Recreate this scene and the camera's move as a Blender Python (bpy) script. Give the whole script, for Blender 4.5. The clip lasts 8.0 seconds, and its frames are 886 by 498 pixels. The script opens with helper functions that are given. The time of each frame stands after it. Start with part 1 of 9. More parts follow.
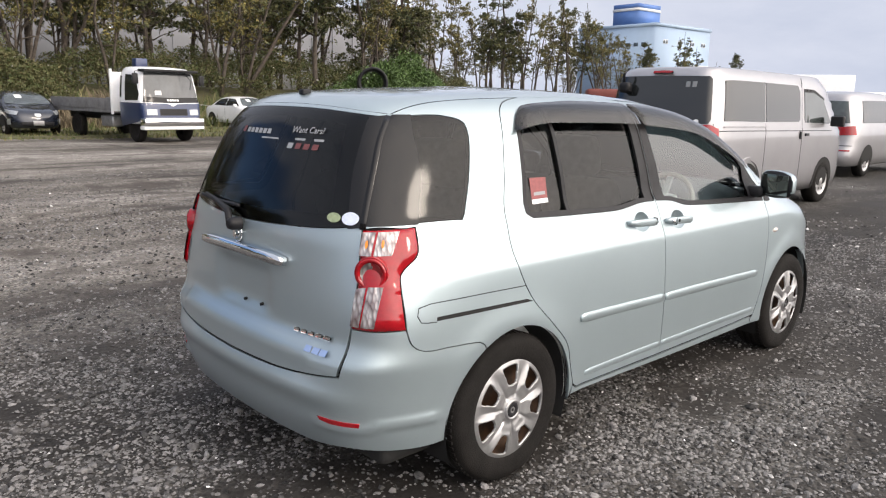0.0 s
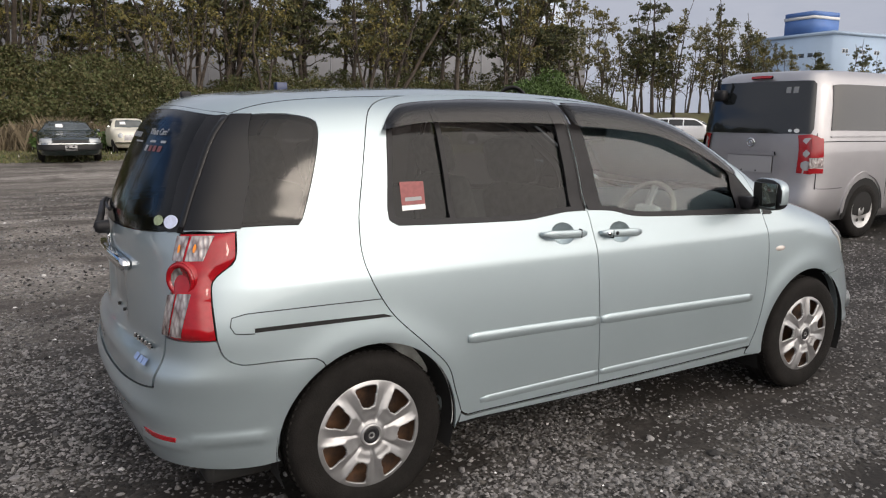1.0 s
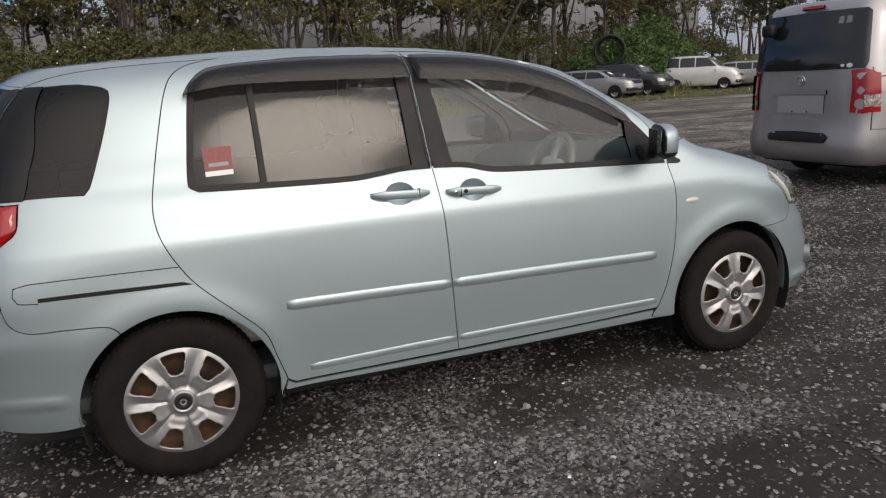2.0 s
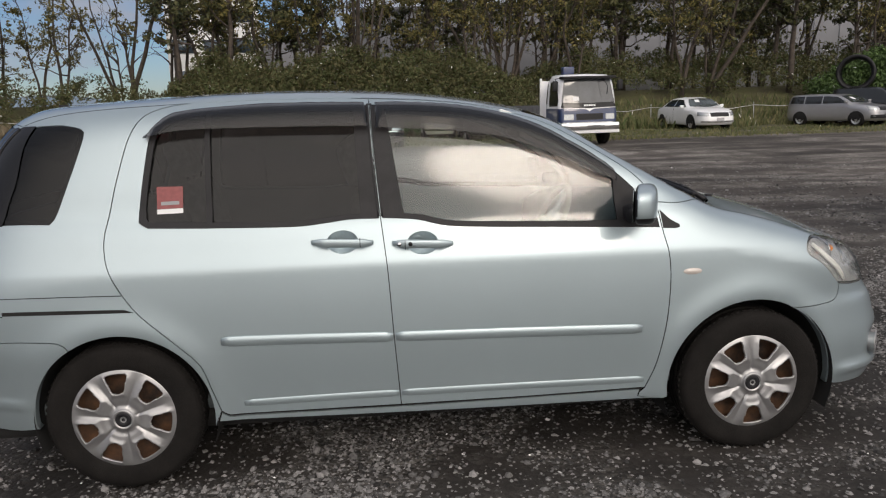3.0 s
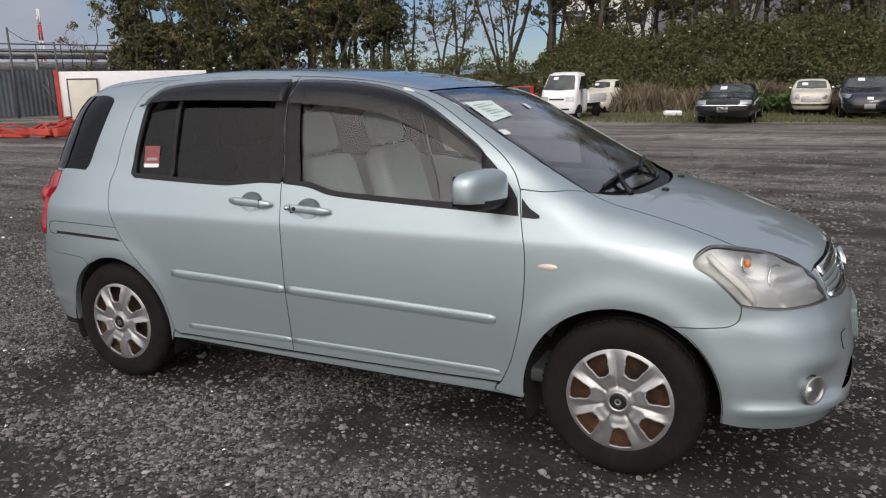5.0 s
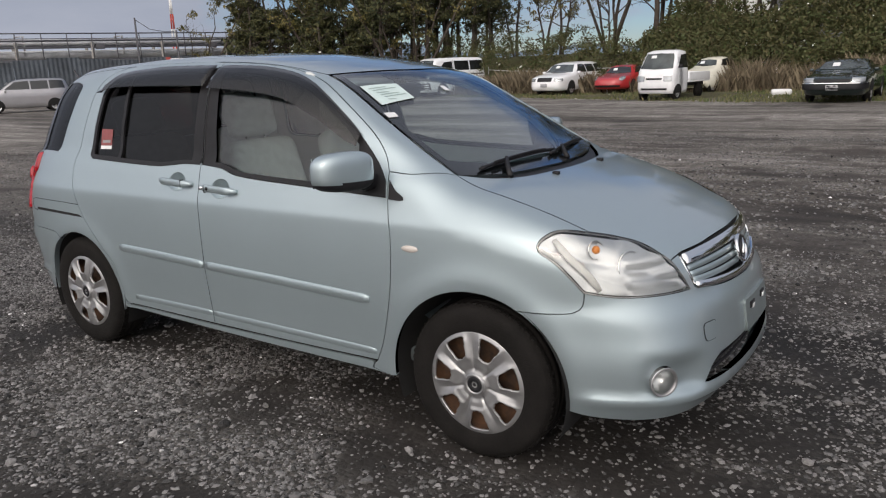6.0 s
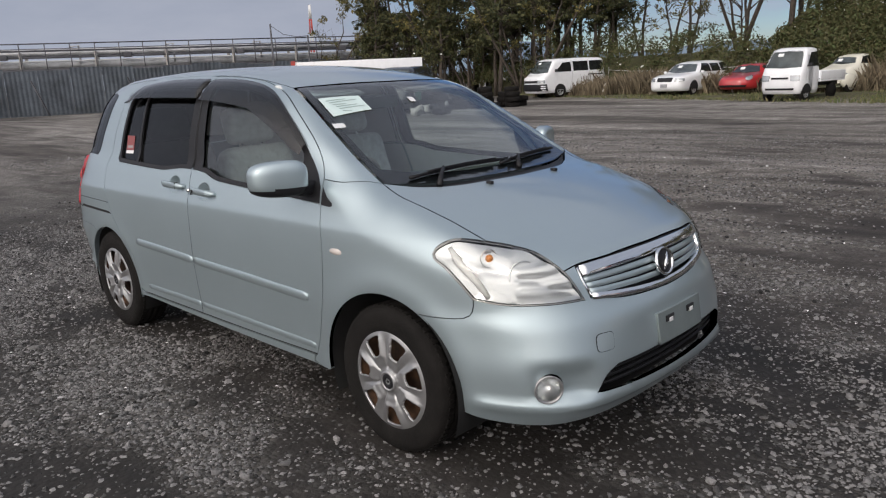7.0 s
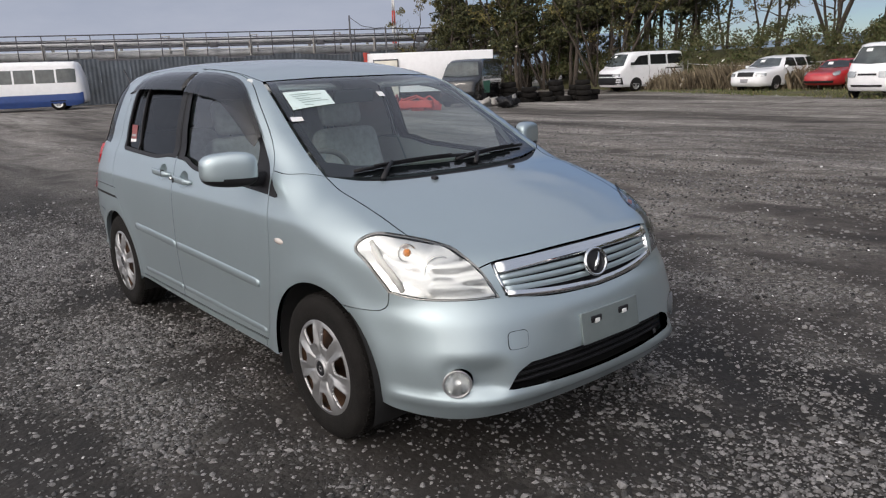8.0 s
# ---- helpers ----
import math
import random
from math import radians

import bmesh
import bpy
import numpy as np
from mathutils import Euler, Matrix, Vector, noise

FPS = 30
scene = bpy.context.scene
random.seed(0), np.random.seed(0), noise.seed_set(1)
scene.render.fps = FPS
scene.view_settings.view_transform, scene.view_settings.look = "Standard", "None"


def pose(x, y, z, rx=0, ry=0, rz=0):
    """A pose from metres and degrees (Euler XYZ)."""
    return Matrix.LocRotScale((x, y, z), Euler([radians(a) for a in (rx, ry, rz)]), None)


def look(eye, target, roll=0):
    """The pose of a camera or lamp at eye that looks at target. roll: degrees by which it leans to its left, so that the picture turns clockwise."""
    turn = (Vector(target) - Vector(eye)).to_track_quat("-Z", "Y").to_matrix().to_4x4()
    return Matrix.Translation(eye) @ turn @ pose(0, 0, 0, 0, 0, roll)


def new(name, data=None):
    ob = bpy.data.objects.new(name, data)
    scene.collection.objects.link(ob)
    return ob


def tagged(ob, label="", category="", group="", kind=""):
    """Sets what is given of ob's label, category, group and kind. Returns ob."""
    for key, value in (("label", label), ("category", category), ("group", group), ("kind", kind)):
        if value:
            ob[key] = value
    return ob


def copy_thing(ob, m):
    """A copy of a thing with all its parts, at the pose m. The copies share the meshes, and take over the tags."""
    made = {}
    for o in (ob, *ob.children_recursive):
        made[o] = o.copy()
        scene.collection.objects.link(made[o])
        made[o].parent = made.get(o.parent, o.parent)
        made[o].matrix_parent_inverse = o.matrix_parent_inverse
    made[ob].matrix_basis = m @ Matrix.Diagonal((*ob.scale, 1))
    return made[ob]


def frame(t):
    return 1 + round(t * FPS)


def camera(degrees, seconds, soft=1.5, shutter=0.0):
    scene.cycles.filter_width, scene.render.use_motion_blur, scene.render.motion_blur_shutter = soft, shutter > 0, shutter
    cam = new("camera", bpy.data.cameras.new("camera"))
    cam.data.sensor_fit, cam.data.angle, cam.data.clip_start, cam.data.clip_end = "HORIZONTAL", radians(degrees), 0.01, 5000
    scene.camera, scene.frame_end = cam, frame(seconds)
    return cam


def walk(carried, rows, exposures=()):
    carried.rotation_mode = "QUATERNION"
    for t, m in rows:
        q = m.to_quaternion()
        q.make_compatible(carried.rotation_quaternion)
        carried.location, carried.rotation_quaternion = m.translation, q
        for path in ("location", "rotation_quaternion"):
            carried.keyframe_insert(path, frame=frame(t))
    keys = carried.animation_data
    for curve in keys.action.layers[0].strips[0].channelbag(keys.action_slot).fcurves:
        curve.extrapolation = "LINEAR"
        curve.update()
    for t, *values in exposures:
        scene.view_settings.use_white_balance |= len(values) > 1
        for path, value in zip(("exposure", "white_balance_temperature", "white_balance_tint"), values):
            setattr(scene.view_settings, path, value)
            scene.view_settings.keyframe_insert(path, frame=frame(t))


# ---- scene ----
cam = camera(61.8, 8.0, soft=1.2)
PATH = [
    (0, (-2.041, -2.574, 1.456), (-0.701, -1.143, 1.064), 1.3),
    (0.5, (-1.582, -2.865, 1.443), (-0.386, -1.284, 1.171), 0.5),
    (1, (-1.048, -3.041, 1.392), (-0.036, -1.351, 1.045), 0.3),
    (1.5, (-0.536, -3.258, 1.376), (0.365, -1.52, 0.966), -0.9),
    (1.7, (-0.335, -3.338, 1.342), (0.511, -1.577, 0.916), -1.9),
    (2.8, (0.846, -3.556, 1.440), (1.087, -1.62, 1.023), -2.7),
    (3, (1.038, -3.563, 1.443), (1.187, -1.61, 1.061), -1.7),
    (3.5, (1.527, -3.608, 1.441), (1.467, -1.654, 1.015), -2.1),
    (4, (2.029, -3.584, 1.427), (1.625, -1.671, 1.006), -1.4),
    (4.5, (2.525, -3.473, 1.421), (1.885, -1.626, 0.997), -1.1),
    (5, (3.01, -3.326, 1.429), (2.171, -1.563, 0.994), -1.2),
    (5.2, (3.169, -3.232, 1.436), (2.286, -1.496, 0.983), -1.3),
    (6.3, (4.051, -2.805, 1.407), (2.87, -1.264, 0.926), -2.5),
    (6.5, (4.181, -2.721, 1.419), (2.95, -1.223, 0.931), -2.8),
    (7, (4.534, -2.541, 1.436), (3.169, -1.153, 0.976), -2.6),
    (7.5, (4.767, -2.322, 1.433), (3.321, -1.019, 0.972), -1.9),
    (8, (4.95, -2.161, 1.432), (3.446, -0.931, 0.96), -2.1),
]
EXPOSURES = [(0.0, -0.12, 6400, 14), (0.5, -0.32, 6400, 14), (1.0, -0.70, 6400, 14), (1.5, -1.06, 6400, 14), (3.0, -1.06, 6350, 14), (4.5, -0.98, 6300, 14), (6.5, -0.94, 6200, 14), (7.5, -0.94, 6150, 14), (8.0, -0.84, 6150, 14)]
walk(cam, [(t, look(eye, target, roll)) for t, eye, target, roll in PATH], EXPOSURES)

# ---- light ----
GLOW = 4.6
SUN_DIR = Vector((0.20, -0.85, 0.49)).normalized()   # towards the veiled sun
world = bpy.data.worlds.new("world")
scene.world = world
world.use_nodes = True
wn, wl = world.node_tree.nodes, world.node_tree.links
wn.clear()


def wnode(kind, **values):
    n = wn.new(kind)
    for k, v in values.items():
        n.inputs[k].default_value = v
    return n


w_out = wn.new("ShaderNodeOutputWorld")
w_bg = wnode("ShaderNodeBackground", Strength=0.114)
sky = wn.new("ShaderNodeTexSky")
sky.sky_type = "NISHITA"
sky.sun_disc = False
sky.sun_elevation = math.asin(SUN_DIR.z)
sky.sun_rotation = math.atan2(SUN_DIR.x, SUN_DIR.y)
sky.dust_density = 0.3
sky.ozone_density = 3.0
w_co = wn.new("ShaderNodeTexCoord")
w_map = wn.new("ShaderNodeMapping")
w_map.inputs["Scale"].default_value = (1.0, 1.0, 3.0)
w_no = wnode("ShaderNodeTexNoise", Scale=2.2, Detail=7.0, Roughness=0.55)
w_ramp = wn.new("ShaderNodeValToRGB")
w_ramp.color_ramp.elements[0].position = 0.20
w_ramp.color_ramp.elements[1].position = 0.34
w_no2 = wnode("ShaderNodeTexNoise", Scale=4.5, Detail=8.0, Roughness=0.6)
w_cl = wn.new("ShaderNodeValToRGB")
w_cl.color_ramp.elements[0].position, w_cl.color_ramp.elements[0].color = 0.25, (5.6, 6.15, 7.2, 1)
w_cl.color_ramp.elements[1].position, w_cl.color_ramp.elements[1].color = 0.75, (7.2, 7.6, 8.4, 1)
w_mix = wn.new("ShaderNodeMix")
w_mix.data_type = "RGBA"
wl.new(w_co.outputs["Generated"], w_map.inputs["Vector"])
wl.new(w_map.outputs["Vector"], w_no.inputs["Vector"])
wl.new(w_map.outputs["Vector"], w_no2.inputs["Vector"])
wl.new(w_no2.outputs["Fac"], w_cl.inputs["Fac"])
# thin cloud to the north-west lets blue sky through; veiled sun brightens the cloud round it
def facing_fac(direction, start, end):
    d = wn.new("ShaderNodeVectorMath")
    d.operation = "DOT_PRODUCT"
    d.inputs[1].default_value = Vector(direction).normalized()
    wl.new(w_co.outputs["Generated"], d.inputs[0])
    m = wn.new("ShaderNodeMapRange")
    m.interpolation_type = "SMOOTHSTEP"
    m.inputs["From Min"].default_value, m.inputs["From Max"].default_value = start, end
    wl.new(d.outputs["Value"], m.inputs["Value"])
    return m.outputs["Result"]


def wmath(op, a, b, c=None):
    n = wn.new("ShaderNodeMath")
    n.operation = op
    for i, v in enumerate((a, b, c)):
        if v is None:
            continue
        if isinstance(v, (int, float)):
            n.inputs[i].default_value = v
        else:
            wl.new(v, n.inputs[i])
    return n.outputs["Value"]


thin = facing_fac((-0.42, 0.90, 0.12), 0.86, 0.97)
cover = wmath("MULTIPLY_ADD", thin, -0.30, w_no.outputs["Fac"])
wl.new(cover, w_ramp.inputs["Fac"])
glow = wmath("POWER", facing_fac(SUN_DIR, 0.05, 1.0), 1.7)
w_warm = wn.new("ShaderNodeVectorMath")
w_warm.operation = "MULTIPLY_ADD"
w_warm.inputs[1].default_value, w_warm.inputs[2].default_value = (GLOW, GLOW * 0.84, GLOW * 0.62), (1, 1, 1)
w_gain = wn.new("ShaderNodeVectorMath")
w_gain.operation = "MULTIPLY"
w_clear = wn.new("ShaderNodeVectorMath")
w_clear.operation = "MULTIPLY"
w_clear.inputs[1].default_value = (0.9, 1.0, 1.15)
wl.new(w_ramp.outputs["Color"], w_mix.inputs["Factor"])
wl.new(sky.outputs["Color"], w_clear.inputs[0])
wl.new(w_clear.outputs["Vector"], w_mix.inputs["A"])
wl.new(w_cl.outputs["Color"], w_mix.inputs["B"])
wl.new(w_mix.outputs["Result"], w_gain.inputs[0])
wl.new(glow, w_warm.inputs[0])
wl.new(w_warm.outputs["Vector"], w_gain.inputs[1])
wl.new(w_gain.outputs["Vector"], w_bg.inputs["Color"])
wl.new(w_bg.outputs["Background"], w_out.inputs["Surface"])

sun_data = bpy.data.lights.new("sun", "SUN")
sun_data.energy = 1.3
sun_data.angle = radians(16)
sun_data.color = (1.0, 0.885, 0.73)
sun = new("sun", sun_data)
sun.matrix_world = look(SUN_DIR * 60, (0, 0, 0))

# ---- materials ----
def mat(name, base, rough=0.5, metal=0.0, coat=0.0, vary=0.0, scale=8.0, bump=0.0, bscale=60.0, spec=0.5, other=None, fine=0.0, alpha=1.0, coat_rough=0.05, rvary=0.0):
    """A surface with two scales of colour change, uneven gloss and fine relief, in metres."""
    m = bpy.data.materials.new(name)
    m.use_nodes = True
    nt = m.node_tree
    b = nt.nodes["Principled BSDF"]
    b.inputs["Base Color"].default_value = (*base, 1)
    b.inputs["Roughness"].default_value = rough
    b.inputs["Metallic"].default_value = metal
    b.inputs["Coat Weight"].default_value = coat
    b.inputs["Coat Roughness"].default_value = coat_rough
    b.inputs["Specular IOR Level"].default_value = spec
    b.inputs["Alpha"].default_value = alpha
    co = nt.nodes.new("ShaderNodeTexCoord")
    if vary:
        n1 = nt.nodes.new("ShaderNodeTexNoise")
        n1.inputs["Scale"].default_value, n1.inputs["Detail"].default_value, n1.inputs["Roughness"].default_value = scale, 9.0, 0.65
        nt.links.new(co.outputs["Object"], n1.inputs["Vector"])
        r = nt.nodes.new("ShaderNodeValToRGB")
        r.color_ramp.elements[0].position, r.color_ramp.elements[1].position = 0.32, 0.68
        lo = other if other else tuple(c * (1 - vary) for c in base)
        hi = base if other else tuple(min(1, c * (1 + vary)) for c in base)
        r.color_ramp.elements[0].color, r.color_ramp.elements[1].color = (*lo, 1), (*hi, 1)
        nt.links.new(n1.outputs["Fac"], r.inputs["Fac"])
        out = r.outputs["Color"]
        if fine:
            n2 = nt.nodes.new("ShaderNodeTexNoise")
            n2.inputs["Scale"].default_value, n2.inputs["Detail"].default_value = scale * 14, 4.0
            nt.links.new(co.outputs["Object"], n2.inputs["Vector"])
            mx = nt.nodes.new("ShaderNodeMix")
            mx.data_type, mx.blend_type = "RGBA", "OVERLAY"
            mx.inputs["Factor"].default_value = fine
            nt.links.new(out, mx.inputs["A"])
            nt.links.new(n2.outputs["Fac"], mx.inputs["B"])
            out = mx.outputs["Result"]
        nt.links.new(out, b.inputs["Base Color"])
        if rvary:
            mr = nt.nodes.new("ShaderNodeMapRange")
            mr.inputs["To Min"].default_value, mr.inputs["To Max"].default_value = max(0.02, rough - rvary), min(1, rough + rvary)
            nt.links.new(n1.outputs["Fac"], mr.inputs["Value"])
            nt.links.new(mr.outputs["Result"], b.inputs["Roughness"])
    if bump:
        nb = nt.nodes.new("ShaderNodeTexNoise")
        nb.inputs["Scale"].default_value, nb.inputs["Detail"].default_value = bscale, 6.0
        nt.links.new(co.outputs["Object"], nb.inputs["Vector"])
        bp = nt.nodes.new("ShaderNodeBump")
        bp.inputs["Strength"].default_value = bump
        bp.inputs["Distance"].default_value = 0.01
        nt.links.new(nb.outputs["Fac"], bp.inputs["Height"])
        nt.links.new(bp.outputs["Normal"], b.inputs["Normal"])
    return m


def glass(name, tint, rough=0.0, dust=0.0, shine=1.05):
    """Thin pane: tinted see-through with a mirror-like face."""
    m = bpy.data.materials.new(name)
    m.use_nodes = True
    nt = m.node_tree
    nt.nodes.clear()
    out = nt.nodes.new("ShaderNodeOutputMaterial")
    tr = nt.nodes.new("ShaderNodeBsdfTransparent")
    tr.inputs["Color"].default_value = (*tint, 1)
    gl = nt.nodes.new("ShaderNodeBsdfGlossy")
    gl.inputs["Roughness"].default_value = rough
    fr = nt.nodes.new("ShaderNodeFresnel")
    fr.inputs["IOR"].default_value = 1.52
    mx = nt.nodes.new("ShaderNodeMixShader")
    add = nt.nodes.new("ShaderNodeMath")
    add.operation = "MULTIPLY_ADD"
    add.inputs[1].default_value, add.inputs[2].default_value = shine, 0.0
    add.use_clamp = True
    nt.links.new(fr.outputs["Fac"], add.inputs[0])
    nt.links.new(add.outputs["Value"], mx.inputs["Fac"])
    nt.links.new(tr.outputs["BSDF"], mx.inputs[1])
    nt.links.new(gl.outputs["BSDF"], mx.inputs[2])
    last = mx.outputs["Shader"]
    if dust:
        df = nt.nodes.new("ShaderNodeBsdfDiffuse")
        df.inputs["Color"].default_value = (0.50, 0.53, 0.53, 1)
        nz = nt.nodes.new("ShaderNodeTexNoise")
        nz.inputs["Scale"].default_value, nz.inputs["Detail"].default_value = 6.0, 6.0
        amount = nt.nodes.new("ShaderNodeMath")
        amount.operation = "MULTIPLY"
        amount.inputs[1].default_value = dust * 2
        nt.links.new(nz.outputs["Fac"], amount.inputs[0])
        film = nt.nodes.new("ShaderNodeMixShader")
        nt.links.new(amount.outputs["Value"], film.inputs["Fac"])
        nt.links.new(last, film.inputs[1])
        nt.links.new(df.outputs["BSDF"], film.inputs[2])
        last = film.outputs["Shader"]
    nt.links.new(last, out.inputs["Surface"])
    return m


M_PAINT = mat("pale_green_paint", (0.408, 0.488, 0.520), 0.40, 0.70, 1.0, 0.02, 2.0, coat_rough=0.03)
M_BLACK = mat("black_plastic", (0.013, 0.013, 0.015), 0.5, spec=0.3, vary=0.2, scale=20, bump=0.05, bscale=400)
M_GLOSSBLACK = mat("gloss_black", (0.008, 0.008, 0.009), 0.12, spec=0.35)
M_RUBBER = mat("tyre_rubber", (0.0105, 0.0095, 0.0088), 0.85, spec=0.18, vary=0.35, scale=9, bump=0.25, bscale=180, fine=0.4)
M_CAP = mat("silver_wheel_cover", (0.38, 0.38, 0.385), 0.40, 0.75, 0.2, 0.10, 14, rvary=0.08)
M_RUST = mat("rusty_steel", (0.13, 0.062, 0.028), 0.8, 0.1, vary=0.5, scale=14, other=(0.014, 0.011, 0.010))
M_CHROME = mat("chrome", (0.78, 0.79, 0.80), 0.07, 1.0)
M_MIRROR = mat("mirror_face", (0.16, 0.18, 0.18), 0.04, 1.0)
M_WELL = mat("dark_liner", (0.01, 0.01, 0.01), 0.9)
M_GLASS = glass("clear_glass", (0.84, 0.93, 0.93), 0.09, dust=0.0, shine=1.9)
M_TINT = glass("privacy_glass", (0.12, 0.118, 0.118), 0.11, shine=0.85)
M_VISOR = glass("smoked_acrylic", (0.30, 0.265, 0.25), 0.10, shine=1.3)
M_FARGLASS = glass("dusty_far_glass", (0.90, 0.95, 0.94), shine=0.0)
M_LENS = glass("lamp_lens", (0.97, 0.97, 0.95), 0.08, dust=0.02)
M_RED = mat("red_lens", (0.30, 0.004, 0.009), 0.10, coat=0.5, vary=0.15, scale=30)
M_REFLECT = mat("lamp_reflector", (0.66, 0.68, 0.70), 0.20, 0.58)
M_AMBER = mat("amber_bulb", (0.75, 0.25, 0.03), 0.25)
M_SEAT = mat("grey_beige_cloth", (0.66, 0.68, 0.66), 0.9, vary=0.15, scale=30, bump=0.3, bscale=250)
M_TRIM = mat("beige_trim", (0.66, 0.68, 0.67), 0.7, vary=0.06, scale=5)
M_DASH = mat("dark_grey_dash", (0.075, 0.092, 0.098), 0.7, vary=0.08, scale=8, bump=0.15, bscale=400)
M_WHITE = mat("white_print", (0.75, 0.76, 0.76), 0.5)
M_PAPER = mat("pale_paper", (0.62, 0.74, 0.72), 0.7, vary=0.06, scale=20)
M_PINK = mat("red_sticker", (0.24, 0.065, 0.065), 0.5, vary=0.2, scale=60)
M_BLUEPRINT = mat("blue_print", (0.26, 0.36, 0.60), 0.5)
M_PRINT = mat("faded_white_print", (0.30, 0.31, 0.32), 0.6)
M_PRINTRED = mat("faded_red_print", (0.16, 0.05, 0.05), 0.6)
M_PRINTINK = mat("green_grey_ink", (0.30, 0.40, 0.38), 0.7)
M_PLATE = mat("bare_plate_mount", (0.20, 0.235, 0.24), 0.4, 0.3, vary=0.08, scale=12)


# ---- mesh helpers ----
def part(name, bm, material, parent=None, label="", smooth=True):
    me = bpy.data.meshes.new(name)
    if smooth:
        for f in bm.faces:
            f.smooth = True
    bm.to_mesh(me)
    bm.free()
    for m in (material if isinstance(material, (list, tuple)) else [material]):
        me.materials.append(m)
    ob = new(name, me)
    ob.parent = parent
    if label:
        ob["label"] = label
    return ob


def thing(name, label, category, group="", kind="", at=None):
    ob = new(name)
    ob.empty_display_size = 0.2
    if at is not None:
        ob.matrix_world = at
    return tagged(ob, label, category, group, kind)


def raw(name, verts, faces, material, parent=None, label="", smooth=True, normals=None, mats=None):
    me = bpy.data.meshes.new(name)
    me.from_pydata([tuple(v) for v in verts], [], [tuple(f) for f in faces])
    for m in (material if isinstance(material, (list, tuple)) else [material]):
        me.materials.append(m)
    if smooth:
        me.polygons.foreach_set("use_smooth", [True] * len(me.polygons))
    if mats is not None:
        me.polygons.foreach_set("material_index", mats)
    if normals is not None:
        me.normals_split_custom_set_from_vertices([tuple(n) for n in normals])
    me.update()
    ob = new(name, me)
    ob.parent = parent
    if label:
        ob["label"] = label
    return ob


def bm_box(bm, x0, x1, y0, y1, z0, z1, bevel=0.0, m=None, seg=2):
    r = bmesh.ops.create_cube(bm, size=1.0)
    vs = r["verts"]
    for v in vs:
        v.co = Vector(((x0 + x1) / 2 + v.co.x * (x1 - x0), (y0 + y1) / 2 + v.co.y * (y1 - y0), (z0 + z1) / 2 + v.co.z * (z1 - z0)))
        if m is not None:
            v.co = m @ v.co
    if bevel:
        es = list({e for v in vs for e in v.link_edges})
        bmesh.ops.bevel(bm, geom=es, offset=bevel, segments=seg, profile=0.6, affect="EDGES")
    return bm


def box(name, x0, x1, y0, y1, z0, z1, material, parent=None, bevel=0.01, label="", m=None, seg=2):
    return part(name, bm_box(bmesh.new(), x0, x1, y0, y1, z0, z1, bevel, m, seg), material, parent, label)


def bm_tube(bm, pts, radius, sides=8, closed=False, flat=1.0):
    """A tube along points; radius one number or one for each point."""
    pts = [Vector(p) for p in pts]
    n = len(pts)
    rings = []
    for i, p in enumerate(pts):
        a, b = pts[(i - 1) % n if closed else max(i - 1, 0)], pts[(i + 1) % n if closed else min(i + 1, n - 1)]
        d = (b - a).normalized()
        up = Vector((0, 0, 1)) if abs(d.z) < 0.9 else Vector((1, 0, 0))
        s = d.cross(up).normalized()
        u = s.cross(d)
        r = radius[i] if isinstance(radius, (list, tuple)) else radius
        rings.append([bm.verts.new(p + s * (math.cos(6.28319 * j / sides) * r) + u * (math.sin(6.28319 * j / sides) * r * flat)) for j in range(sides)])
    for i in range(n if closed else n - 1):
        r0, r1 = rings[i], rings[(i + 1) % n]
        for j in range(sides):
            bm.faces.new((r0[j], r0[(j + 1) % sides], r1[(j + 1) % sides], r1[j]))
    if not closed:
        bm.faces.new(rings[0][::-1])
        bm.faces.new(rings[-1])
    return bm


def bm_lathe(bm, profile, sides=48, axis="y", center=(0, 0, 0), arc=6.2831853):
    """Turns (radius, offset along the axis) round an axis."""
    rings = []
    full = arc > 6.28
    for j in range(sides if full else sides + 1):
        a = arc * j / sides
        ring = []
        for r, h in profile:
            c, s = math.cos(a) * r, math.sin(a) * r
            v = (c, h, s) if axis == "y" else (c, s, h) if axis == "z" else (h, c, s)
            ring.append(bm.verts.new(Vector(v) + Vector(center)))
        rings.append(ring)
    for j in range(sides):
        a, b = rings[j], rings[(j + 1) % len(rings)]
        for i in range(len(profile) - 1):
            try:
                bm.faces.new((a[i], a[i + 1], b[i + 1], b[i]))
            except ValueError:
                pass
    bmesh.ops.remove_doubles(bm, verts=bm.verts, dist=1e-5)
    bmesh.ops.recalc_face_normals(bm, faces=bm.faces)
    return bm

from mathutils import geometry

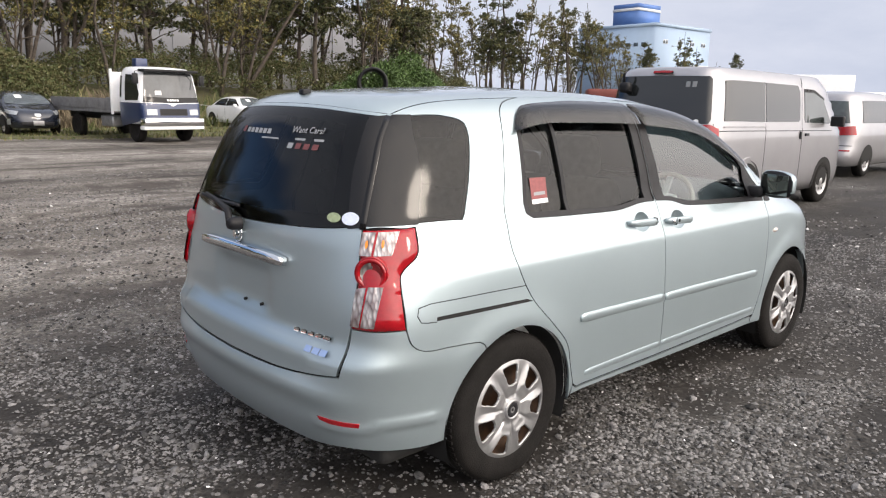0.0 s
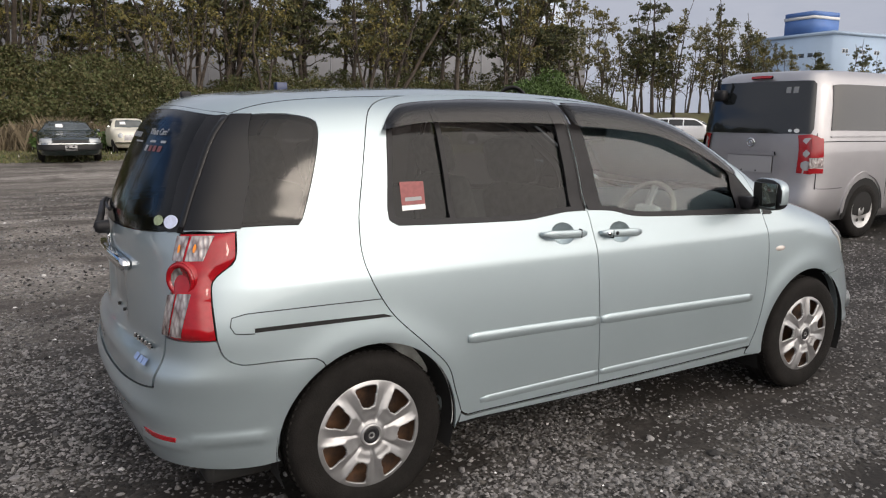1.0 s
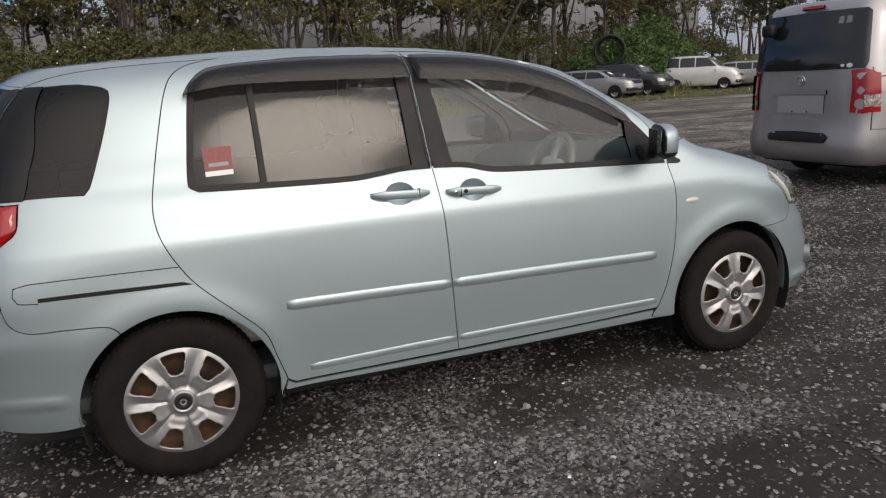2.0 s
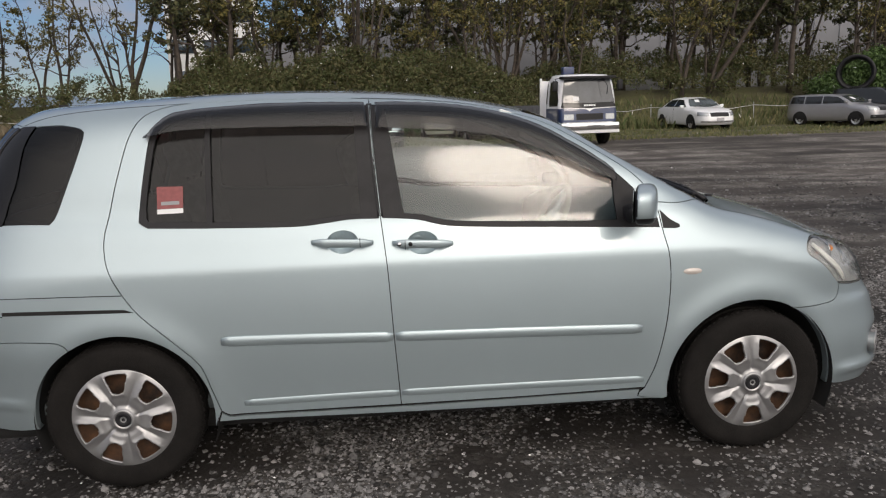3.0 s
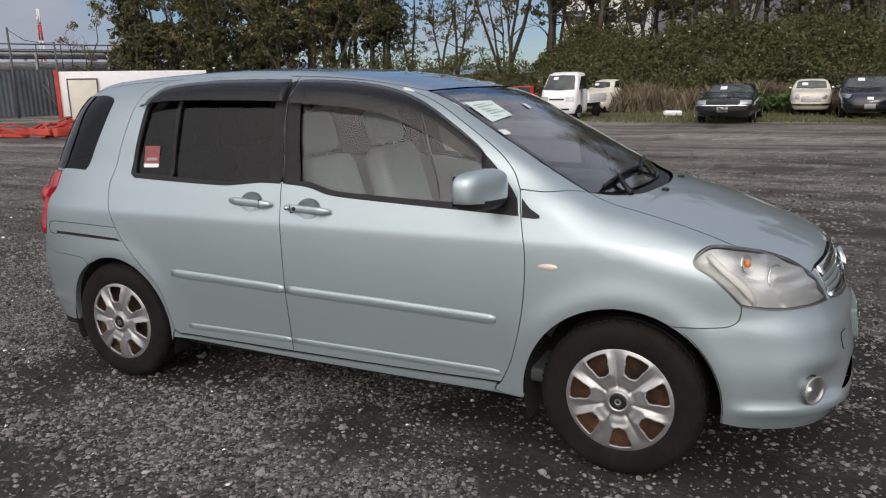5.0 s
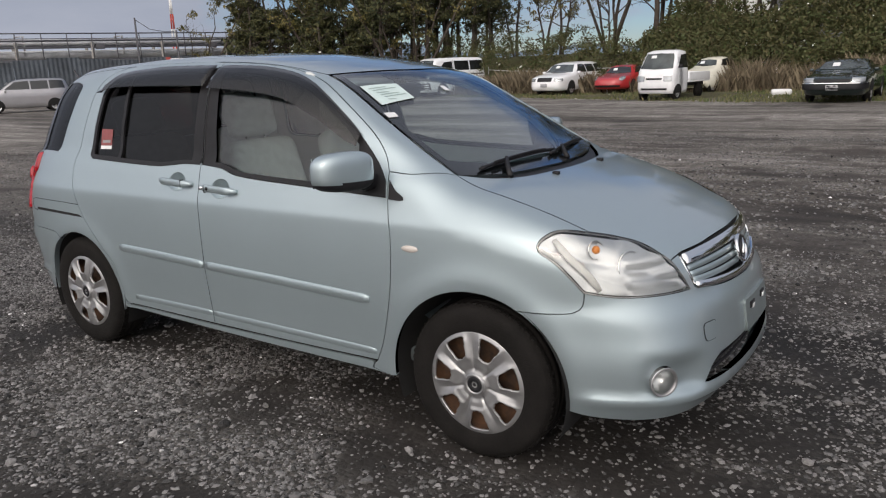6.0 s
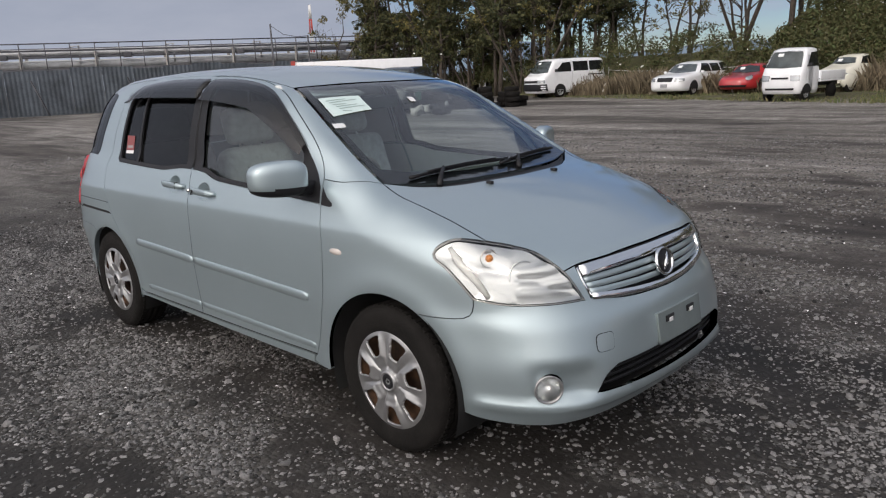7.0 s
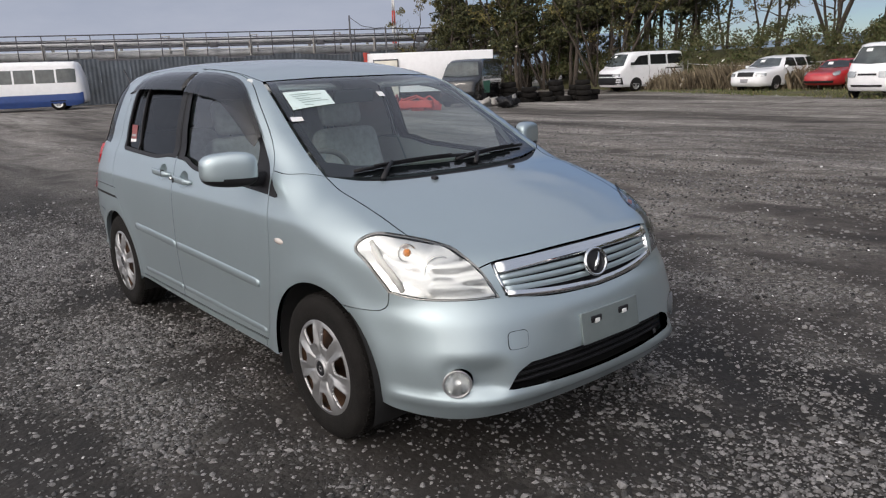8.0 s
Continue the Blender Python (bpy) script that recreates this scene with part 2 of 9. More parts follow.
# ---- body forms: a vehicle's skin as a smooth solid, and panels cut from it ----
class Curve1:
    """A smooth monotone curve through (t, v) pairs."""

    def __init__(self, pairs):
        self.t = np.array([p[0] for p in pairs], float)
        self.v = np.array([p[1] for p in pairs], float)
        h = np.diff(self.t)
        d = np.diff(self.v) / h
        m = np.zeros(len(self.t))
        m[0], m[-1] = d[0], d[-1]
        for i in range(1, len(d)):
            if d[i - 1] * d[i] > 0:
                w1, w2 = 2 * h[i] + h[i - 1], h[i] + 2 * h[i - 1]
                m[i] = (w1 + w2) / (w1 / d[i - 1] + w2 / d[i])
        self.m = m

    def __call__(self, q):
        q = np.asarray(q, float)
        qc = np.clip(q, self.t[0], self.t[-1])
        i = np.clip(np.searchsorted(self.t, qc) - 1, 0, len(self.t) - 2)
        h = self.t[i + 1] - self.t[i]
        s = (qc - self.t[i]) / h
        s2, s3 = s * s, s * s * s
        r = (2 * s3 - 3 * s2 + 1) * self.v[i] + (s3 - 2 * s2 + s) * h * self.m[i] + (3 * s2 - 2 * s3) * self.v[i + 1] + (s3 - s2) * h * self.m[i + 1]
        return r + np.where(q > self.t[-1], (q - self.t[-1]) * self.m[-1], 0) + np.where(q < self.t[0], (q - self.t[0]) * self.m[0], 0)


def const(v):
    return Curve1([(0, v), (1, v)])


class Form:
    """front, rear, half and the corner powers by height; top, crown, sweep and rounding by length."""

    def __init__(self, mid, front, rear, half, top, power_f, power_r, bow_f, bow_r, crown, sweep, rounding, arches=()):
        self.mid = mid
        self.front, self.rear, self.half, self.top = Curve1(front), Curve1(rear), Curve1(half), Curve1(top)
        self.pf, self.pr, self.bf, self.br = Curve1(power_f), Curve1(power_r), Curve1(bow_f), Curve1(bow_r)
        self.crown, self.sweep, self.round = Curve1(crown), Curve1(sweep), Curve1(rounding)
        self.arches = arches

    def f(self, p):
        x, y, z = p[:, 0], np.abs(p[:, 1]), p[:, 2]
        fore = x > self.mid
        y2 = np.minimum(y, 0.8) ** 2
        a = np.where(fore, self.front(z) - self.mid - self.bf(z) * y2, self.mid - self.rear(z) - self.br(z) * y2)
        n = np.where(fore, self.pf(z), self.pr(z))
        w = self.half(z)
        u, v = np.abs(x - self.mid) / a + 1e-9, y / w + 1e-9
        r = (u ** n + v ** n) ** (1 / n)
        gu, gv = (u / r) ** (n - 1) / a, (v / r) ** (n - 1) / w
        d1 = (r - 1) / np.sqrt(gu * gu + gv * gv)
        for ax, az, ar, ah in self.arches:
            d1 = d1 - ah * np.exp(-((np.hypot(x - ax, z - az) - ar) / 0.06) ** 2) * (y > 0.4)
        xs = x + self.sweep(x) * y2
        t0 = self.top(xs)
        sl = (self.top(xs + 0.01) - t0) / 0.01
        d2 = (z - t0 + self.crown(x) * y2) / np.sqrt(1 + sl * sl)
        k = self.round(x)
        h = np.maximum(k - np.abs(d1 - d2), 0) / k
        return np.maximum(d1, d2) + h * h * k * 0.25

    def normal(self, p):
        e = 0.004
        g = np.stack([self.f(p + np.eye(3)[i] * e) - self.f(p - np.eye(3)[i] * e) for i in range(3)], 1)
        return g / (np.linalg.norm(g, axis=1, keepdims=True) + 1e-12)

    def cast(self, o, d, far=6.0):
        lo, hi = np.zeros(len(o)), np.full(len(o), far)
        for _ in range(24):
            m = (lo + hi) / 2
            inside = self.f(o + d * m[:, None]) < 0
            lo, hi = np.where(inside, m, lo), np.where(inside, hi, m)
        return o + d * hi[:, None]

    def one(self, o, d):
        return self.cast(np.array([o], float), np.array([d], float))[0]

    def side(self, x, z, sign=-1):
        return self.one((x, 0, z), (0, sign, 0))

    def above(self, x, y, z=0.45):
        return self.one((x, y, z), (0, 0, 1))

    def ahead(self, y, z, x=None):
        return self.one((self.mid if x is None else x, y, z), (1, 0, 0))

    def behind(self, y, z, x=None):
        return self.one((self.mid if x is None else x, y, z), (-1, 0, 0))


class Wrap:
    """Unrolls a form: "x" round its long axis, "f" and "r" round an upright axis at its front and rear."""

    def __init__(self, form, kind, at):
        self.form, self.kind, self.at = form, kind, at

    def flat(self, p):
        p = np.asarray(p, float)
        if self.kind == "x":
            return np.stack([p[:, 0], np.arctan2(p[:, 1], p[:, 2] - self.at) * 0.8], 1)
        s = 1 if self.kind == "f" else -1
        return np.stack([np.arctan2(p[:, 1], s * (p[:, 0] - self.at)) * 0.85, p[:, 2]], 1)

    def solid(self, q):
        q = np.asarray(q, float)
        z = np.zeros(len(q))
        if self.kind == "x":
            a = q[:, 1] / 0.8
            o, d = np.stack([q[:, 0], z, z + self.at], 1), np.stack([z, np.sin(a), np.cos(a)], 1)
        else:
            s = 1 if self.kind == "f" else -1
            a = q[:, 0] / 0.85
            o, d = np.stack([z + self.at, z, q[:, 1]], 1), np.stack([s * np.cos(a), np.sin(a), z], 1)
        p = self.form.cast(o, d)
        return p, self.form.normal(p)


def smooth_run(pts, step):
    """Points along a smooth run through pts."""
    pts = np.asarray(pts, float)
    out = []
    for i in range(len(pts) - 1):
        p0, p1, p2, p3 = pts[max(i - 1, 0)], pts[i], pts[i + 1], pts[min(i + 2, len(pts) - 1)]
        if i == 0:
            p0 = 2 * p1 - p2
        if i == len(pts) - 2:
            p3 = 2 * p2 - p1
        n = max(1, int(np.linalg.norm(p2 - p1) / step))
        for j in range(n):
            t = j / n
            out.append(0.5 * ((2 * p1) + (p2 - p0) * t + (2 * p0 - 5 * p1 + 4 * p2 - p3) * t * t + (3 * p1 - p0 - 3 * p2 + p3) * t ** 3))
    return out


def outline(wrap, runs, step=0.016, inset=0.0):
    """A closed outline on a wrap from runs of places on the form; corners where runs meet."""
    q = []
    for run in runs:
        q += smooth_run(wrap.flat(run), step) if len(run) > 1 else []
        if len(run) == 1:
            q.append(wrap.flat(run)[0])
    last = wrap.flat([runs[-1][-1]])[0]
    if np.linalg.norm(last - q[0]) > step * 0.4:
        q.append(last)
    q = np.array(q)
    keep = [i for i in range(len(q)) if np.linalg.norm(q[i] - q[i - 1]) > step * 0.12]
    q = q[keep]
    if inset:
        area = 0.5 * np.sum(q[:, 0] * np.roll(q[:, 1], -1) - np.roll(q[:, 0], -1) * q[:, 1])
        s = 1 if area > 0 else -1
        t = np.roll(q, -1, 0) - q
        t /= np.linalg.norm(t, axis=1, keepdims=True)
        nrm = np.stack([-t[:, 1], t[:, 0]], 1) * s
        m = nrm + np.roll(nrm, 1, 0)
        m /= np.maximum(np.sum(m * m, 1, keepdims=True) / 2, 0.6)
        q = q + m * inset
    return q


def in_poly(pts, poly):
    x, y = pts[:, 0], pts[:, 1]
    c = np.zeros(len(pts), bool)
    a, b = poly, np.roll(poly, -1, 0)
    for (x0, y0), (x1, y1) in zip(a, b):
        if y0 != y1:
            c ^= ((y0 > y) != (y1 > y)) & (x < (x1 - x0) * (y - y0) / (y1 - y0) + x0)
    return c


def seg_dist(pts, poly):
    d = np.full(len(pts), 1e9)
    for c in np.array_split(np.arange(len(poly)), max(1, len(poly) // 200)):
        d = np.minimum(d, np.min(np.linalg.norm(pts[:, None] - poly[None, c], axis=2), 1))
    return d


def panel(name, wrap, poly, material, parent, holes=(), grid=0.035, lift=0.0, depth=0.012, label="", mirror=False, rise=None, lines=()):
    """A sheet of the form inside poly, lifted along its normal, its edges turned in. rise(flat, solid): further lift. lines: heights at which rows of points hold a crease."""
    from_cdt = geometry.delaunay_2d_cdt
    lo, hi = poly.min(0), poly.max(0)
    gx, gy = np.meshgrid(np.arange(lo[0] + grid / 2, hi[0], grid), np.arange(lo[1] + grid / 2, hi[1], grid * 0.866))
    gx = gx + (np.arange(gx.shape[0]) % 2 * grid / 2)[:, None]
    g = np.stack([gx.ravel(), gy.ravel()], 1)
    ok = in_poly(g, poly) & (seg_dist(g, poly) > grid * 0.45)
    for h in holes:
        ok &= ~in_poly(g, h) & (seg_dist(g, h) > grid * 0.45)
    g = g[ok]
    if lines:
        ends = wrap.solid(np.stack([np.linspace(lo[0], hi[0], 2), np.full(2, (lo[1] + hi[1]) / 2)], 1))[0]
        rows_at = [wrap.flat([wrap.form.side(x, z) for x in np.arange(ends[0, 0], ends[1, 0], 0.018)]) for z in lines]
        r = np.concatenate(rows_at)
        g = g[seg_dist(g, r) > 0.014]
        ok = in_poly(r, poly) & (seg_dist(r, poly) > 0.006)
        for h in holes:
            ok &= ~in_poly(r, h) & (seg_dist(r, h) > 0.006)
        g = np.concatenate([g, r[ok]])
    loops, pts, edges = [], [], []
    for lp in (poly, *holes):
        s = len(pts)
        loops.append(list(range(s, s + len(lp))))
        edges += [(s + i, s + (i + 1) % len(lp)) for i in range(len(lp))]
        pts += [tuple(v) for v in lp]
    pts += [tuple(v) for v in g]
    vs, _, fs, ov, _, _ = from_cdt([Vector(v) for v in pts], edges, [], 0, 1e-7)
    q = np.array([tuple(v) for v in vs])
    tri = np.array([f for f in fs if len(f) == 3])
    cen = q[tri].mean(1)
    ok = in_poly(cen, poly)
    for h in holes:
        ok &= ~in_poly(cen, h)
    tri = tri[ok]
    p, n = wrap.solid(q)
    add = np.full(len(q), lift)
    if rise is not None:
        add = add + rise(q, p)
    p = p + n * add[:, None]
    fn = np.cross(p[tri[:, 1]] - p[tri[:, 0]], p[tri[:, 2]] - p[tri[:, 0]])
    flip = np.sum(fn * n[tri[:, 0]], 1) < 0
    tri[flip] = tri[flip][:, ::-1]
    if rise is not None:
        fn = np.cross(p[tri[:, 1]] - p[tri[:, 0]], p[tri[:, 2]] - p[tri[:, 0]])
        bent = np.zeros_like(p)
        for i in range(3):
            np.add.at(bent, tri[:, i], fn)
        n = bent / (np.linalg.norm(bent, axis=1, keepdims=True) + 1e-12)
    verts, norms, faces = [tuple(v) for v in p], [tuple(v) for v in n], [tuple(int(i) for i in t) for t in tri]
    back_of = {}
    for i, src in enumerate(ov):
        for s in src:
            back_of[s] = i
    for lp in (loops if depth else []):
        ids = [back_of.get(i) for i in lp]
        ids = [i for i in ids if i is not None]
        k = len(ids)
        if k < 3:
            continue
        P, N = p[ids], n[ids]
        t = np.roll(P, -1, 0) - np.roll(P, 1, 0)
        out = np.cross(t, N)
        out /= np.linalg.norm(out, axis=1, keepdims=True) + 1e-9
        c = P.mean(0)
        if np.sum(out * (P - c)) < 0:
            out = -out
        if lp is not loops[0]:
            out = -out
        s = len(verts)
        for r in range(2):
            verts += [tuple(v) for v in (P - N * depth * r)]
            norms += [tuple(v) for v in out]
        for i in range(k):
            j = (i + 1) % k
            faces.append((s + i, s + j, s + k + j, s + k + i))
    made = [raw(name, verts, faces, material, parent, label, normals=norms)]
    if mirror:
        mv = [(v[0], -v[1], v[2]) for v in verts]
        mn = [(v[0], -v[1], v[2]) for v in norms]
        made.append(raw(name, mv, [f[::-1] for f in faces], material, parent, label, normals=mn))
    return made


def strip(name, form, places, half, lift, material, parent, thick=0.006, mirror=False, label="", taper=True):
    """A raised band along places on the form."""
    P = np.array(smooth_run(places, 0.03) + [places[-1]], float)
    for _ in range(2):
        P = P - form.normal(P) * form.f(P)[:, None]
    N = form.normal(P)
    T = np.gradient(P, axis=0)
    B = np.cross(N, T)
    B /= np.linalg.norm(B, axis=1, keepdims=True)
    k = len(P)
    w = np.full(k, half)
    if taper:
        e = np.minimum(np.arange(k), np.arange(k)[::-1]) / 2.0
        w = half * np.minimum(1, 0.70 + e * 0.6)
    prof = [(-1.0, -0.004), (-0.97, 0.6), (-0.88, 0.94), (0.0, 1.0), (0.88, 0.94), (0.97, 0.6), (1.0, -0.004)]
    verts, faces = [], []
    for i in range(k):
        for s, h in prof:
            verts.append(P[i] + B[i] * w[i] * s + N[i] * (lift + thick * h))
    m = len(prof)
    for i in range(k - 1):
        for j in range(m - 1):
            faces.append((i * m + j, i * m + j + 1, (i + 1) * m + j + 1, (i + 1) * m + j))
    faces += [tuple(range(m))[::-1], tuple((k - 1) * m + j for j in range(m))]
    made = [raw(name, verts, faces, material, parent, label)]
    if mirror:
        made.append(raw(name, [(v[0], -v[1], v[2]) for v in verts], [f[::-1] for f in faces], material, parent, label))
    return made


def hull(name, form, x0, x1, z_axis, material, parent, along=44, round_=40, floor=0.2, label="", inset=0.0):
    """The whole skin of a form as one closed mesh: rays from a spine, fanned out at both ends."""
    o, d = [], []
    for i in range(along + 1):
        s = i / along
        ends = 0.30
        if s < ends:
            a, x = radians(-90 + 90 * (s / ends)), x0
        elif s > 1 - ends:
            a, x = radians(90 * (s - 1 + ends) / ends), x1
        else:
            a, x = 0.0, x0 + (x1 - x0) * (s - ends) / (1 - 2 * ends)
        for j in range(round_):
            t = 2 * math.pi * j / round_
            o.append((x, 0, z_axis))
            d.append((math.sin(a), math.cos(a) * math.sin(t), math.cos(a) * math.cos(t)))
    p = form.cast(np.array(o), np.array(d), 6.0)
    p[:, 2] = np.maximum(p[:, 2], floor)
    n = form.normal(p)
    p = p - n * inset
    faces = []
    for i in range(along):
        for j in range(round_):
            k = (j + 1) % round_
            faces.append((i * round_ + j, i * round_ + k, (i + 1) * round_ + k, (i + 1) * round_ + j))
    ob = raw(name, p, faces, material, parent, label)
    bm = bmesh.new()
    bm.from_mesh(ob.data)
    bmesh.ops.remove_doubles(bm, verts=bm.verts, dist=0.0005)
    bmesh.ops.recalc_face_normals(bm, faces=bm.faces)
    bm.to_mesh(ob.data)
    bm.free()
    return ob

CAR = Form(
    mid=1.2,
    front=[(0.15, 3.17), (0.22, 3.235), (0.316, 3.279), (0.40, 3.283), (0.50, 3.273), (0.575, 3.262), (0.60, 3.250), (0.62, 3.237), (0.70, 3.21), (0.80, 3.178), (0.95, 3.12), (1.6, 2.95)],
    rear=[(0.15, -0.63), (0.25, -0.70), (0.36, -0.738), (0.45, -0.748), (0.52, -0.745), (0.572, -0.740), (0.597, -0.724), (0.625, -0.708), (0.66, -0.70), (0.95, -0.702), (1.02, -0.692), (1.2, -0.628), (1.40, -0.535), (1.6, -0.44)],
    half=[(0.12, 0.745), (0.19, 0.785), (0.26, 0.803), (0.35, 0.806), (0.57, 0.8145), (0.70, 0.8115), (0.80, 0.8065), (0.856, 0.8020), (0.866, 0.7998), (0.898, 0.7895), (0.93, 0.7790), (1.0, 0.756), (1.07, 0.722), (1.17, 0.698), (1.30, 0.657), (1.42, 0.612), (1.6, 0.535)],
    top=[(-0.8, 1.42), (-0.50, 1.462), (-0.30, 1.487), (0.1, 1.512), (0.5, 1.525), (0.8, 1.522), (1.1, 1.508), (1.345, 1.482), (1.55, 1.446), (1.70, 1.410), (2.0, 1.248), (2.30, 1.078), (2.42, 1.018), (2.50, 0.998), (2.56, 0.988), (2.67, 0.963), (2.84, 0.912), (2.97, 0.862), (3.07, 0.822), (3.176, 0.782), (3.3, 0.71)],
    power_f=[(0.2, 6.0), (0.5, 6.2), (0.8, 8.0), (1.2, 9.0)],
    power_r=[(0.2, 7.5), (0.45, 8.5), (0.7, 12.0), (1.0, 10.0), (1.4, 7.0)],
    bow_f=[(0.2, 0.14), (0.4, 0.17), (0.65, 0.33), (0.82, 0.36)],
    bow_r=[(0.2, 0.10), (0.5, 0.12), (0.7, 0.14), (1.0, 0.26), (1.4, 0.28)],
    crown=[(-0.8, 0.10), (1.5, 0.10), (2.2, 0.06), (3.2, 0.03)],
    sweep=[(1.2, 0.0), (1.7, 0.07), (2.35, 0.08), (2.6, 0.22), (3.2, 0.30)],
    rounding=[(-0.8, 0.10), (0.0, 0.16), (1.5, 0.14), (2.0, 0.08), (2.5, 0.13), (2.9, 0.09), (3.2, 0.06)],
    arches=[(0.0, 0.29, 0.365, 0.007), (2.5, 0.29, 0.38, 0.008)],
)

# the door panes follow a flatter skin than the shoulder below them
GLASS_FORM = Form(
    mid=1.2,
    front=[(0.15, 3.17), (0.22, 3.235), (0.316, 3.279), (0.40, 3.283), (0.50, 3.273), (0.575, 3.262), (0.60, 3.250), (0.62, 3.237), (0.70, 3.21), (0.80, 3.178), (0.95, 3.12), (1.6, 2.95)],
    rear=[(0.15, -0.63), (0.25, -0.70), (0.36, -0.738), (0.45, -0.748), (0.52, -0.745), (0.572, -0.740), (0.597, -0.724), (0.625, -0.708), (0.66, -0.70), (0.95, -0.702), (1.02, -0.692), (1.2, -0.628), (1.40, -0.535), (1.6, -0.44)],
    half=[(0.12, 0.78), (0.9, 0.770), (1.0, 0.742), (1.17, 0.696), (1.30, 0.655), (1.42, 0.610), (1.6, 0.533)],
    top=[(-0.8, 1.42), (-0.50, 1.462), (-0.30, 1.487), (0.1, 1.512), (0.5, 1.525), (0.8, 1.522), (1.1, 1.508), (1.345, 1.482), (1.55, 1.446), (1.70, 1.410), (2.0, 1.248), (2.30, 1.078), (2.42, 1.018), (2.50, 0.998), (2.56, 0.988), (2.67, 0.963), (2.84, 0.912), (2.97, 0.862), (3.07, 0.822), (3.176, 0.782), (3.3, 0.71)],
    power_f=[(0.2, 6.0), (0.5, 6.2), (0.8, 8.0), (1.2, 9.0)],
    power_r=[(0.2, 7.5), (0.45, 8.5), (0.7, 12.0), (1.0, 10.0), (1.4, 7.0)],
    bow_f=[(0.2, 0.14), (0.4, 0.17), (0.65, 0.33), (0.82, 0.36)],
    bow_r=[(0.2, 0.10), (0.5, 0.12), (0.7, 0.14), (1.0, 0.26), (1.4, 0.28)],
    crown=[(-0.8, 0.10), (1.5, 0.10), (2.2, 0.06), (3.2, 0.03)],
    sweep=[(1.2, 0.0), (1.7, 0.07), (2.35, 0.08), (2.6, 0.22), (3.2, 0.30)],
    rounding=[(-0.8, 0.10), (0.0, 0.16), (1.5, 0.14), (2.0, 0.08), (2.5, 0.13), (2.9, 0.09), (3.2, 0.06)],
)

# ---- the compact car ----
car = thing("compact_car", "pale green silver five-door compact car parked on gravel", "car", at=pose(0, 0, 0))
WG = Wrap(GLASS_FORM, "x", 0.45)
WX, WF, WR = Wrap(CAR, "x", 0.45), Wrap(CAR, "f", 2.3), Wrap(CAR, "r", 0.3)
S, T, F_, R_ = CAR.side, CAR.above, CAR.ahead, CAR.behind
GAP = 0.0018


def side_run(*xz):
    return [S(x, z) for x, z in xz]


def top_run(*xy):
    return [T(x, y) for x, y in xy]


def arc_run(cx, cz, r, a0, a1, n=14):
    return [S(cx + r * math.cos(radians(a0 + (a1 - a0) * i / n)), cz + r * math.sin(radians(a0 + (a1 - a0) * i / n))) for i in range(n + 1)]


def both(name, wrap, poly, material, parents, **k):
    """The same panel on the near and the far side, each under its own parent."""
    made = panel(name, wrap, poly, material, None, mirror=True, **k)
    for ob, p in zip(made, parents):
        ob.parent = p
    return made


def pair(obs, parents):
    for ob, p in zip(obs, parents):
        ob.parent = p
    return obs


CC = (car, car)
# shared edges
e_b = side_run((1.066, 0.287), (1.049, 0.57), (1.036, 0.82), (1.017, 1.02), (0.999, 1.25), (0.988, 1.474))
e_rd_top = side_run((0.988, 1.474), (0.80, 1.484), (0.574, 1.486), (0.345, 1.480), (0.21, 1.466), (0.126, 1.434), (0.077, 1.358), (0.022, 1.152), (-0.008, 1.011), (-0.010, 0.929), (0.007, 0.862), (0.046, 0.783), (0.105, 0.701), (0.229, 0.582), (0.309, 0.496), (0.343, 0.398), (0.372, 0.306))
e_rd_bot = side_run((0.372, 0.306), (0.40, 0.289), (0.44, 0.287), (0.75, 0.287), (1.066, 0.287))
e_fd_top = side_run((0.988, 1.474), (1.27, 1.456), (1.451, 1.430), (1.628, 1.383), (1.802, 1.298), (1.974, 1.189), (2.06, 1.112), (2.10, 1.041))
e_fd_front = side_run((2.10, 1.041), (2.117, 0.939), (2.139, 0.83), (2.143, 0.72), (2.129, 0.562), (2.092, 0.398), (2.049, 0.298))
e_fd_bot = side_run((2.049, 0.298), (1.6, 0.290), (1.066, 0.287))
e_rarch = arc_run(0.008, 0.288, 0.338, -8, 121)
e_rarch2 = arc_run(0.008, 0.288, 0.338, 121, 186, 8)
e_farch = arc_run(2.493, 0.288, 0.352, 186, 60.5)
e_farch2 = arc_run(2.493, 0.288, 0.352, 60.5, -6, 8)
e_rseam = side_run((-0.166, 0.578), (-0.20, 0.609), (-0.33, 0.617), (-0.44, 0.620), (-0.49, 0.65), (-0.508, 0.703))
e_fseam = side_run((2.666, 0.594), (2.77, 0.596), (2.855, 0.604), (2.885, 0.630), (2.888, 0.672))
e_tl_out = side_run((-0.508, 0.703), (-0.512, 0.83), (-0.503, 0.885), (-0.47, 0.915), (-0.43, 0.95), (-0.415, 1.033))
e_tl_top = [S(-0.415, 1.033), S(-0.47, 1.031), R_(-0.605, 1.026)]
e_tg_side = [R_(-0.605, 1.026), R_(-0.585, 1.12), R_(-0.562, 1.22), R_(-0.532, 1.32), R_(-0.497, 1.405)]
e_roof = [R_(-0.497, 1.405), T(-0.40, -0.492), T(-0.2, -0.502), T(0.2, -0.512), T(0.8, -0.512), T(1.3, -0.507), T(1.612, -0.505)]
e_ws = [T(1.612, -0.505), T(1.83, -0.557), T(2.02, -0.588), T(2.19, -0.612), T(2.33, -0.622)]
e_fenseam = [T(2.33, -0.622), S(2.21, 1.035), S(2.10, 1.041)]
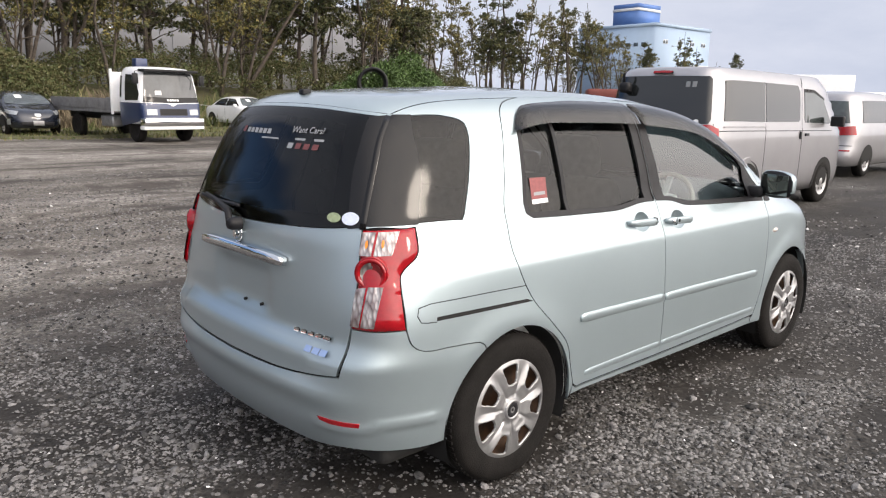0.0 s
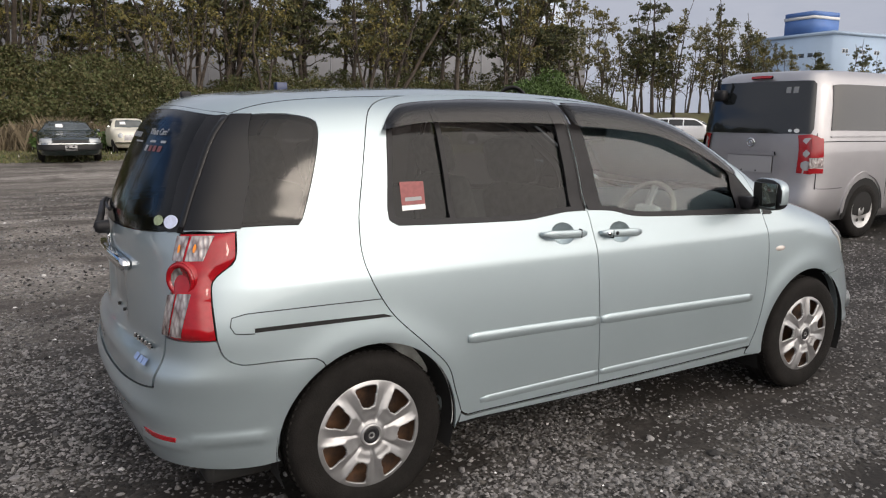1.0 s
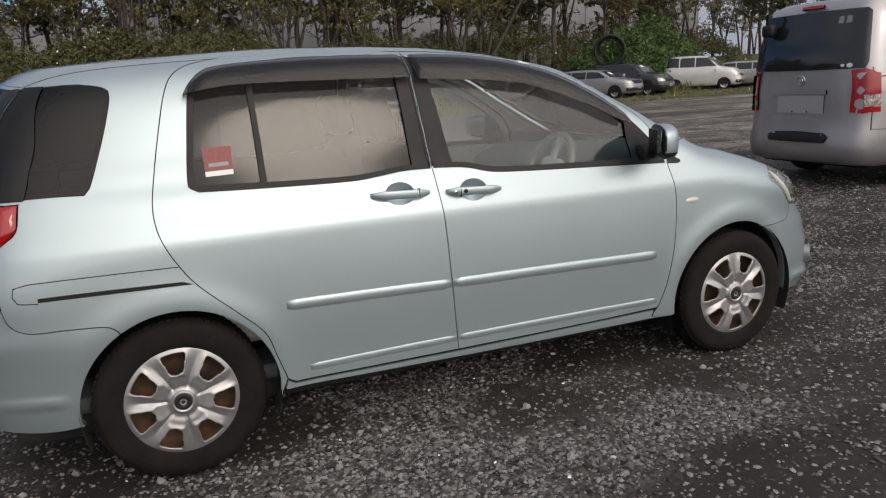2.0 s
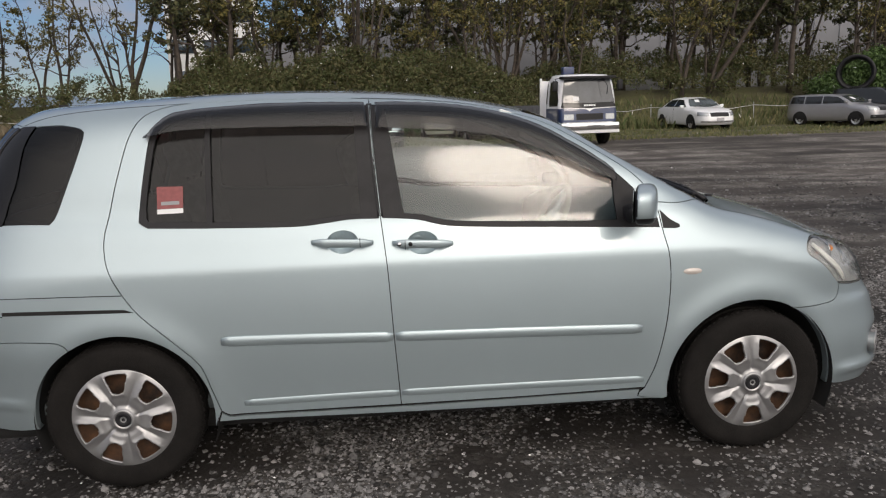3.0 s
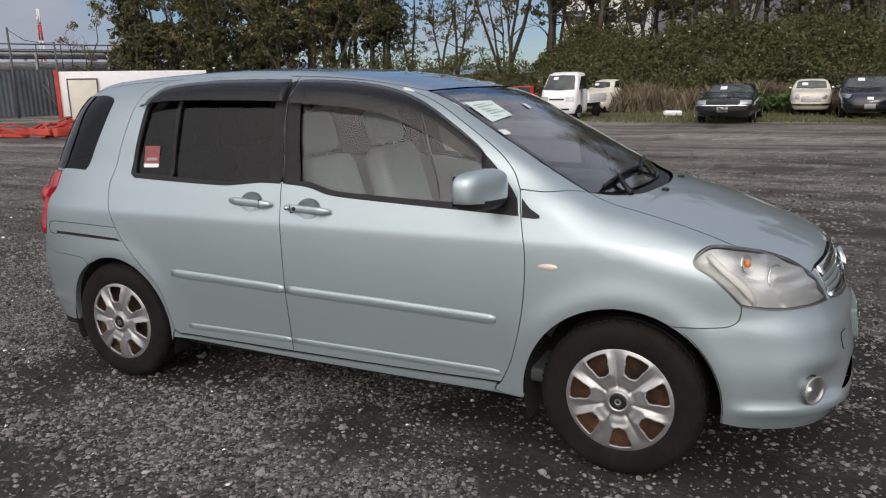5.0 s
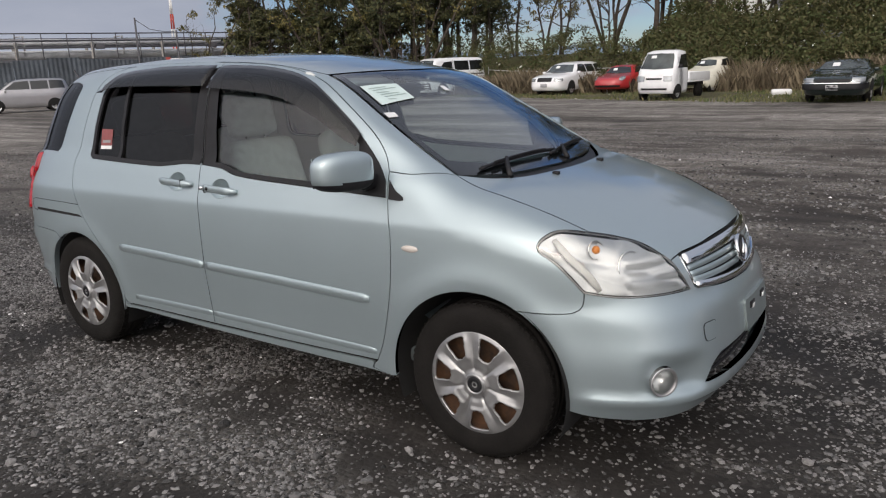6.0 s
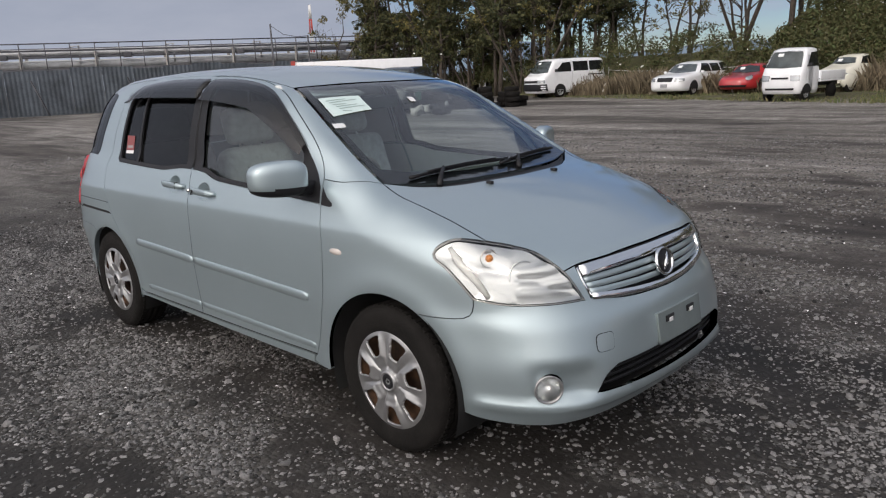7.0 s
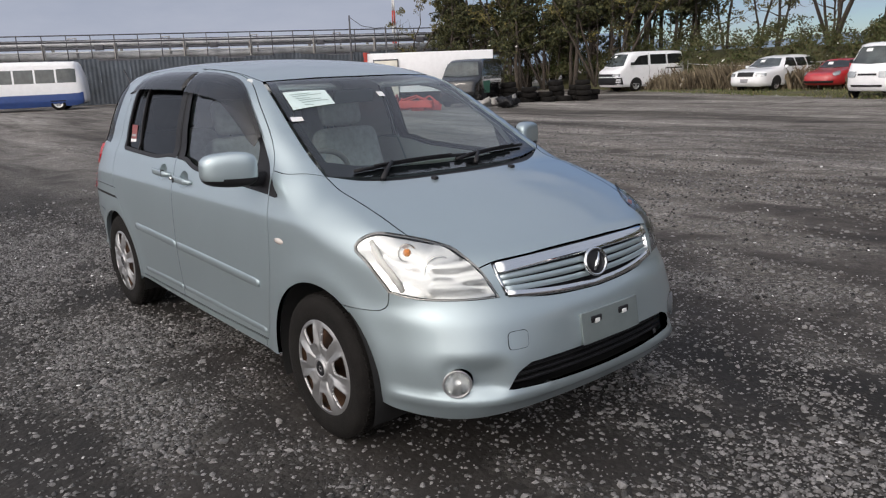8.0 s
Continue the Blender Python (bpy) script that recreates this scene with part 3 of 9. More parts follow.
e_hoodgap = [T(2.852, -0.612), T(2.709, -0.622), T(2.574, -0.628), T(2.443, -0.628), T(2.33, -0.622)]
e_hl_in = [T(2.852, -0.612), T(2.92, -0.555), T(3.0, -0.512), F_(-0.485, 0.752), F_(-0.466, 0.70), F_(-0.447, 0.650)]
e_hl_bot = [F_(-0.447, 0.650), F_(-0.553, 0.651), S(2.985, 0.657), S(2.888, 0.672)]
e_hl_out = [S(2.888, 0.672), S(2.84, 0.725), S(2.787, 0.774), S(2.735, 0.806), S(2.732, 0.838), S(2.775, 0.868), T(2.852, -0.612)]
e_hood_f = [F_(-0.485, 0.752), F_(-0.43, 0.765), F_(-0.25, 0.776), F_(0.0, 0.782)]


def flip(run):
    return [np.array((p[0], -p[1], p[2])) for p in run]


def rev(run):
    return list(run)[::-1]


# roof, frame, quarter
full = [e_roof + [], [T(1.612, -0.505), T(1.655, -0.3), T(1.685, 0.0), T(1.655, 0.3), T(1.612, 0.505)], flip(rev(e_roof)), [R_(0.497 * k, 1.436 - 0.031 * abs(k) ** 2.3) for k in np.linspace(1, -1, 21)]]
roof = panel("roof", WX, outline(WX, full, inset=GAP * 0.6), M_PAINT, car, grid=0.045)[0]
q_hole = [side_run((-0.215, 1.042), (-0.196, 1.062), (-0.127, 1.244), (-0.096, 1.358), (-0.112, 1.392), (-0.19, 1.408)), [S(-0.19, 1.408), S(-0.30, 1.405), R_(-0.505, 1.392)], [R_(-0.509, 1.385), R_(-0.575, 1.20), R_(-0.612, 1.044)], [R_(-0.622, 1.040), S(-0.44, 1.042), S(-0.215, 1.042)]]
frame_poly = outline(WX, [e_roof, e_ws, e_fenseam, rev(e_fd_top), e_rd_top, [S(0.372, 0.306), S(0.345, 0.245)], e_rarch, e_rseam, e_tl_out, e_tl_top, e_tg_side], inset=GAP)
q_poly = outline(WX, q_hole, inset=0.001)
CREASE = (0.846, 0.856, 0.866, 0.876)
side_frames = both("side_frame", WX, frame_poly, M_PAINT, CC, holes=[q_poly], lines=CREASE)
both("quarter_window", WX, outline(WX, q_hole, inset=0.004), M_TINT, side_frames, lift=-0.002, depth=0.004, label="dark tinted glass")
both("window_seal", WX, outline(WX, q_hole, inset=0.0015), M_BLACK, side_frames, holes=[outline(WX, q_hole, inset=0.018)], lift=-0.004, depth=0.0)
band_q = [[R_(-0.5012, 1.398), R_(-0.5357, 1.32), R_(-0.5657, 1.22), R_(-0.5887, 1.12), R_(-0.6080, 1.036)], [R_(-0.6080, 1.036), S(-0.46, 1.040), S(-0.40, 1.041)], [S(-0.40, 1.041), S(-0.375, 1.12), S(-0.345, 1.22), S(-0.30, 1.405)], [S(-0.30, 1.405), S(-0.36, 1.404), R_(-0.5012, 1.398)]]
both("glass_edge", WR, outline(WR, band_q), M_GLOSSBLACK, side_frames, lift=0.0015, depth=0.003, grid=0.03, label="black printed glass edge")
sill = outline(WX, [[S(0.372, 0.300), S(0.40, 0.281), S(0.44, 0.280)], [S(0.44, 0.280), S(1.2, 0.279), S(2.03, 0.289)], [S(2.03, 0.289), S(2.02, 0.262), S(2.10, 0.250)], [S(2.10, 0.248), S(1.2, 0.252), S(0.36, 0.262)]], inset=0.0015)
both("sill", WX, sill, M_PAINT, CC, depth=0.05)

# doors
def grown(poly, by=0.010):
    """The outline pushed outwards, so that a pane reaches behind its frame."""
    t = np.roll(poly, -1, 0) - np.roll(poly, 1, 0)
    t /= np.linalg.norm(t, axis=1, keepdims=True)
    area = np.sum(poly[:, 0] * np.roll(poly[:, 1], -1) - np.roll(poly[:, 0], -1) * poly[:, 1])
    return poly + np.stack([t[:, 1], -t[:, 0]], 1) * (by if area > 0 else -by)


def scoop(x, z):
    return outline(WX, [[S(x + 0.060 * math.cos(a), z + 0.004 + 0.043 * math.sin(a)) for a in np.linspace(0, 6.2832, 29)[:-1]]], step=0.008)


rd = outline(WX, [e_rd_top, e_rd_bot, e_b], inset=GAP)
rw = [side_run((0.984, 1.452), (0.699, 1.457), (0.47, 1.453), (0.262, 1.437), (0.185, 1.40), (0.152, 1.352), (0.112, 1.075), (0.118, 1.033), (0.145, 1.018)), side_run((0.145, 1.018), (0.365, 1.010), (0.68, 1.003), (0.80, 1.011), (0.90, 1.021), (1.0125, 1.021)), side_run((1.0125, 1.021), (0.9985, 1.20), (0.984, 1.452))]
rw_hole = outline(WX, rw, inset=0.001)
rear_doors = both("rear_door", WX, rd, M_PAINT, CC, holes=[rw_hole, scoop(0.869, 0.938)], depth=0.02, lines=CREASE, label="sliding rear door")
pane_a = outline(WX, [side_run((0.358, 1.432), (0.275, 1.418), (0.205, 1.385), (0.175, 1.345), (0.138, 1.09), (0.148, 1.042)), side_run((0.148, 1.042), (0.362, 1.034)), side_run((0.362, 1.034), (0.358, 1.432))])
pane_b = outline(WX, [side_run((0.378, 1.434), (0.384, 1.032)), side_run((0.384, 1.032), (0.68, 1.025), (0.80, 1.032), (0.88, 1.041), (0.940, 1.042)), side_run((0.940, 1.042), (0.925, 1.43)), side_run((0.925, 1.43), (0.66, 1.438), (0.378, 1.434))])
both("window_frame", WX, outline(WX, rw, inset=0.003), M_BLACK, rear_doors, holes=[pane_a, pane_b], lift=-0.001, depth=0.010)
both("fixed_pane", WG, grown(pane_a), M_TINT, rear_doors, lift=-0.012, depth=0.0, label="dark tinted glass")
both("window_pane", WG, grown(pane_b), M_TINT, rear_doors, lift=-0.012, depth=0.0, label="dark tinted glass")
fd = outline(WX, [e_fd_top, e_fd_front, e_fd_bot, e_b], inset=GAP)
fw = [side_run((0.9945, 1.452), (1.157, 1.446), (1.316, 1.433), (1.473, 1.406), (1.605, 1.366), (1.758, 1.290), (1.887, 1.209), (1.973, 1.143), (2.045, 1.070), (2.096, 1.010)), side_run((2.096, 1.010), (2.108, 0.945)), side_run((2.108, 0.945), (1.7, 0.962), (1.40, 0.975), (1.262, 0.986), (1.151, 1.012), (1.0215, 1.022)), side_run((1.0215, 1.022), (1.0075, 1.20), (0.9945, 1.452))]
front_doors = both("front_door", WX, fd, M_PAINT, CC, holes=[outline(WX, fw, inset=0.001), scoop(1.1735, 0.923)], depth=0.02, lines=CREASE)
pane_c = outline(WX, [side_run((1.050, 1.432), (1.170, 1.428), (1.316, 1.413), (1.468, 1.386), (1.60, 1.345), (1.75, 1.268), (1.87, 1.190), (1.935, 1.135)), side_run((1.935, 1.135), (1.938, 0.982)), side_run((1.938, 0.982), (1.7, 0.988), (1.42, 0.998), (1.275, 1.008), (1.17, 1.033), (1.108, 1.038)), side_run((1.108, 1.038), (1.050, 1.432))])
both("window_frame", WX, outline(WX, fw, inset=0.003), M_BLACK, front_doors, holes=[pane_c], lift=-0.001, depth=0.010)
door_panes = both("window_pane", WG, grown(pane_c), M_GLASS, front_doors, lift=-0.012, depth=0.0, label="clear greenish glass")
door_panes[1].data.materials[0] = M_FARGLASS


def visor(places_top, places_bot, doors):
    """Smoked deflector standing off the window's upper edge."""
    poly = outline(WX, [places_top, rev(places_bot)])
    bot = WX.flat(smooth_run(places_bot, 0.004) + [places_bot[-1]])
    top = WX.flat(smooth_run(places_top, 0.004) + [places_top[-1]])

    def rise(q, p):
        db, dt = seg_dist(q, bot), seg_dist(q, top)
        s = dt / (db + dt + 1e-6)
        return 0.006 + 0.026 * np.minimum(1, s * 1.5) ** 0.7

    both("rain_visor", WX, poly, M_VISOR, doors, rise=rise, depth=0.004, grid=0.02, label="smoked acrylic rain visor")


visor(side_run((0.138, 1.352), (0.185, 1.408), (0.262, 1.443), (0.47, 1.459), (0.70, 1.463), (0.985, 1.456)), side_run((0.138, 1.340), (0.25, 1.358), (0.364, 1.364), (0.70, 1.363), (0.985, 1.358)), rear_doors)
visor(side_run((1.012, 1.456), (1.16, 1.452), (1.316, 1.439), (1.473, 1.412), (1.605, 1.372), (1.758, 1.296), (1.887, 1.214), (1.955, 1.160)), side_run((1.012, 1.352), (1.15, 1.343), (1.31, 1.330), (1.47, 1.308), (1.60, 1.270), (1.75, 1.212), (1.87, 1.155), (1.945, 1.128)), front_doors)
tri = outline(WX, [side_run((2.112, 1.012), (2.150, 0.975), (2.186, 0.955), (2.188, 0.944), (2.17, 0.940)), side_run((2.17, 0.940), (2.120, 0.943)), side_run((2.120, 0.943), (2.112, 1.012))])

# black pillar edges beside the door gap
for dx, drs in ((-0.0068, rear_doors), (0.0068, front_doors)):
    pair(strip("pillar_edge", CAR, side_run((1.016 + dx, 1.03), (0.999 + dx, 1.25), (0.989 + dx, 1.455)), 0.0042, 0.0002, M_BLACK, None, 0.0012, True, taper=False), drs)

# mouldings along the doors
pair(strip("side_moulding", CAR, side_run((0.395, 0.586), (0.7, 0.580), (1.044, 0.570)), 0.020, 0.001, M_PAINT, None, 0.005, True), rear_doors)
pair(strip("side_moulding", CAR, side_run((1.056, 0.570), (1.5, 0.562), (2.030, 0.549)), 0.020, 0.001, M_PAINT, None, 0.005, True), front_doors)
pair(strip("door_crease", CAR, side_run((0.46, 0.330), (0.75, 0.334), (1.060, 0.336)), 0.014, -0.001, M_PAINT, None, 0.0026, True), rear_doors)
pair(strip("door_crease", CAR, side_run((1.070, 0.336), (1.5, 0.336), (2.045, 0.333)), 0.014, -0.001, M_PAINT, None, 0.0026, True), front_doors)


def door_handle(x0, x1, z, doors, lock):
    dish = scoop((x0 + x1) / 2, z)
    both("handle_recess", WX, dish, M_PAINT, doors, depth=0.0, grid=0.008, rise=lambda q, p: -0.030 * np.minimum(1, seg_dist(q, dish) / 0.026) ** 0.7, label="scooped handle recess")
    for sgn, d in zip((-1, 1), doors):
        bm = bmesh.new()
        rows_ = []
        for i in range(25):
            s = i / 24
            e = min(s, 1 - s) * 24 / 3
            x = x0 + (x1 - x0) * s
            y = S(x, z, sgn)[1]
            tall = 0.0165 * min(1, 0.45 + e * 0.4)
            out_ = 0.004 + 0.022 * min(1, e * 0.6) ** 0.6
            zc = z + 0.004 - 0.010 * (s - 0.5)
            ring = []
            for k in range(14):
                a = 6.28319 * k / 14
                cy, cz = math.cos(a), math.sin(a)
                ring.append(bm.verts.new((x, y + sgn * (out_ + 0.009 * math.copysign(abs(cy) ** 0.6, cy)), zc + tall * math.copysign(abs(cz) ** 0.6, cz))))
            rows_.append(ring)
        for a, b in zip(rows_, rows_[1:]):
            for k in range(14):
                bm.faces.new((a[k], a[(k + 1) % 14], b[(k + 1) % 14], b[k]))
        bm.faces.new(rows_[0])
        bm.faces.new(rows_[-1])
        bmesh.ops.recalc_face_normals(bm, faces=bm.faces)
        part("door_handle", bm, M_PAINT, d)
        xj = x1 - 0.050 if not lock else x0 + 0.048
        yj = S(xj, z, sgn)[1] + sgn * 0.026
        box("handle_joint", xj - 0.0012, xj + 0.0012, yj - 0.0098, yj + 0.0098, z - 0.013, z + 0.021, M_WELL, d, 0.0)
        if lock and sgn < 0:
            for dx, m_ in ((0.026, M_CHROME), (0.068, M_BLACK)):
                bm = bmesh.new()
                bm_lathe(bm, [(0.0, -0.0115), (0.008, -0.0115), (0.0085, 0.0)], 16, "y", (x0 + dx, S(x0 + dx, z)[1] - 0.026, z + 0.007))
                part("lock_barrel", bm, m_, d)


door_handle(0.752, 0.986, 0.938, rear_doors, False)
door_handle(1.057, 1.290, 0.923, front_doors, True)

# fenders, bonnet, nose
fender = outline(WX, [e_fd_front, [S(2.049, 0.298), S(2.024, 0.262), S(2.142, 0.245)], e_farch, e_fseam, e_hl_out, e_hoodgap, e_fenseam], inset=GAP)
fenders = both("fender", WX, fender, M_PAINT, CC, depth=0.018, grid=0.025, lines=CREASE)
both("mirror_sail", WX, tri, M_BLACK, fenders, lift=0.002, depth=0.004, grid=0.02)
side_lamp = outline(WX, [[S(2.232 + 0.038 * math.cos(a), 0.771 + 0.013 * math.sin(a)) for a in np.linspace(0, 6.2832, 21)]], step=0.006)
both("side_indicator", WX, side_lamp, mat("indicator_lens", (0.55, 0.50, 0.46), 0.15, coat=1.0), fenders, lift=0.001, rise=lambda q, p: 0.008 * np.maximum(0, 1 - ((p[:, 0] - 2.232) / 0.038) ** 2 - ((p[:, 2] - 0.771) / 0.013) ** 2), depth=0.003, grid=0.008, label="clear side indicator")
e_hood_r = [T(2.33, -0.622), T(2.43, -0.47), T(2.495, -0.30), T(2.528, 0.0)]
hood_runs = [rev(e_hoodgap)[0:], e_hl_in[0:4], e_hood_f + flip(rev(e_hood_f))[1:], flip(rev(e_hl_in[0:4])), flip(e_hoodgap), flip(e_hood_r) + rev(e_hood_r)[1:]]
hood = panel("bonnet", WX, outline(WX, hood_runs, inset=GAP), M_PAINT, car, depth=0.02)[0]
hl = outline(WF, [e_hl_in, e_hl_bot, e_hl_out], inset=0.0008)
lamps = both("headlight", WF, hl, M_LENS, CC, lift=0.003, depth=0.012, grid=0.03, label="clear multi-reflector headlight")
both("reflector", WF, outline(WF, [e_hl_in, e_hl_bot, e_hl_out], inset=0.006), M_REFLECT, lamps, grid=0.012, depth=0.0, rise=lambda q, p: -0.006 - 0.030 * np.minimum(1, seg_dist(q, hl) / 0.07) - 0.006 * np.sin(q[:, 1] * 120) * (q[:, 0] > -0.62) - 0.016 * np.exp(-(((q[:, 0] + 0.70) / 0.05) ** 2 + ((q[:, 1] - 0.79) / 0.035) ** 2)))
both("lamp_rim", WF, hl, M_CAP, lamps, holes=[outline(WF, [e_hl_in, e_hl_bot, e_hl_out], inset=0.0035)], lift=-0.004, depth=0.0)
for sgn, lamp in zip((-1, 1), lamps):
    for (x, y, z), r, m, nm in (((2.885, 0.640, 0.800), 0.032, M_CHROME, "indicator_bowl"), ((2.985, 0.575, 0.735), 0.055, M_CHROME, "main_bowl")):
        bm = bmesh.new()
        bm_lathe(bm, [(r * 0.25, -0.03), (r * 0.6, -0.018), (r * 0.92, 0.006), (r, 0.010), (r * 1.05, 0.006)], 28, "x")
        mm = look((x, sgn * y, z), (x + 1, sgn * (y + 0.5), z + 0.25)) @ pose(0, 0, 0, 0, 90, 0)
        bm.transform(mm)
        part(nm, bm, m, lamp)
    bm = bmesh.new()
    bmesh.ops.create_uvsphere(bm, u_segments=14, v_segments=10, radius=0.014)
    bm.transform(Matrix.Translation((2.892, sgn * 0.644, 0.803)))
    part("indicator_bulb", bm, M_AMBER, lamp)
    run = [S(2.775, 0.846, sgn), S(2.835, 0.790, sgn), S(2.895, 0.735, sgn), S(2.935, 0.678, sgn)]
    strip("light_divider", CAR, run if sgn < 0 else rev(run), 0.012, -0.014, M_WHITE, lamp, 0.008)

# grille
g_poly = outline(WF, [[F_(-0.432, 0.762), F_(-0.25, 0.773), F_(0.0, 0.779), F_(0.25, 0.773), F_(0.432, 0.762)], [F_(0.432, 0.762), F_(0.433, 0.72), F_(0.418, 0.655)], [F_(0.418, 0.655), F_(0.25, 0.630), F_(0.0, 0.621), F_(-0.25, 0.630), F_(-0.418, 0.655)], [F_(-0.418, 0.655), F_(-0.433, 0.72), F_(-0.432, 0.762)]], inset=0.002)
grille = panel("grille", WF, g_poly, M_BLACK, car, lift=-0.035, depth=0.0, label="chrome-edged grille of painted bars")[0]


def grille_bar(name, z_edge, z_mid, h, material, half_y, lift, th):
    pts = [F_(y, z_mid + (z_edge - z_mid) * (y / 0.43) ** 2) for y in np.linspace(-half_y, half_y, 25)]
    strip(name, CAR, pts, h, lift, material, grille, th, taper=False)


grille_bar("chrome_top_bar", 0.744, 0.759, 0.021, M_CHROME, 0.428, 0.0, 0.006)
grille_bar("bar", 0.716, 0.724, 0.0115, M_PAINT, 0.428, -0.012, 0.007)
grille_bar("bar", 0.694, 0.696, 0.0110, M_PAINT, 0.424, -0.012, 0.007)
grille_bar("bar", 0.674, 0.668, 0.0105, M_PAINT, 0.418, -0.012, 0.007)
grille_bar("chrome_bottom_bar", 0.659, 0.633, 0.013, M_CHROME, 0.414, -0.006, 0.012)
for sgn in (-1, 1):
    strip("grille_end", CAR, [F_(sgn * 0.430, 0.757), F_(sgn * 0.431, 0.715), F_(sgn * 0.417, 0.660)], 0.006, -0.010, M_CHROME, grille, 0.010, taper=False)
em = Matrix.Translation((3.212, 0, 0.703)) @ pose(0, 0, 0, 0, -16, 0)
bm = bmesh.new()
bm_lathe(bm, [(0.051, -0.006), (0.062, -0.004), (0.064, 0.006), (0.061, 0.013), (0.054, 0.012), (0.052, 0.006)], 40, "x")
bmesh.ops.scale(bm, vec=(1, 1, 0.86), verts=bm.verts)
bm.transform(em)
part("emblem_ring", bm, M_CHROME, grille)
bm = bmesh.new()
bm_lathe(bm, [(0.0, 0.010), (0.03, 0.009), (0.053, 0.006), (0.053, -0.004)], 32, "x")
bmesh.ops.scale(bm, vec=(1, 1, 0.86), verts=bm.verts)
bm.transform(em)
part("emblem_field", bm, M_BLACK, grille)
bm = bmesh.new()
bm_tube(bm, [(0.011, -0.020, -0.030), (0.013, -0.004, -0.004), (0.013, 0.006, 0.006), (0.011, 0.020, 0.032)], [0.004, 0.009, 0.008, 0.004], 8)
bm.transform(em)
part("emblem_mark", bm, M_CHROME, grille)

# front bumper with intake, fog lamps, bare plate
intake = outline(WF, [[F_(-0.478, 0.332), F_(-0.442, 0.392), F_(-0.385, 0.420)], [F_(-0.385, 0.420), F_(0, 0.425), F_(0.385, 0.420)], [F_(0.385, 0.420), F_(0.442, 0.392), F_(0.478, 0.332)], [F_(0.478, 0.332), F_(0.25, 0.322), F_(0.0, 0.318), F_(-0.25, 0.322), F_(-0.478, 0.332)]])


def ring_poly(wrap, p, r, rz=None, n=28):
    c = wrap.flat([p])[0]
    s = math.hypot(p[0] - wrap.at, p[1]) / 0.85
    return np.array([(c[0] + r / s * math.cos(6.28319 * i / n), c[1] + (rz or r) * math.sin(6.28319 * i / n)) for i in range(n)])


FOG = F_(-0.628, 0.373)
fog_hole = [ring_poly(WF, np.array((FOG[0], s * FOG[1] * -1, FOG[2])), 0.050) for s in (-1, 1)]
b_low = [S(2.843, 0.251), S(2.95, 0.232), F_(-0.60, 0.225), F_(-0.45, 0.232), F_(-0.2, 0.236), F_(0.0, 0.236)]
half_top = [e_fseam, rev(e_hl_bot), [F_(-0.447, 0.650), F_(-0.466, 0.70), F_(-0.485, 0.752)], [F_(-0.485, 0.752), F_(-0.436, 0.764)], [F_(-0.436, 0.764), F_(-0.437, 0.72), F_(-0.421, 0.652)], [F_(-0.421, 0.652), F_(-0.25, 0.627), F_(0.0, 0.618)]]
bump_runs = [rev(e_farch2)] + half_top + [flip(rev(r)) for r in half_top[::-1]] + [flip(e_farch2), flip(b_low) + rev(b_low)[1:]]
f_bumper_poly = outline(WF, bump_runs, inset=GAP)


def bumper_rise(q, p):
    s = np.abs(p[:, 1])
    lip = 0.016 * np.exp(-((p[:, 2] - 0.300) / 0.016) ** 2) / (1 + np.exp(-(p[:, 0] - 2.90) / 0.015)) * (1 - 0.6 * np.exp(-((s - 0.60) / 0.06) ** 2))
    scoop = -0.030 * np.exp(-(np.abs((s - 0.575) / 0.085) ** 4 + np.abs((p[:, 2] - 0.378) / 0.062) ** 4))
    plate = 0.004 * ((s < 0.18) & (np.abs(p[:, 2] - 0.485) < 0.055))
    return lip + scoop + plate


f_bumper = panel("front_bumper", WF, f_bumper_poly, M_PAINT, car, holes=[intake, *fog_hole], grid=0.022, depth=0.03, rise=bumper_rise)[0]
panel("intake_backing", WF, intake, M_WELL, f_bumper, lift=-0.06, depth=0.0)
for z in (0.345, 0.37, 0.395):
    bm = bmesh.new()
    bm_tube(bm, [tuple(F_(y, z) - np.array((0.035, 0, 0))) for y in np.linspace(-0.43, 0.43, 21)], 0.006, 6)
    part("intake_slat", bm, M_BLACK, f_bumper)
for sgn in (-1, 1):
    fm = Matrix.Translation((FOG[0] - 0.012, sgn * abs(FOG[1]), FOG[2])) @ pose(0, 0, 0, 0, 0, sgn * 38)
    bm = bmesh.new()
    bm_lathe(bm, [(0.052, 0.012), (0.050, 0.016), (0.044, 0.012), (0.042, -0.02), (0.036, -0.04)], 30, "x")
    bm.transform(fm)
    fog = part("fog_lamp", bm, M_CAP, f_bumper, "round fog lamp")
    bm = bmesh.new()
    bm_lathe(bm, [(0.0, -0.040), (0.012, -0.038), (0.025, -0.028), (0.036, -0.012), (0.043, 0.004)], 30, "x")
    bm.transform(fm)
    part("reflector", bm, M_REFLECT, fog)
    bm = bmesh.new()
    bm_lathe(bm, [(0.0, 0.016), (0.02, 0.014), (0.044, 0.006)], 30, "x")
    bm.transform(fm)
    part("lens", bm, M_LENS, fog)
plate_poly = outline(WF, [[F_(-0.150, 0.540), F_(0.0, 0.542), F_(0.182, 0.540)], [F_(0.182, 0.540), F_(0.182, 0.425)], [F_(0.182, 0.425), F_(0.0, 0.426), F_(-0.150, 0.425)], [F_(-0.150, 0.425), F_(-0.150, 0.540)]])
plate = panel("plate_mount", WF, plate_poly, M_PLATE, f_bumper, lift=0.014, depth=0.014, grid=0.05, label="bare number plate mount")[0]
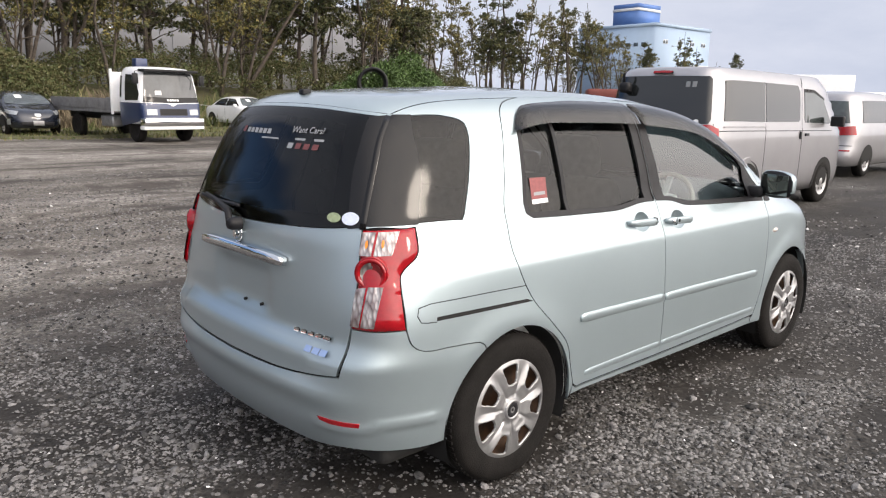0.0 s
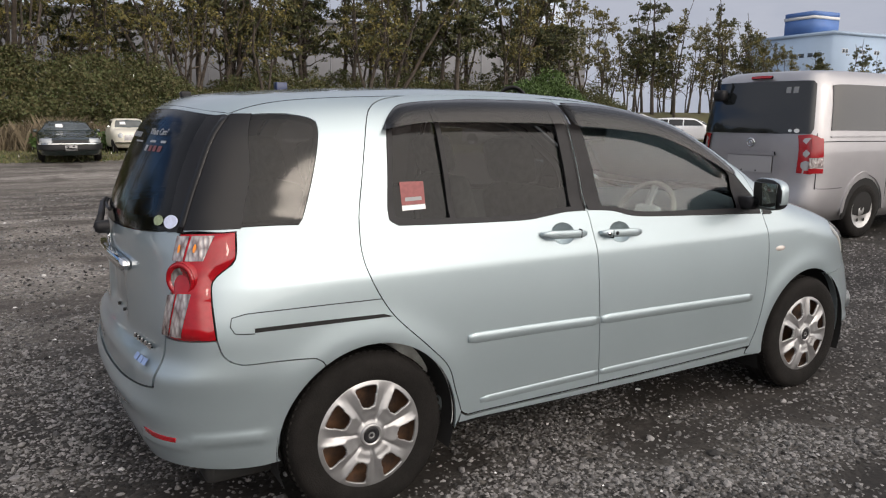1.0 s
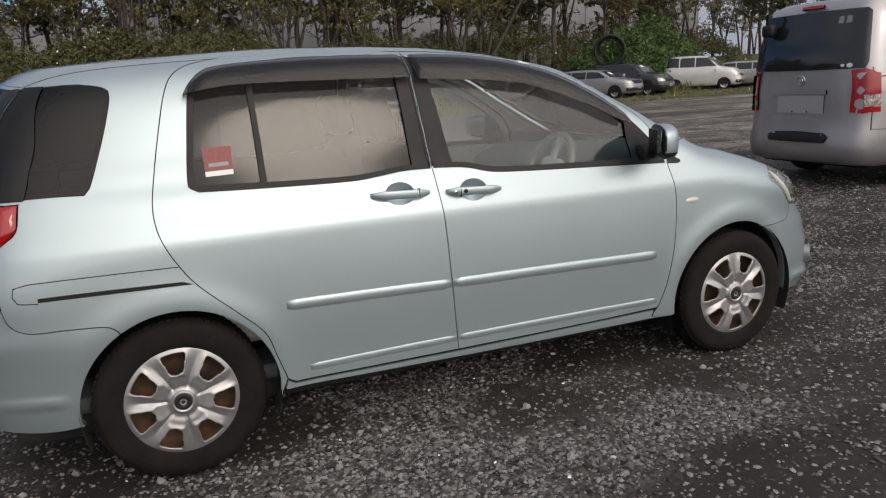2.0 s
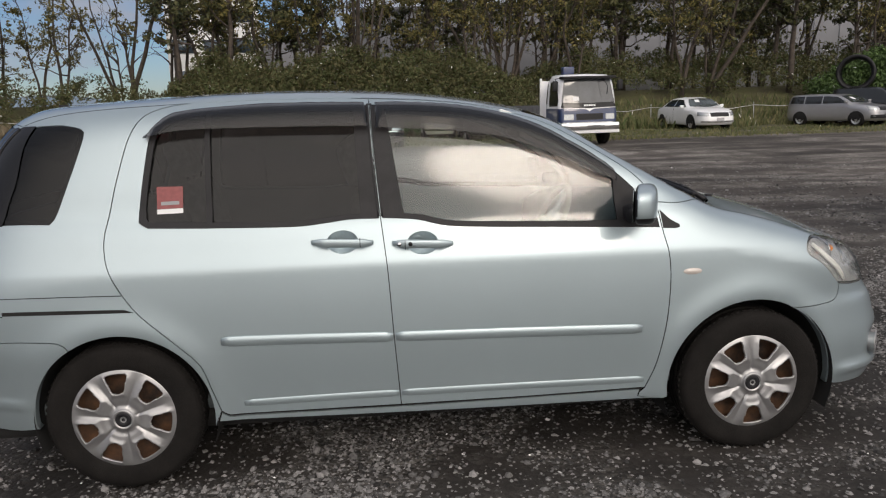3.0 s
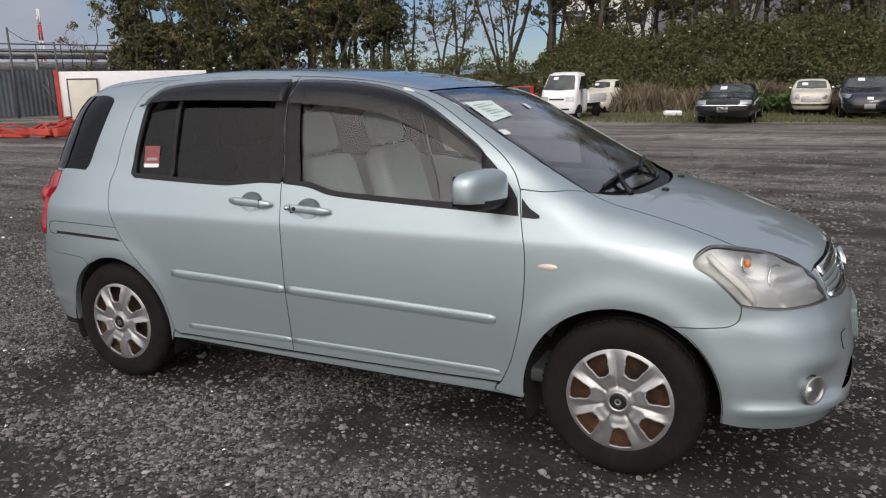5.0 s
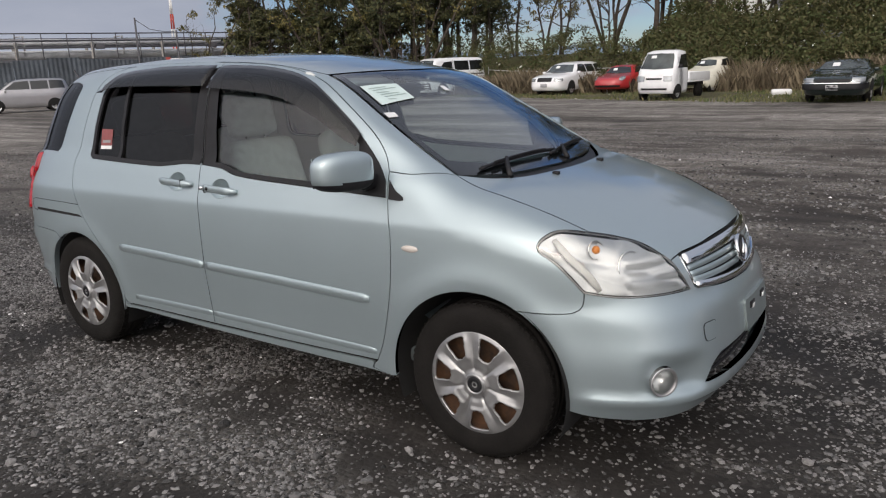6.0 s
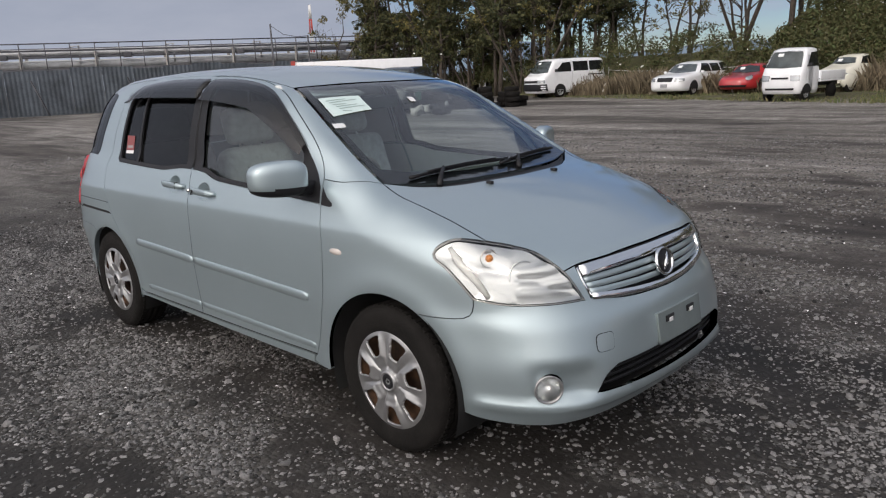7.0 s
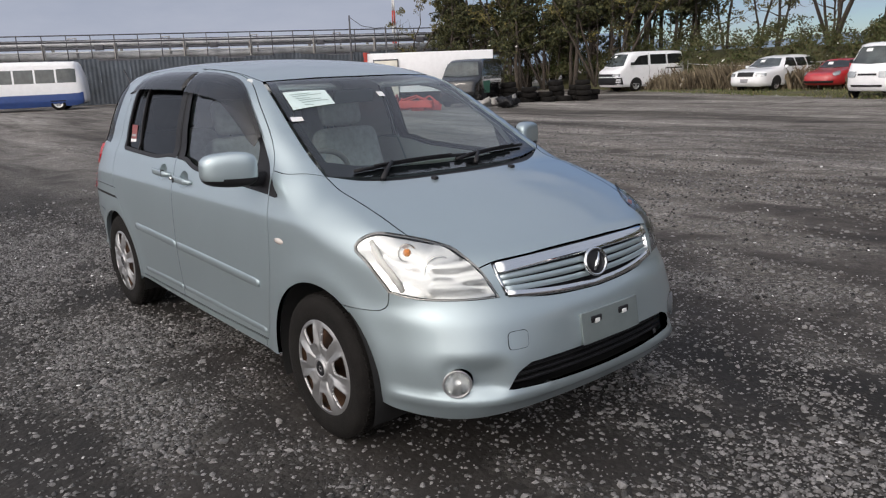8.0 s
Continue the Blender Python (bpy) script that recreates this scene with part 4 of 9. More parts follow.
for y in (-0.075, 0.085):
    box("slot", 3.279, 3.2895, y - 0.028, y + 0.028, 0.500, 0.524, M_BLACK, plate, 0.003)
    box("clip", 3.284, 3.2925, y - 0.012, y + 0.014, 0.498, 0.514, M_WHITE, plate, 0.002)
tow = WF.flat([F_(-0.425, 0.505)])[0]
tow_o = np.array([(tow[0] + 0.034 * np.sign(math.cos(a)) * abs(math.cos(a)) ** 0.45, tow[1] + 0.032 * np.sign(math.sin(a)) * abs(math.sin(a)) ** 0.45) for a in np.linspace(0, 6.2832, 33)[:-1]])
tow_i = np.array([(tow[0] + 0.0322 * np.sign(math.cos(a)) * abs(math.cos(a)) ** 0.45, tow[1] + 0.0302 * np.sign(math.sin(a)) * abs(math.sin(a)) ** 0.45) for a in np.linspace(0, 6.2832, 33)[:-1]])
panel("tow_cap", WF, tow_i, M_PAINT, f_bumper, lift=0.003, depth=0.004)
panel("cap_joint", WF, tow_o, M_WELL, f_bumper, lift=0.0012, depth=0.0)

# windscreen, cowl, wipers
ws_side = [T(1.622, -0.495), T(1.84, -0.546), T(2.03, -0.577), T(2.20, -0.600), T(2.335, -0.612)]
ws_top = [T(1.622, -0.495), T(1.668, -0.29), T(1.695, 0.0)]
ws_bot = [T(2.335, -0.612), T(2.40, -0.44), T(2.445, -0.25), T(2.465, 0.0)]
ws_runs = [ws_side, ws_bot + flip(rev(ws_bot))[1:], flip(rev(ws_side)), flip(ws_top) + rev(ws_top)[1:]]
in_side = [T(1.655, -0.458), T(1.84, -0.508), T(2.03, -0.538), T(2.20, -0.560), T(2.25, -0.564)]
in_bot = [T(2.25, -0.564), T(2.325, -0.42), T(2.37, -0.24), T(2.39, 0.0)]
in_top = [T(1.655, -0.458), T(1.70, -0.27), T(1.725, 0.0)]
ws_in = [in_side, in_bot + flip(rev(in_bot))[1:], flip(rev(in_side)), flip(in_top) + rev(in_top)[1:]]
ws = panel("windscreen", WX, outline(WX, ws_runs, inset=0.002), M_GLASS, car, lift=-0.002, depth=0.0, grid=0.05, label="clear laminated windscreen")[0]
panel("windscreen_border", WX, outline(WX, ws_runs, inset=0.001), M_BLACK, ws, holes=[outline(WX, ws_in)], lift=-0.0045, depth=0.0)
cowl_runs = [[T(2.338, -0.617), T(2.425, -0.47), T(2.487, -0.30), T(2.520, 0.0), T(2.487, 0.30), T(2.425, 0.47), T(2.338, 0.617)], flip(ws_bot) + rev(ws_bot)[1:]]
panel("cowl_cover", WX, outline(WX, cowl_runs, inset=0.003), M_BLACK, car, lift=-0.012, depth=0.0, grid=0.03)
for y0, y1, x0, x1, yp in ((-0.50, 0.10, 2.352, 2.372, -0.42), (0.02, 0.52, 2.395, 2.315, 0.10)):
    q = [T(x0 + (x1 - x0) * s, y0 + (y1 - y0) * s) + np.array((0.006, 0, 0.008)) for s in np.linspace(0, 1, 14)]
    bm = bm_tube(bmesh.new(), [tuple(v) for v in q], 0.008, 6)
    bm_tube(bm, [tuple(v + np.array((0.008, 0, 0.009))) for v in q[2:12]], 0.005, 6)
    arm = part("wiper", bm, M_BLACK, car, "black windscreen wiper")
    base = T(2.445, yp) + np.array((0, 0, 0.002))
    bm = bm_tube(bmesh.new(), [tuple(base), tuple((base + q[4]) / 2 + np.array((0, 0, 0.008))), tuple(q[4] + np.array((0.006, 0, 0.012)))], [0.013, 0.010, 0.008], 8)
    part("wiper_arm", bm, M_BLACK, arm)
for y in (-0.225, 0.225):
    bm = bmesh.new()
    p = T(2.548, y)
    bm_box(bm, p[0] - 0.016, p[0] + 0.012, y - 0.011, y + 0.011, p[2] - 0.004, p[2] + 0.012, 0.005)
    part("washer_nozzle", bm, M_BLACK, car)

# tailgate
tg_low = [R_(-0.632, 0.700), R_(-0.622, 0.62), R_(-0.615, 0.545)]
tg_bot = [R_(-0.615, 0.536), R_(-0.48, 0.518), R_(-0.3, 0.503), R_(0.0, 0.497)]
tg_in = [R_(-0.605, 1.026), R_(-0.618, 0.95), R_(-0.632, 0.85), R_(-0.632, 0.700)]
tg_top = [R_(-0.497 * k, 1.4375 - 0.031 * k ** 2.3) for k in np.linspace(1, 0, 11)]
half_tg = [rev(tg_top), rev(e_tg_side), tg_in, tg_low, tg_bot]
tg_runs = half_tg + [flip(rev(r)) for r in half_tg[::-1]]
rwin = [[R_(-0.484, 1.398), R_(-0.25, 1.418), R_(0.0, 1.423), R_(0.25, 1.418), R_(0.484, 1.398)], [R_(0.484, 1.398), R_(0.55, 1.20), R_(0.595, 1.034)], [R_(0.595, 1.034), R_(0.4, 1.015), R_(0.0, 1.003), R_(-0.4, 1.015), R_(-0.595, 1.034)], [R_(-0.595, 1.034), R_(-0.55, 1.20), R_(-0.484, 1.398)]]
tg = panel("tailgate", WR, outline(WR, tg_runs, inset=GAP), M_PAINT, car, holes=[outline(WR, rwin, inset=-0.001)], grid=0.02, depth=0.02,
           rise=lambda q, p: -0.020 * np.exp(-((np.abs(p[:, 1] + 0.0) / 0.20) ** 8 + ((p[:, 2] - 0.755) / 0.085) ** 8)) + 0.010 * np.exp(-((p[:, 2] - 0.600) / 0.035) ** 2) * (np.abs(p[:, 1]) < 0.5))[0]
rwg = panel("rear_window", WR, outline(WR, rwin, inset=0.002), M_TINT, tg, lift=0.002, depth=0.006, grid=0.05, label="dark tinted rear glass")[0]
panel("glass_border", WR, outline(WR, rwin, inset=0.001), M_BLACK, tg, holes=[outline(WR, [[R_(-0.40, 1.375), R_(0, 1.392), R_(0.40, 1.375)], [R_(0.40, 1.375), R_(0.45, 1.2), R_(0.475, 1.09), R_(0.44, 1.065)], [R_(0.44, 1.065), R_(0, 1.055), R_(-0.44, 1.065)], [R_(-0.44, 1.065), R_(-0.475, 1.09), R_(-0.45, 1.2), R_(-0.40, 1.375)]])], lift=-0.006, depth=0.0)
for sgn in (-1, 1):
    def mir(run):
        return run if sgn < 0 else flip(run)
    band_t = [[R_(-0.493, 1.400), R_(-0.5283, 1.32), R_(-0.5583, 1.22), R_(-0.5813, 1.12), R_(-0.6008, 1.031)], [R_(-0.6008, 1.031), R_(-0.560, 1.026)], [R_(-0.560, 1.026), R_(-0.535, 1.12), R_(-0.505, 1.23), R_(-0.458, 1.392)], [R_(-0.458, 1.392), R_(-0.493, 1.400)]]
    panel("glass_edge", WR, outline(WR, [mir(a) for a in band_t]), M_GLOSSBLACK, rwg, lift=0.0042, depth=0.003, grid=0.03)
strip("glass_edge", CAR, e_tg_side[:-1] + [R_(-0.499, 1.398)], 0.011, 0.0015, M_GLOSSBLACK, tg, 0.004, True, taper=False)
strip("chrome_garnish", CAR, [R_(y, 0.880 + 0.012 * (1 - (y / 0.31) ** 2)) for y in np.linspace(-0.31, 0.31, 15)], 0.020, 0.004, M_CHROME, tg, 0.026, label="chrome number plate garnish")
bm = bmesh.new()
bm_lathe(bm, [(0.030, -0.004), (0.037, 0.0), (0.034, -0.008), (0.029, -0.006)], 32, "x")
for s in (0.5, 0.36):
    bm_lathe(bm, [(0.030 * s + 0.003, -0.004), (0.030 * s + 0.006, -0.010), (0.030 * s, -0.008)], 20, "x")
bm.transform(Matrix.Translation(R_(0.0, 0.946) + np.array((-0.004, 0, 0))))
part("emblem", bm, M_CHROME, tg, "chrome oval emblem")
for dy, dz in ((-0.02, 0.683), (0.10, 0.686)):
    bm = bmesh.new()
    p = R_(-dy - 0.03, dz)
    bm_lathe(bm, [(0.0, -0.008), (0.006, -0.008), (0.007, 0.02)], 12, "x", (p[0] + 0.012, -dy - 0.03, dz))
    part("screw_hole", bm, M_WELL, tg)
# model lettering reduced to plain chrome bars, and a small blue emission mark below it
for i, (w, h) in enumerate(((0.026, 0.016), (0.026, 0.016), (0.024, 0.016), (0.030, 0.016), (0.034, 0.017))):
    y = -0.382 - 0.039 * i
    pan = np.array([WR.flat([R_(y + a, 0.648 + b)])[0] for a, b in ((w / 2, -h / 2), (-w / 2, -h / 2), (-w / 2, h / 2), (w / 2, h / 2))])
    panel("badge_bar", WR, pan, M_CHROME, tg, lift=0.0125, depth=0.006, grid=0.03)
for y in (-0.47, -0.51, -0.545):
    pan = np.array([WR.flat([R_(y + a, 0.598 + b)])[0] for a, b in ((0.016, -0.010), (-0.016, -0.010), (-0.016, 0.010), (0.016, 0.010))])
    panel("small_print_bar", WR, pan, M_BLUEPRINT, tg, lift=0.011, depth=0.002, grid=0.03)
for y, m in ((-0.503, mat("green_disc", (0.30, 0.36, 0.22), 0.5, vary=0.3, scale=80)), (-0.560, mat("lilac_disc", (0.60, 0.66, 0.85), 0.5, vary=0.15, scale=80))):
    panel("sticker", WR, ring_poly(WR, R_(y, 1.058), 0.027 if y > -0.53 else 0.031, 0.016 if y > -0.53 else 0.021), m, tg, lift=0.0062, depth=0.0, grid=0.02, label="oval inspection sticker")


def flat_bar(name, wrap, place, a0, a1, b0, b1, material, parent, lift):
    pan = np.array([wrap.flat([place(a, b)])[0] for a, b in ((a0, b0), (a1, b0), (a1, b1), (a0, b1))])
    return panel(name, wrap, pan, material, parent, lift=lift, depth=0.0, grid=0.05)[0]


for i in range(6):
    flat_bar("window_print", WR, R_, 0.16 - 0.033 * i, 0.134 - 0.033 * i, 1.318, 1.336, M_PRINT, tg, 0.0035)


def writing(name, text, size, material, m, parent, label=""):
    """Flat lettering as a mesh, at the pose m."""
    cu = bpy.data.curves.new(name, "FONT")
    cu.body, cu.size, cu.align_x, cu.align_y = text, size, "CENTER", "CENTER"
    cu.extrude = 0.0004
    cu.resolution_u = 3
    tmp = new("lettering", cu)
    me = bpy.data.meshes.new_from_object(tmp)
    bpy.data.objects.remove(tmp)
    me.materials.clear()
    me.materials.append(material)
    me.name = name
    ob = new(name, me)
    ob.parent = parent
    ob.matrix_basis = m
    if label:
        ob["label"] = label
    return ob


def facing(p, n, up=(0, 0, 1), out=0.003):
    """A pose whose z looks along n and whose y is up."""
    z = Vector(n).normalized()
    x = Vector(up).cross(z).normalized()
    y = z.cross(x)
    return Matrix.Translation(Vector(p) + z * out) @ Matrix((x, y, z)).transposed().to_4x4()


p = R_(-0.255, 1.338)
writing("window_lettering", "Want Cars?", 0.036, M_PRINT, facing(p, CAR.normal(np.array([p]))[0], out=0.005), tg, "white lettering on the rear glass")
flat_bar("window_print", WR, R_, -0.20, -0.35, 1.302, 1.310, M_PRINT, tg, 0.0035)
for i in range(4):
    flat_bar("window_print", WR, R_, -0.17 - 0.045 * i, -0.20 - 0.045 * i, 1.272, 1.292, M_PRINTRED if i else M_PRINT, tg, 0.0035)
flat_bar("window_print", WR, R_, 0.20, 0.175, 1.318, 1.34, M_PRINTRED, tg, 0.0035)
flat_bar("window_print", WR, R_, 0.02, -0.10, 1.300, 1.306, M_PRINT, tg, 0.0035)
# rear wiper
bm = bmesh.new()
p0 = R_(-0.02, 0.985) + np.array((-0.03, 0, 0))
bm_lathe(bm, [(0.0, -0.03), (0.018, -0.03), (0.024, -0.018), (0.026, 0.02)], 20, "x", tuple(p0))
bm_tube(bm, [tuple(p0 + np.array((-0.020, 0.0, 0.0))), tuple(R_(0.05, 1.03) + np.array((-0.035, 0, 0))), tuple(R_(0.20, 1.055) + np.array((-0.03, 0, 0))), tuple(R_(0.33, 1.06) + np.array((-0.02, 0, 0)))], [0.016, 0.013, 0.009, 0.006], 8)
rwp = part("rear_wiper", bm, M_BLACK, tg, "black rear wiper")
bm = bmesh.new()
bm_tube(bm, [tuple(R_(y, 1.048) + np.array((-0.014, 0, 0))) for y in np.linspace(0.0, 0.40, 12)], 0.007, 6)
part("wiper_blade", bm, M_BLACK, tg)

# tail lights
e_tl_bot = [R_(-0.632, 0.700), R_(-0.70, 0.699), S(-0.508, 0.703)]
tl_runs = [e_tl_out, e_tl_top, tg_in, e_tl_bot]
tl_poly = outline(WR, tl_runs, inset=0.002)


def tl_rise(q, p):
    d = seg_dist(q, tl_poly)
    return 0.016 * np.minimum(1, d / 0.022) ** 0.6


tails = both("tail_light", WR, tl_poly, M_RED, CC, grid=0.014, depth=0.014, rise=tl_rise, label="red and clear tail light cluster")
M_CLEAR = mat("clear_lamp_cell", (0.74, 0.72, 0.68), 0.18, 0.55, coat=1.0)
cn = M_CLEAR.node_tree
c_co = cn.nodes.new("ShaderNodeTexCoord")
c_map = cn.nodes.new("ShaderNodeMapping")
c_map.inputs["Scale"].default_value = (1.0, 1.0, 0.35)
c_vor = cn.nodes.new("ShaderNodeTexVoronoi")
c_vor.inputs["Scale"].default_value = 75.0
# bright and dark glints of the reflector facets are put into the cell colour
c_ramp = cn.nodes.new("ShaderNodeValToRGB")
c_ramp.color_ramp.elements[0].color, c_ramp.color_ramp.elements[1].color = (0.58, 0.55, 0.54, 1), (0.20, 0.15, 0.15, 1)
c_ramp.color_ramp.elements[0].position, c_ramp.color_ramp.elements[1].position = 0.15, 0.75
c_bump = cn.nodes.new("ShaderNodeBump")
c_bump.inputs["Strength"].default_value, c_bump.inputs["Distance"].default_value = 0.6, 0.006
cn.links.new(c_co.outputs["Object"], c_map.inputs["Vector"])
cn.links.new(c_map.outputs["Vector"], c_vor.inputs["Vector"])
cn.links.new(c_vor.outputs["Distance"], c_ramp.inputs["Fac"])
cn.links.new(c_vor.outputs["Distance"], c_bump.inputs["Height"])
cn.links.new(c_ramp.outputs["Color"], cn.nodes["Principled BSDF"].inputs["Base Color"])
cn.links.new(c_bump.outputs["Normal"], cn.nodes["Principled BSDF"].inputs["Normal"])
M_DEEPRED = mat("deep_red_lens", (0.22, 0.006, 0.010), 0.10, coat=1.0, vary=0.3, scale=40)


def cell(yz, material, name, lift=0.0172):
    poly = outline(WR, [[R_(*a), R_(*b)] for a, b in zip(yz, yz[1:] + yz[:1])], step=0.01)
    return both(name, WR, poly, material, tails, grid=0.012, lift=lift, depth=0.003)


cell([(-0.622, 0.942), (-0.653, 0.942), (-0.643, 1.016), (-0.612, 1.016)], M_CLEAR, "clear_cell")
cell([(-0.659, 0.942), (-0.696, 0.944), (-0.684, 1.018), (-0.648, 1.017)], M_CLEAR, "clear_cell")
cell([(-0.637, 0.713), (-0.667, 0.713), (-0.666, 0.842), (-0.637, 0.836)], M_CLEAR, "clear_cell")
cell([(-0.672, 0.713), (-0.709, 0.713), (-0.708, 0.846), (-0.672, 0.844)], M_CLEAR, "clear_cell")
for sgn, lamp in zip((-1, 1), tails):
    # amber glints in the upper cells, put in as small coloured ovals
    for y, z in ((0.634, 0.978), (0.669, 0.980)):
        p = R_(-y, z)
        panel("amber_glint", WR, ring_poly(WR, np.array((p[0], sgn * abs(p[1]), z)), 0.0045, 0.013, 14), M_AMBER, lamp, lift=0.021, depth=0.0, grid=0.02)
    p = R_(-0.668, 0.888)
    n = CAR.normal(np.array([p]))[0]
    c = p + n * 0.010
    bm = bmesh.new()
    bm_lathe(bm, [(0.036, 0.002), (0.040, 0.012), (0.048, 0.017), (0.053, 0.012), (0.056, -0.02)], 40, "x")
    yaw = math.degrees(math.atan2(n[1], n[0]))
    seat_m = Matrix.Translation((c[0], sgn * -1 * c[1], c[2])) @ pose(0, 0, 0, 0, 0, -sgn * yaw)
    bm.transform(seat_m)
    ring_ob = part("round_lamp", bm, M_RED, lamp, "round red lamp")
    bm = bm_lathe(bmesh.new(), [(0.0, 0.000), (0.012, 0.001), (0.026, 0.004), (0.037, 0.009)], 32, "x")
    bm.transform(seat_m)
    clear = bm.copy()
    mid = abs(c[1]) + 0.004
    for half_bm, inner in ((bm, False), (clear, True)):
        bmesh.ops.delete(half_bm, geom=[f for f in half_bm.faces if (abs(f.calc_center_median().y) < mid) != inner], context="FACES")
    part("lamp_face", bm, M_DEEPRED, ring_ob)
    part("clear_lens", clear, M_CLEAR, ring_ob, "clear half of the round lamp")
    bm = bm_lathe(bmesh.new(), [(0.0535, 0.009), (0.0555, 0.011), (0.0572, 0.007), (0.0575, -0.02)], 40, "x")
    bm.transform(seat_m)
    part("lamp_bezel", bm, M_RED, ring_ob)

# rear bumper
rb_low = [S(-0.318, 0.262), S(-0.45, 0.252), R_(-0.62, 0.262), R_(-0.45, 0.245), R_(-0.2, 0.238), R_(0.0, 0.236)]
half_rb = [[R_(0.0, 0.4945), R_(-0.3, 0.5005), R_(-0.48, 0.5155), R_(-0.620, 0.5335)], [R_(-0.622, 0.535), R_(-0.628, 0.62), R_(-0.634, 0.695)], e_tl_bot, rev(e_rseam), e_rarch2, rb_low]
rb_runs = half_rb + [flip(rev(r)) for r in half_rb[::-1]]


def rb_rise(q, p):
    s = np.abs(p[:, 1])
    crease = 0.010 * np.exp(-((p[:, 2] - (0.345 + 0.02 * (s > 0.7))) / 0.012) ** 2) * (s > 0.5) * (p[:, 0] < -0.36)
    ledge = 0.018 * np.exp(-((p[:, 2] - 0.455) / 0.035) ** 2) * np.exp(-(s / 0.62) ** 8)
    pod = 0.010 / (1 + np.exp(-(p[:, 2] - 0.615) / 0.012)) * 0
    return crease + ledge + pod


r_bumper = panel("rear_bumper", WR, outline(WR, rb_runs, inset=GAP), M_PAINT, car, grid=0.022, depth=0.03, rise=rb_rise)[0]
refl = outline(WR, [[R_(-0.525, 0.375), R_(-0.60, 0.373), R_(-0.672, 0.372)], [R_(-0.672, 0.372), R_(-0.668, 0.352)], [R_(-0.668, 0.352), R_(-0.60, 0.354), R_(-0.535, 0.362)], [R_(-0.535, 0.362), R_(-0.525, 0.375)]], step=0.008)
both("rear_reflector", WR, refl, M_RED, (r_bumper, r_bumper), lift=0.004, depth=0.006, grid=0.02, label="slim red reflector")

# slide rail in the quarter
rail = outline(WX, [side_run((-0.395, 0.734), (-0.2, 0.734), (0.072, 0.727)), side_run((0.088, 0.714), (-0.2, 0.719), (-0.395, 0.720))], step=0.02)
both("slide_rail", WX, rail, M_WELL, side_frames, lift=0.0015, depth=0.0, grid=0.05, label="black sliding door rail")
strip_pts = side_run((0.045, 0.780), (-0.2, 0.784), (-0.42, 0.782), (-0.462, 0.772), (-0.468, 0.745), (-0.455, 0.722), (-0.395, 0.717))
pair(strip("rail_cover_joint", CAR, strip_pts, 0.0016, 0.0002, M_WELL, None, 0.0010, True, taper=False), side_frames)

# glued roof joints and black backing behind the panel gaps
M_GAP = M_WELL
for nm, run in (("door_seal", e_b), ("door_seal", e_rd_top), ("door_seal", e_rd_bot), ("door_seal", e_fd_top), ("door_seal", e_fd_front), ("door_seal", e_fd_bot)):
    strip(nm, CAR, run, 0.018, -0.013, M_WELL, car, 0.004, True, taper=False)
for run in (e_hoodgap, e_fseam, e_rseam, e_tg_side, tg_in, tg_low, tg_bot, e_tl_out, e_roof, rev(tg_top), [T(2.33, -0.622), S(2.21, 1.035), S(2.10, 1.041)]):
    strip("panel_gap", CAR, run, 0.010, -0.014, M_GAP, car, 0.003, True, taper=False)
strip("bonnet_gap", CAR, e_hood_f + flip(rev(e_hood_f))[1:], 0.010, -0.016, M_GAP, car, 0.003, taper=False)

# short roof antenna and high stop lamp
bm = bmesh.new()
p = T(-0.40, 0.0)
bm_box(bm, p[0] - 0.02, p[0] + 0.02, -0.016, 0.016, p[2] - 0.005, p[2] + 0.018, 0.006)
part("roof_nozzle", bm, M_BLACK, car)


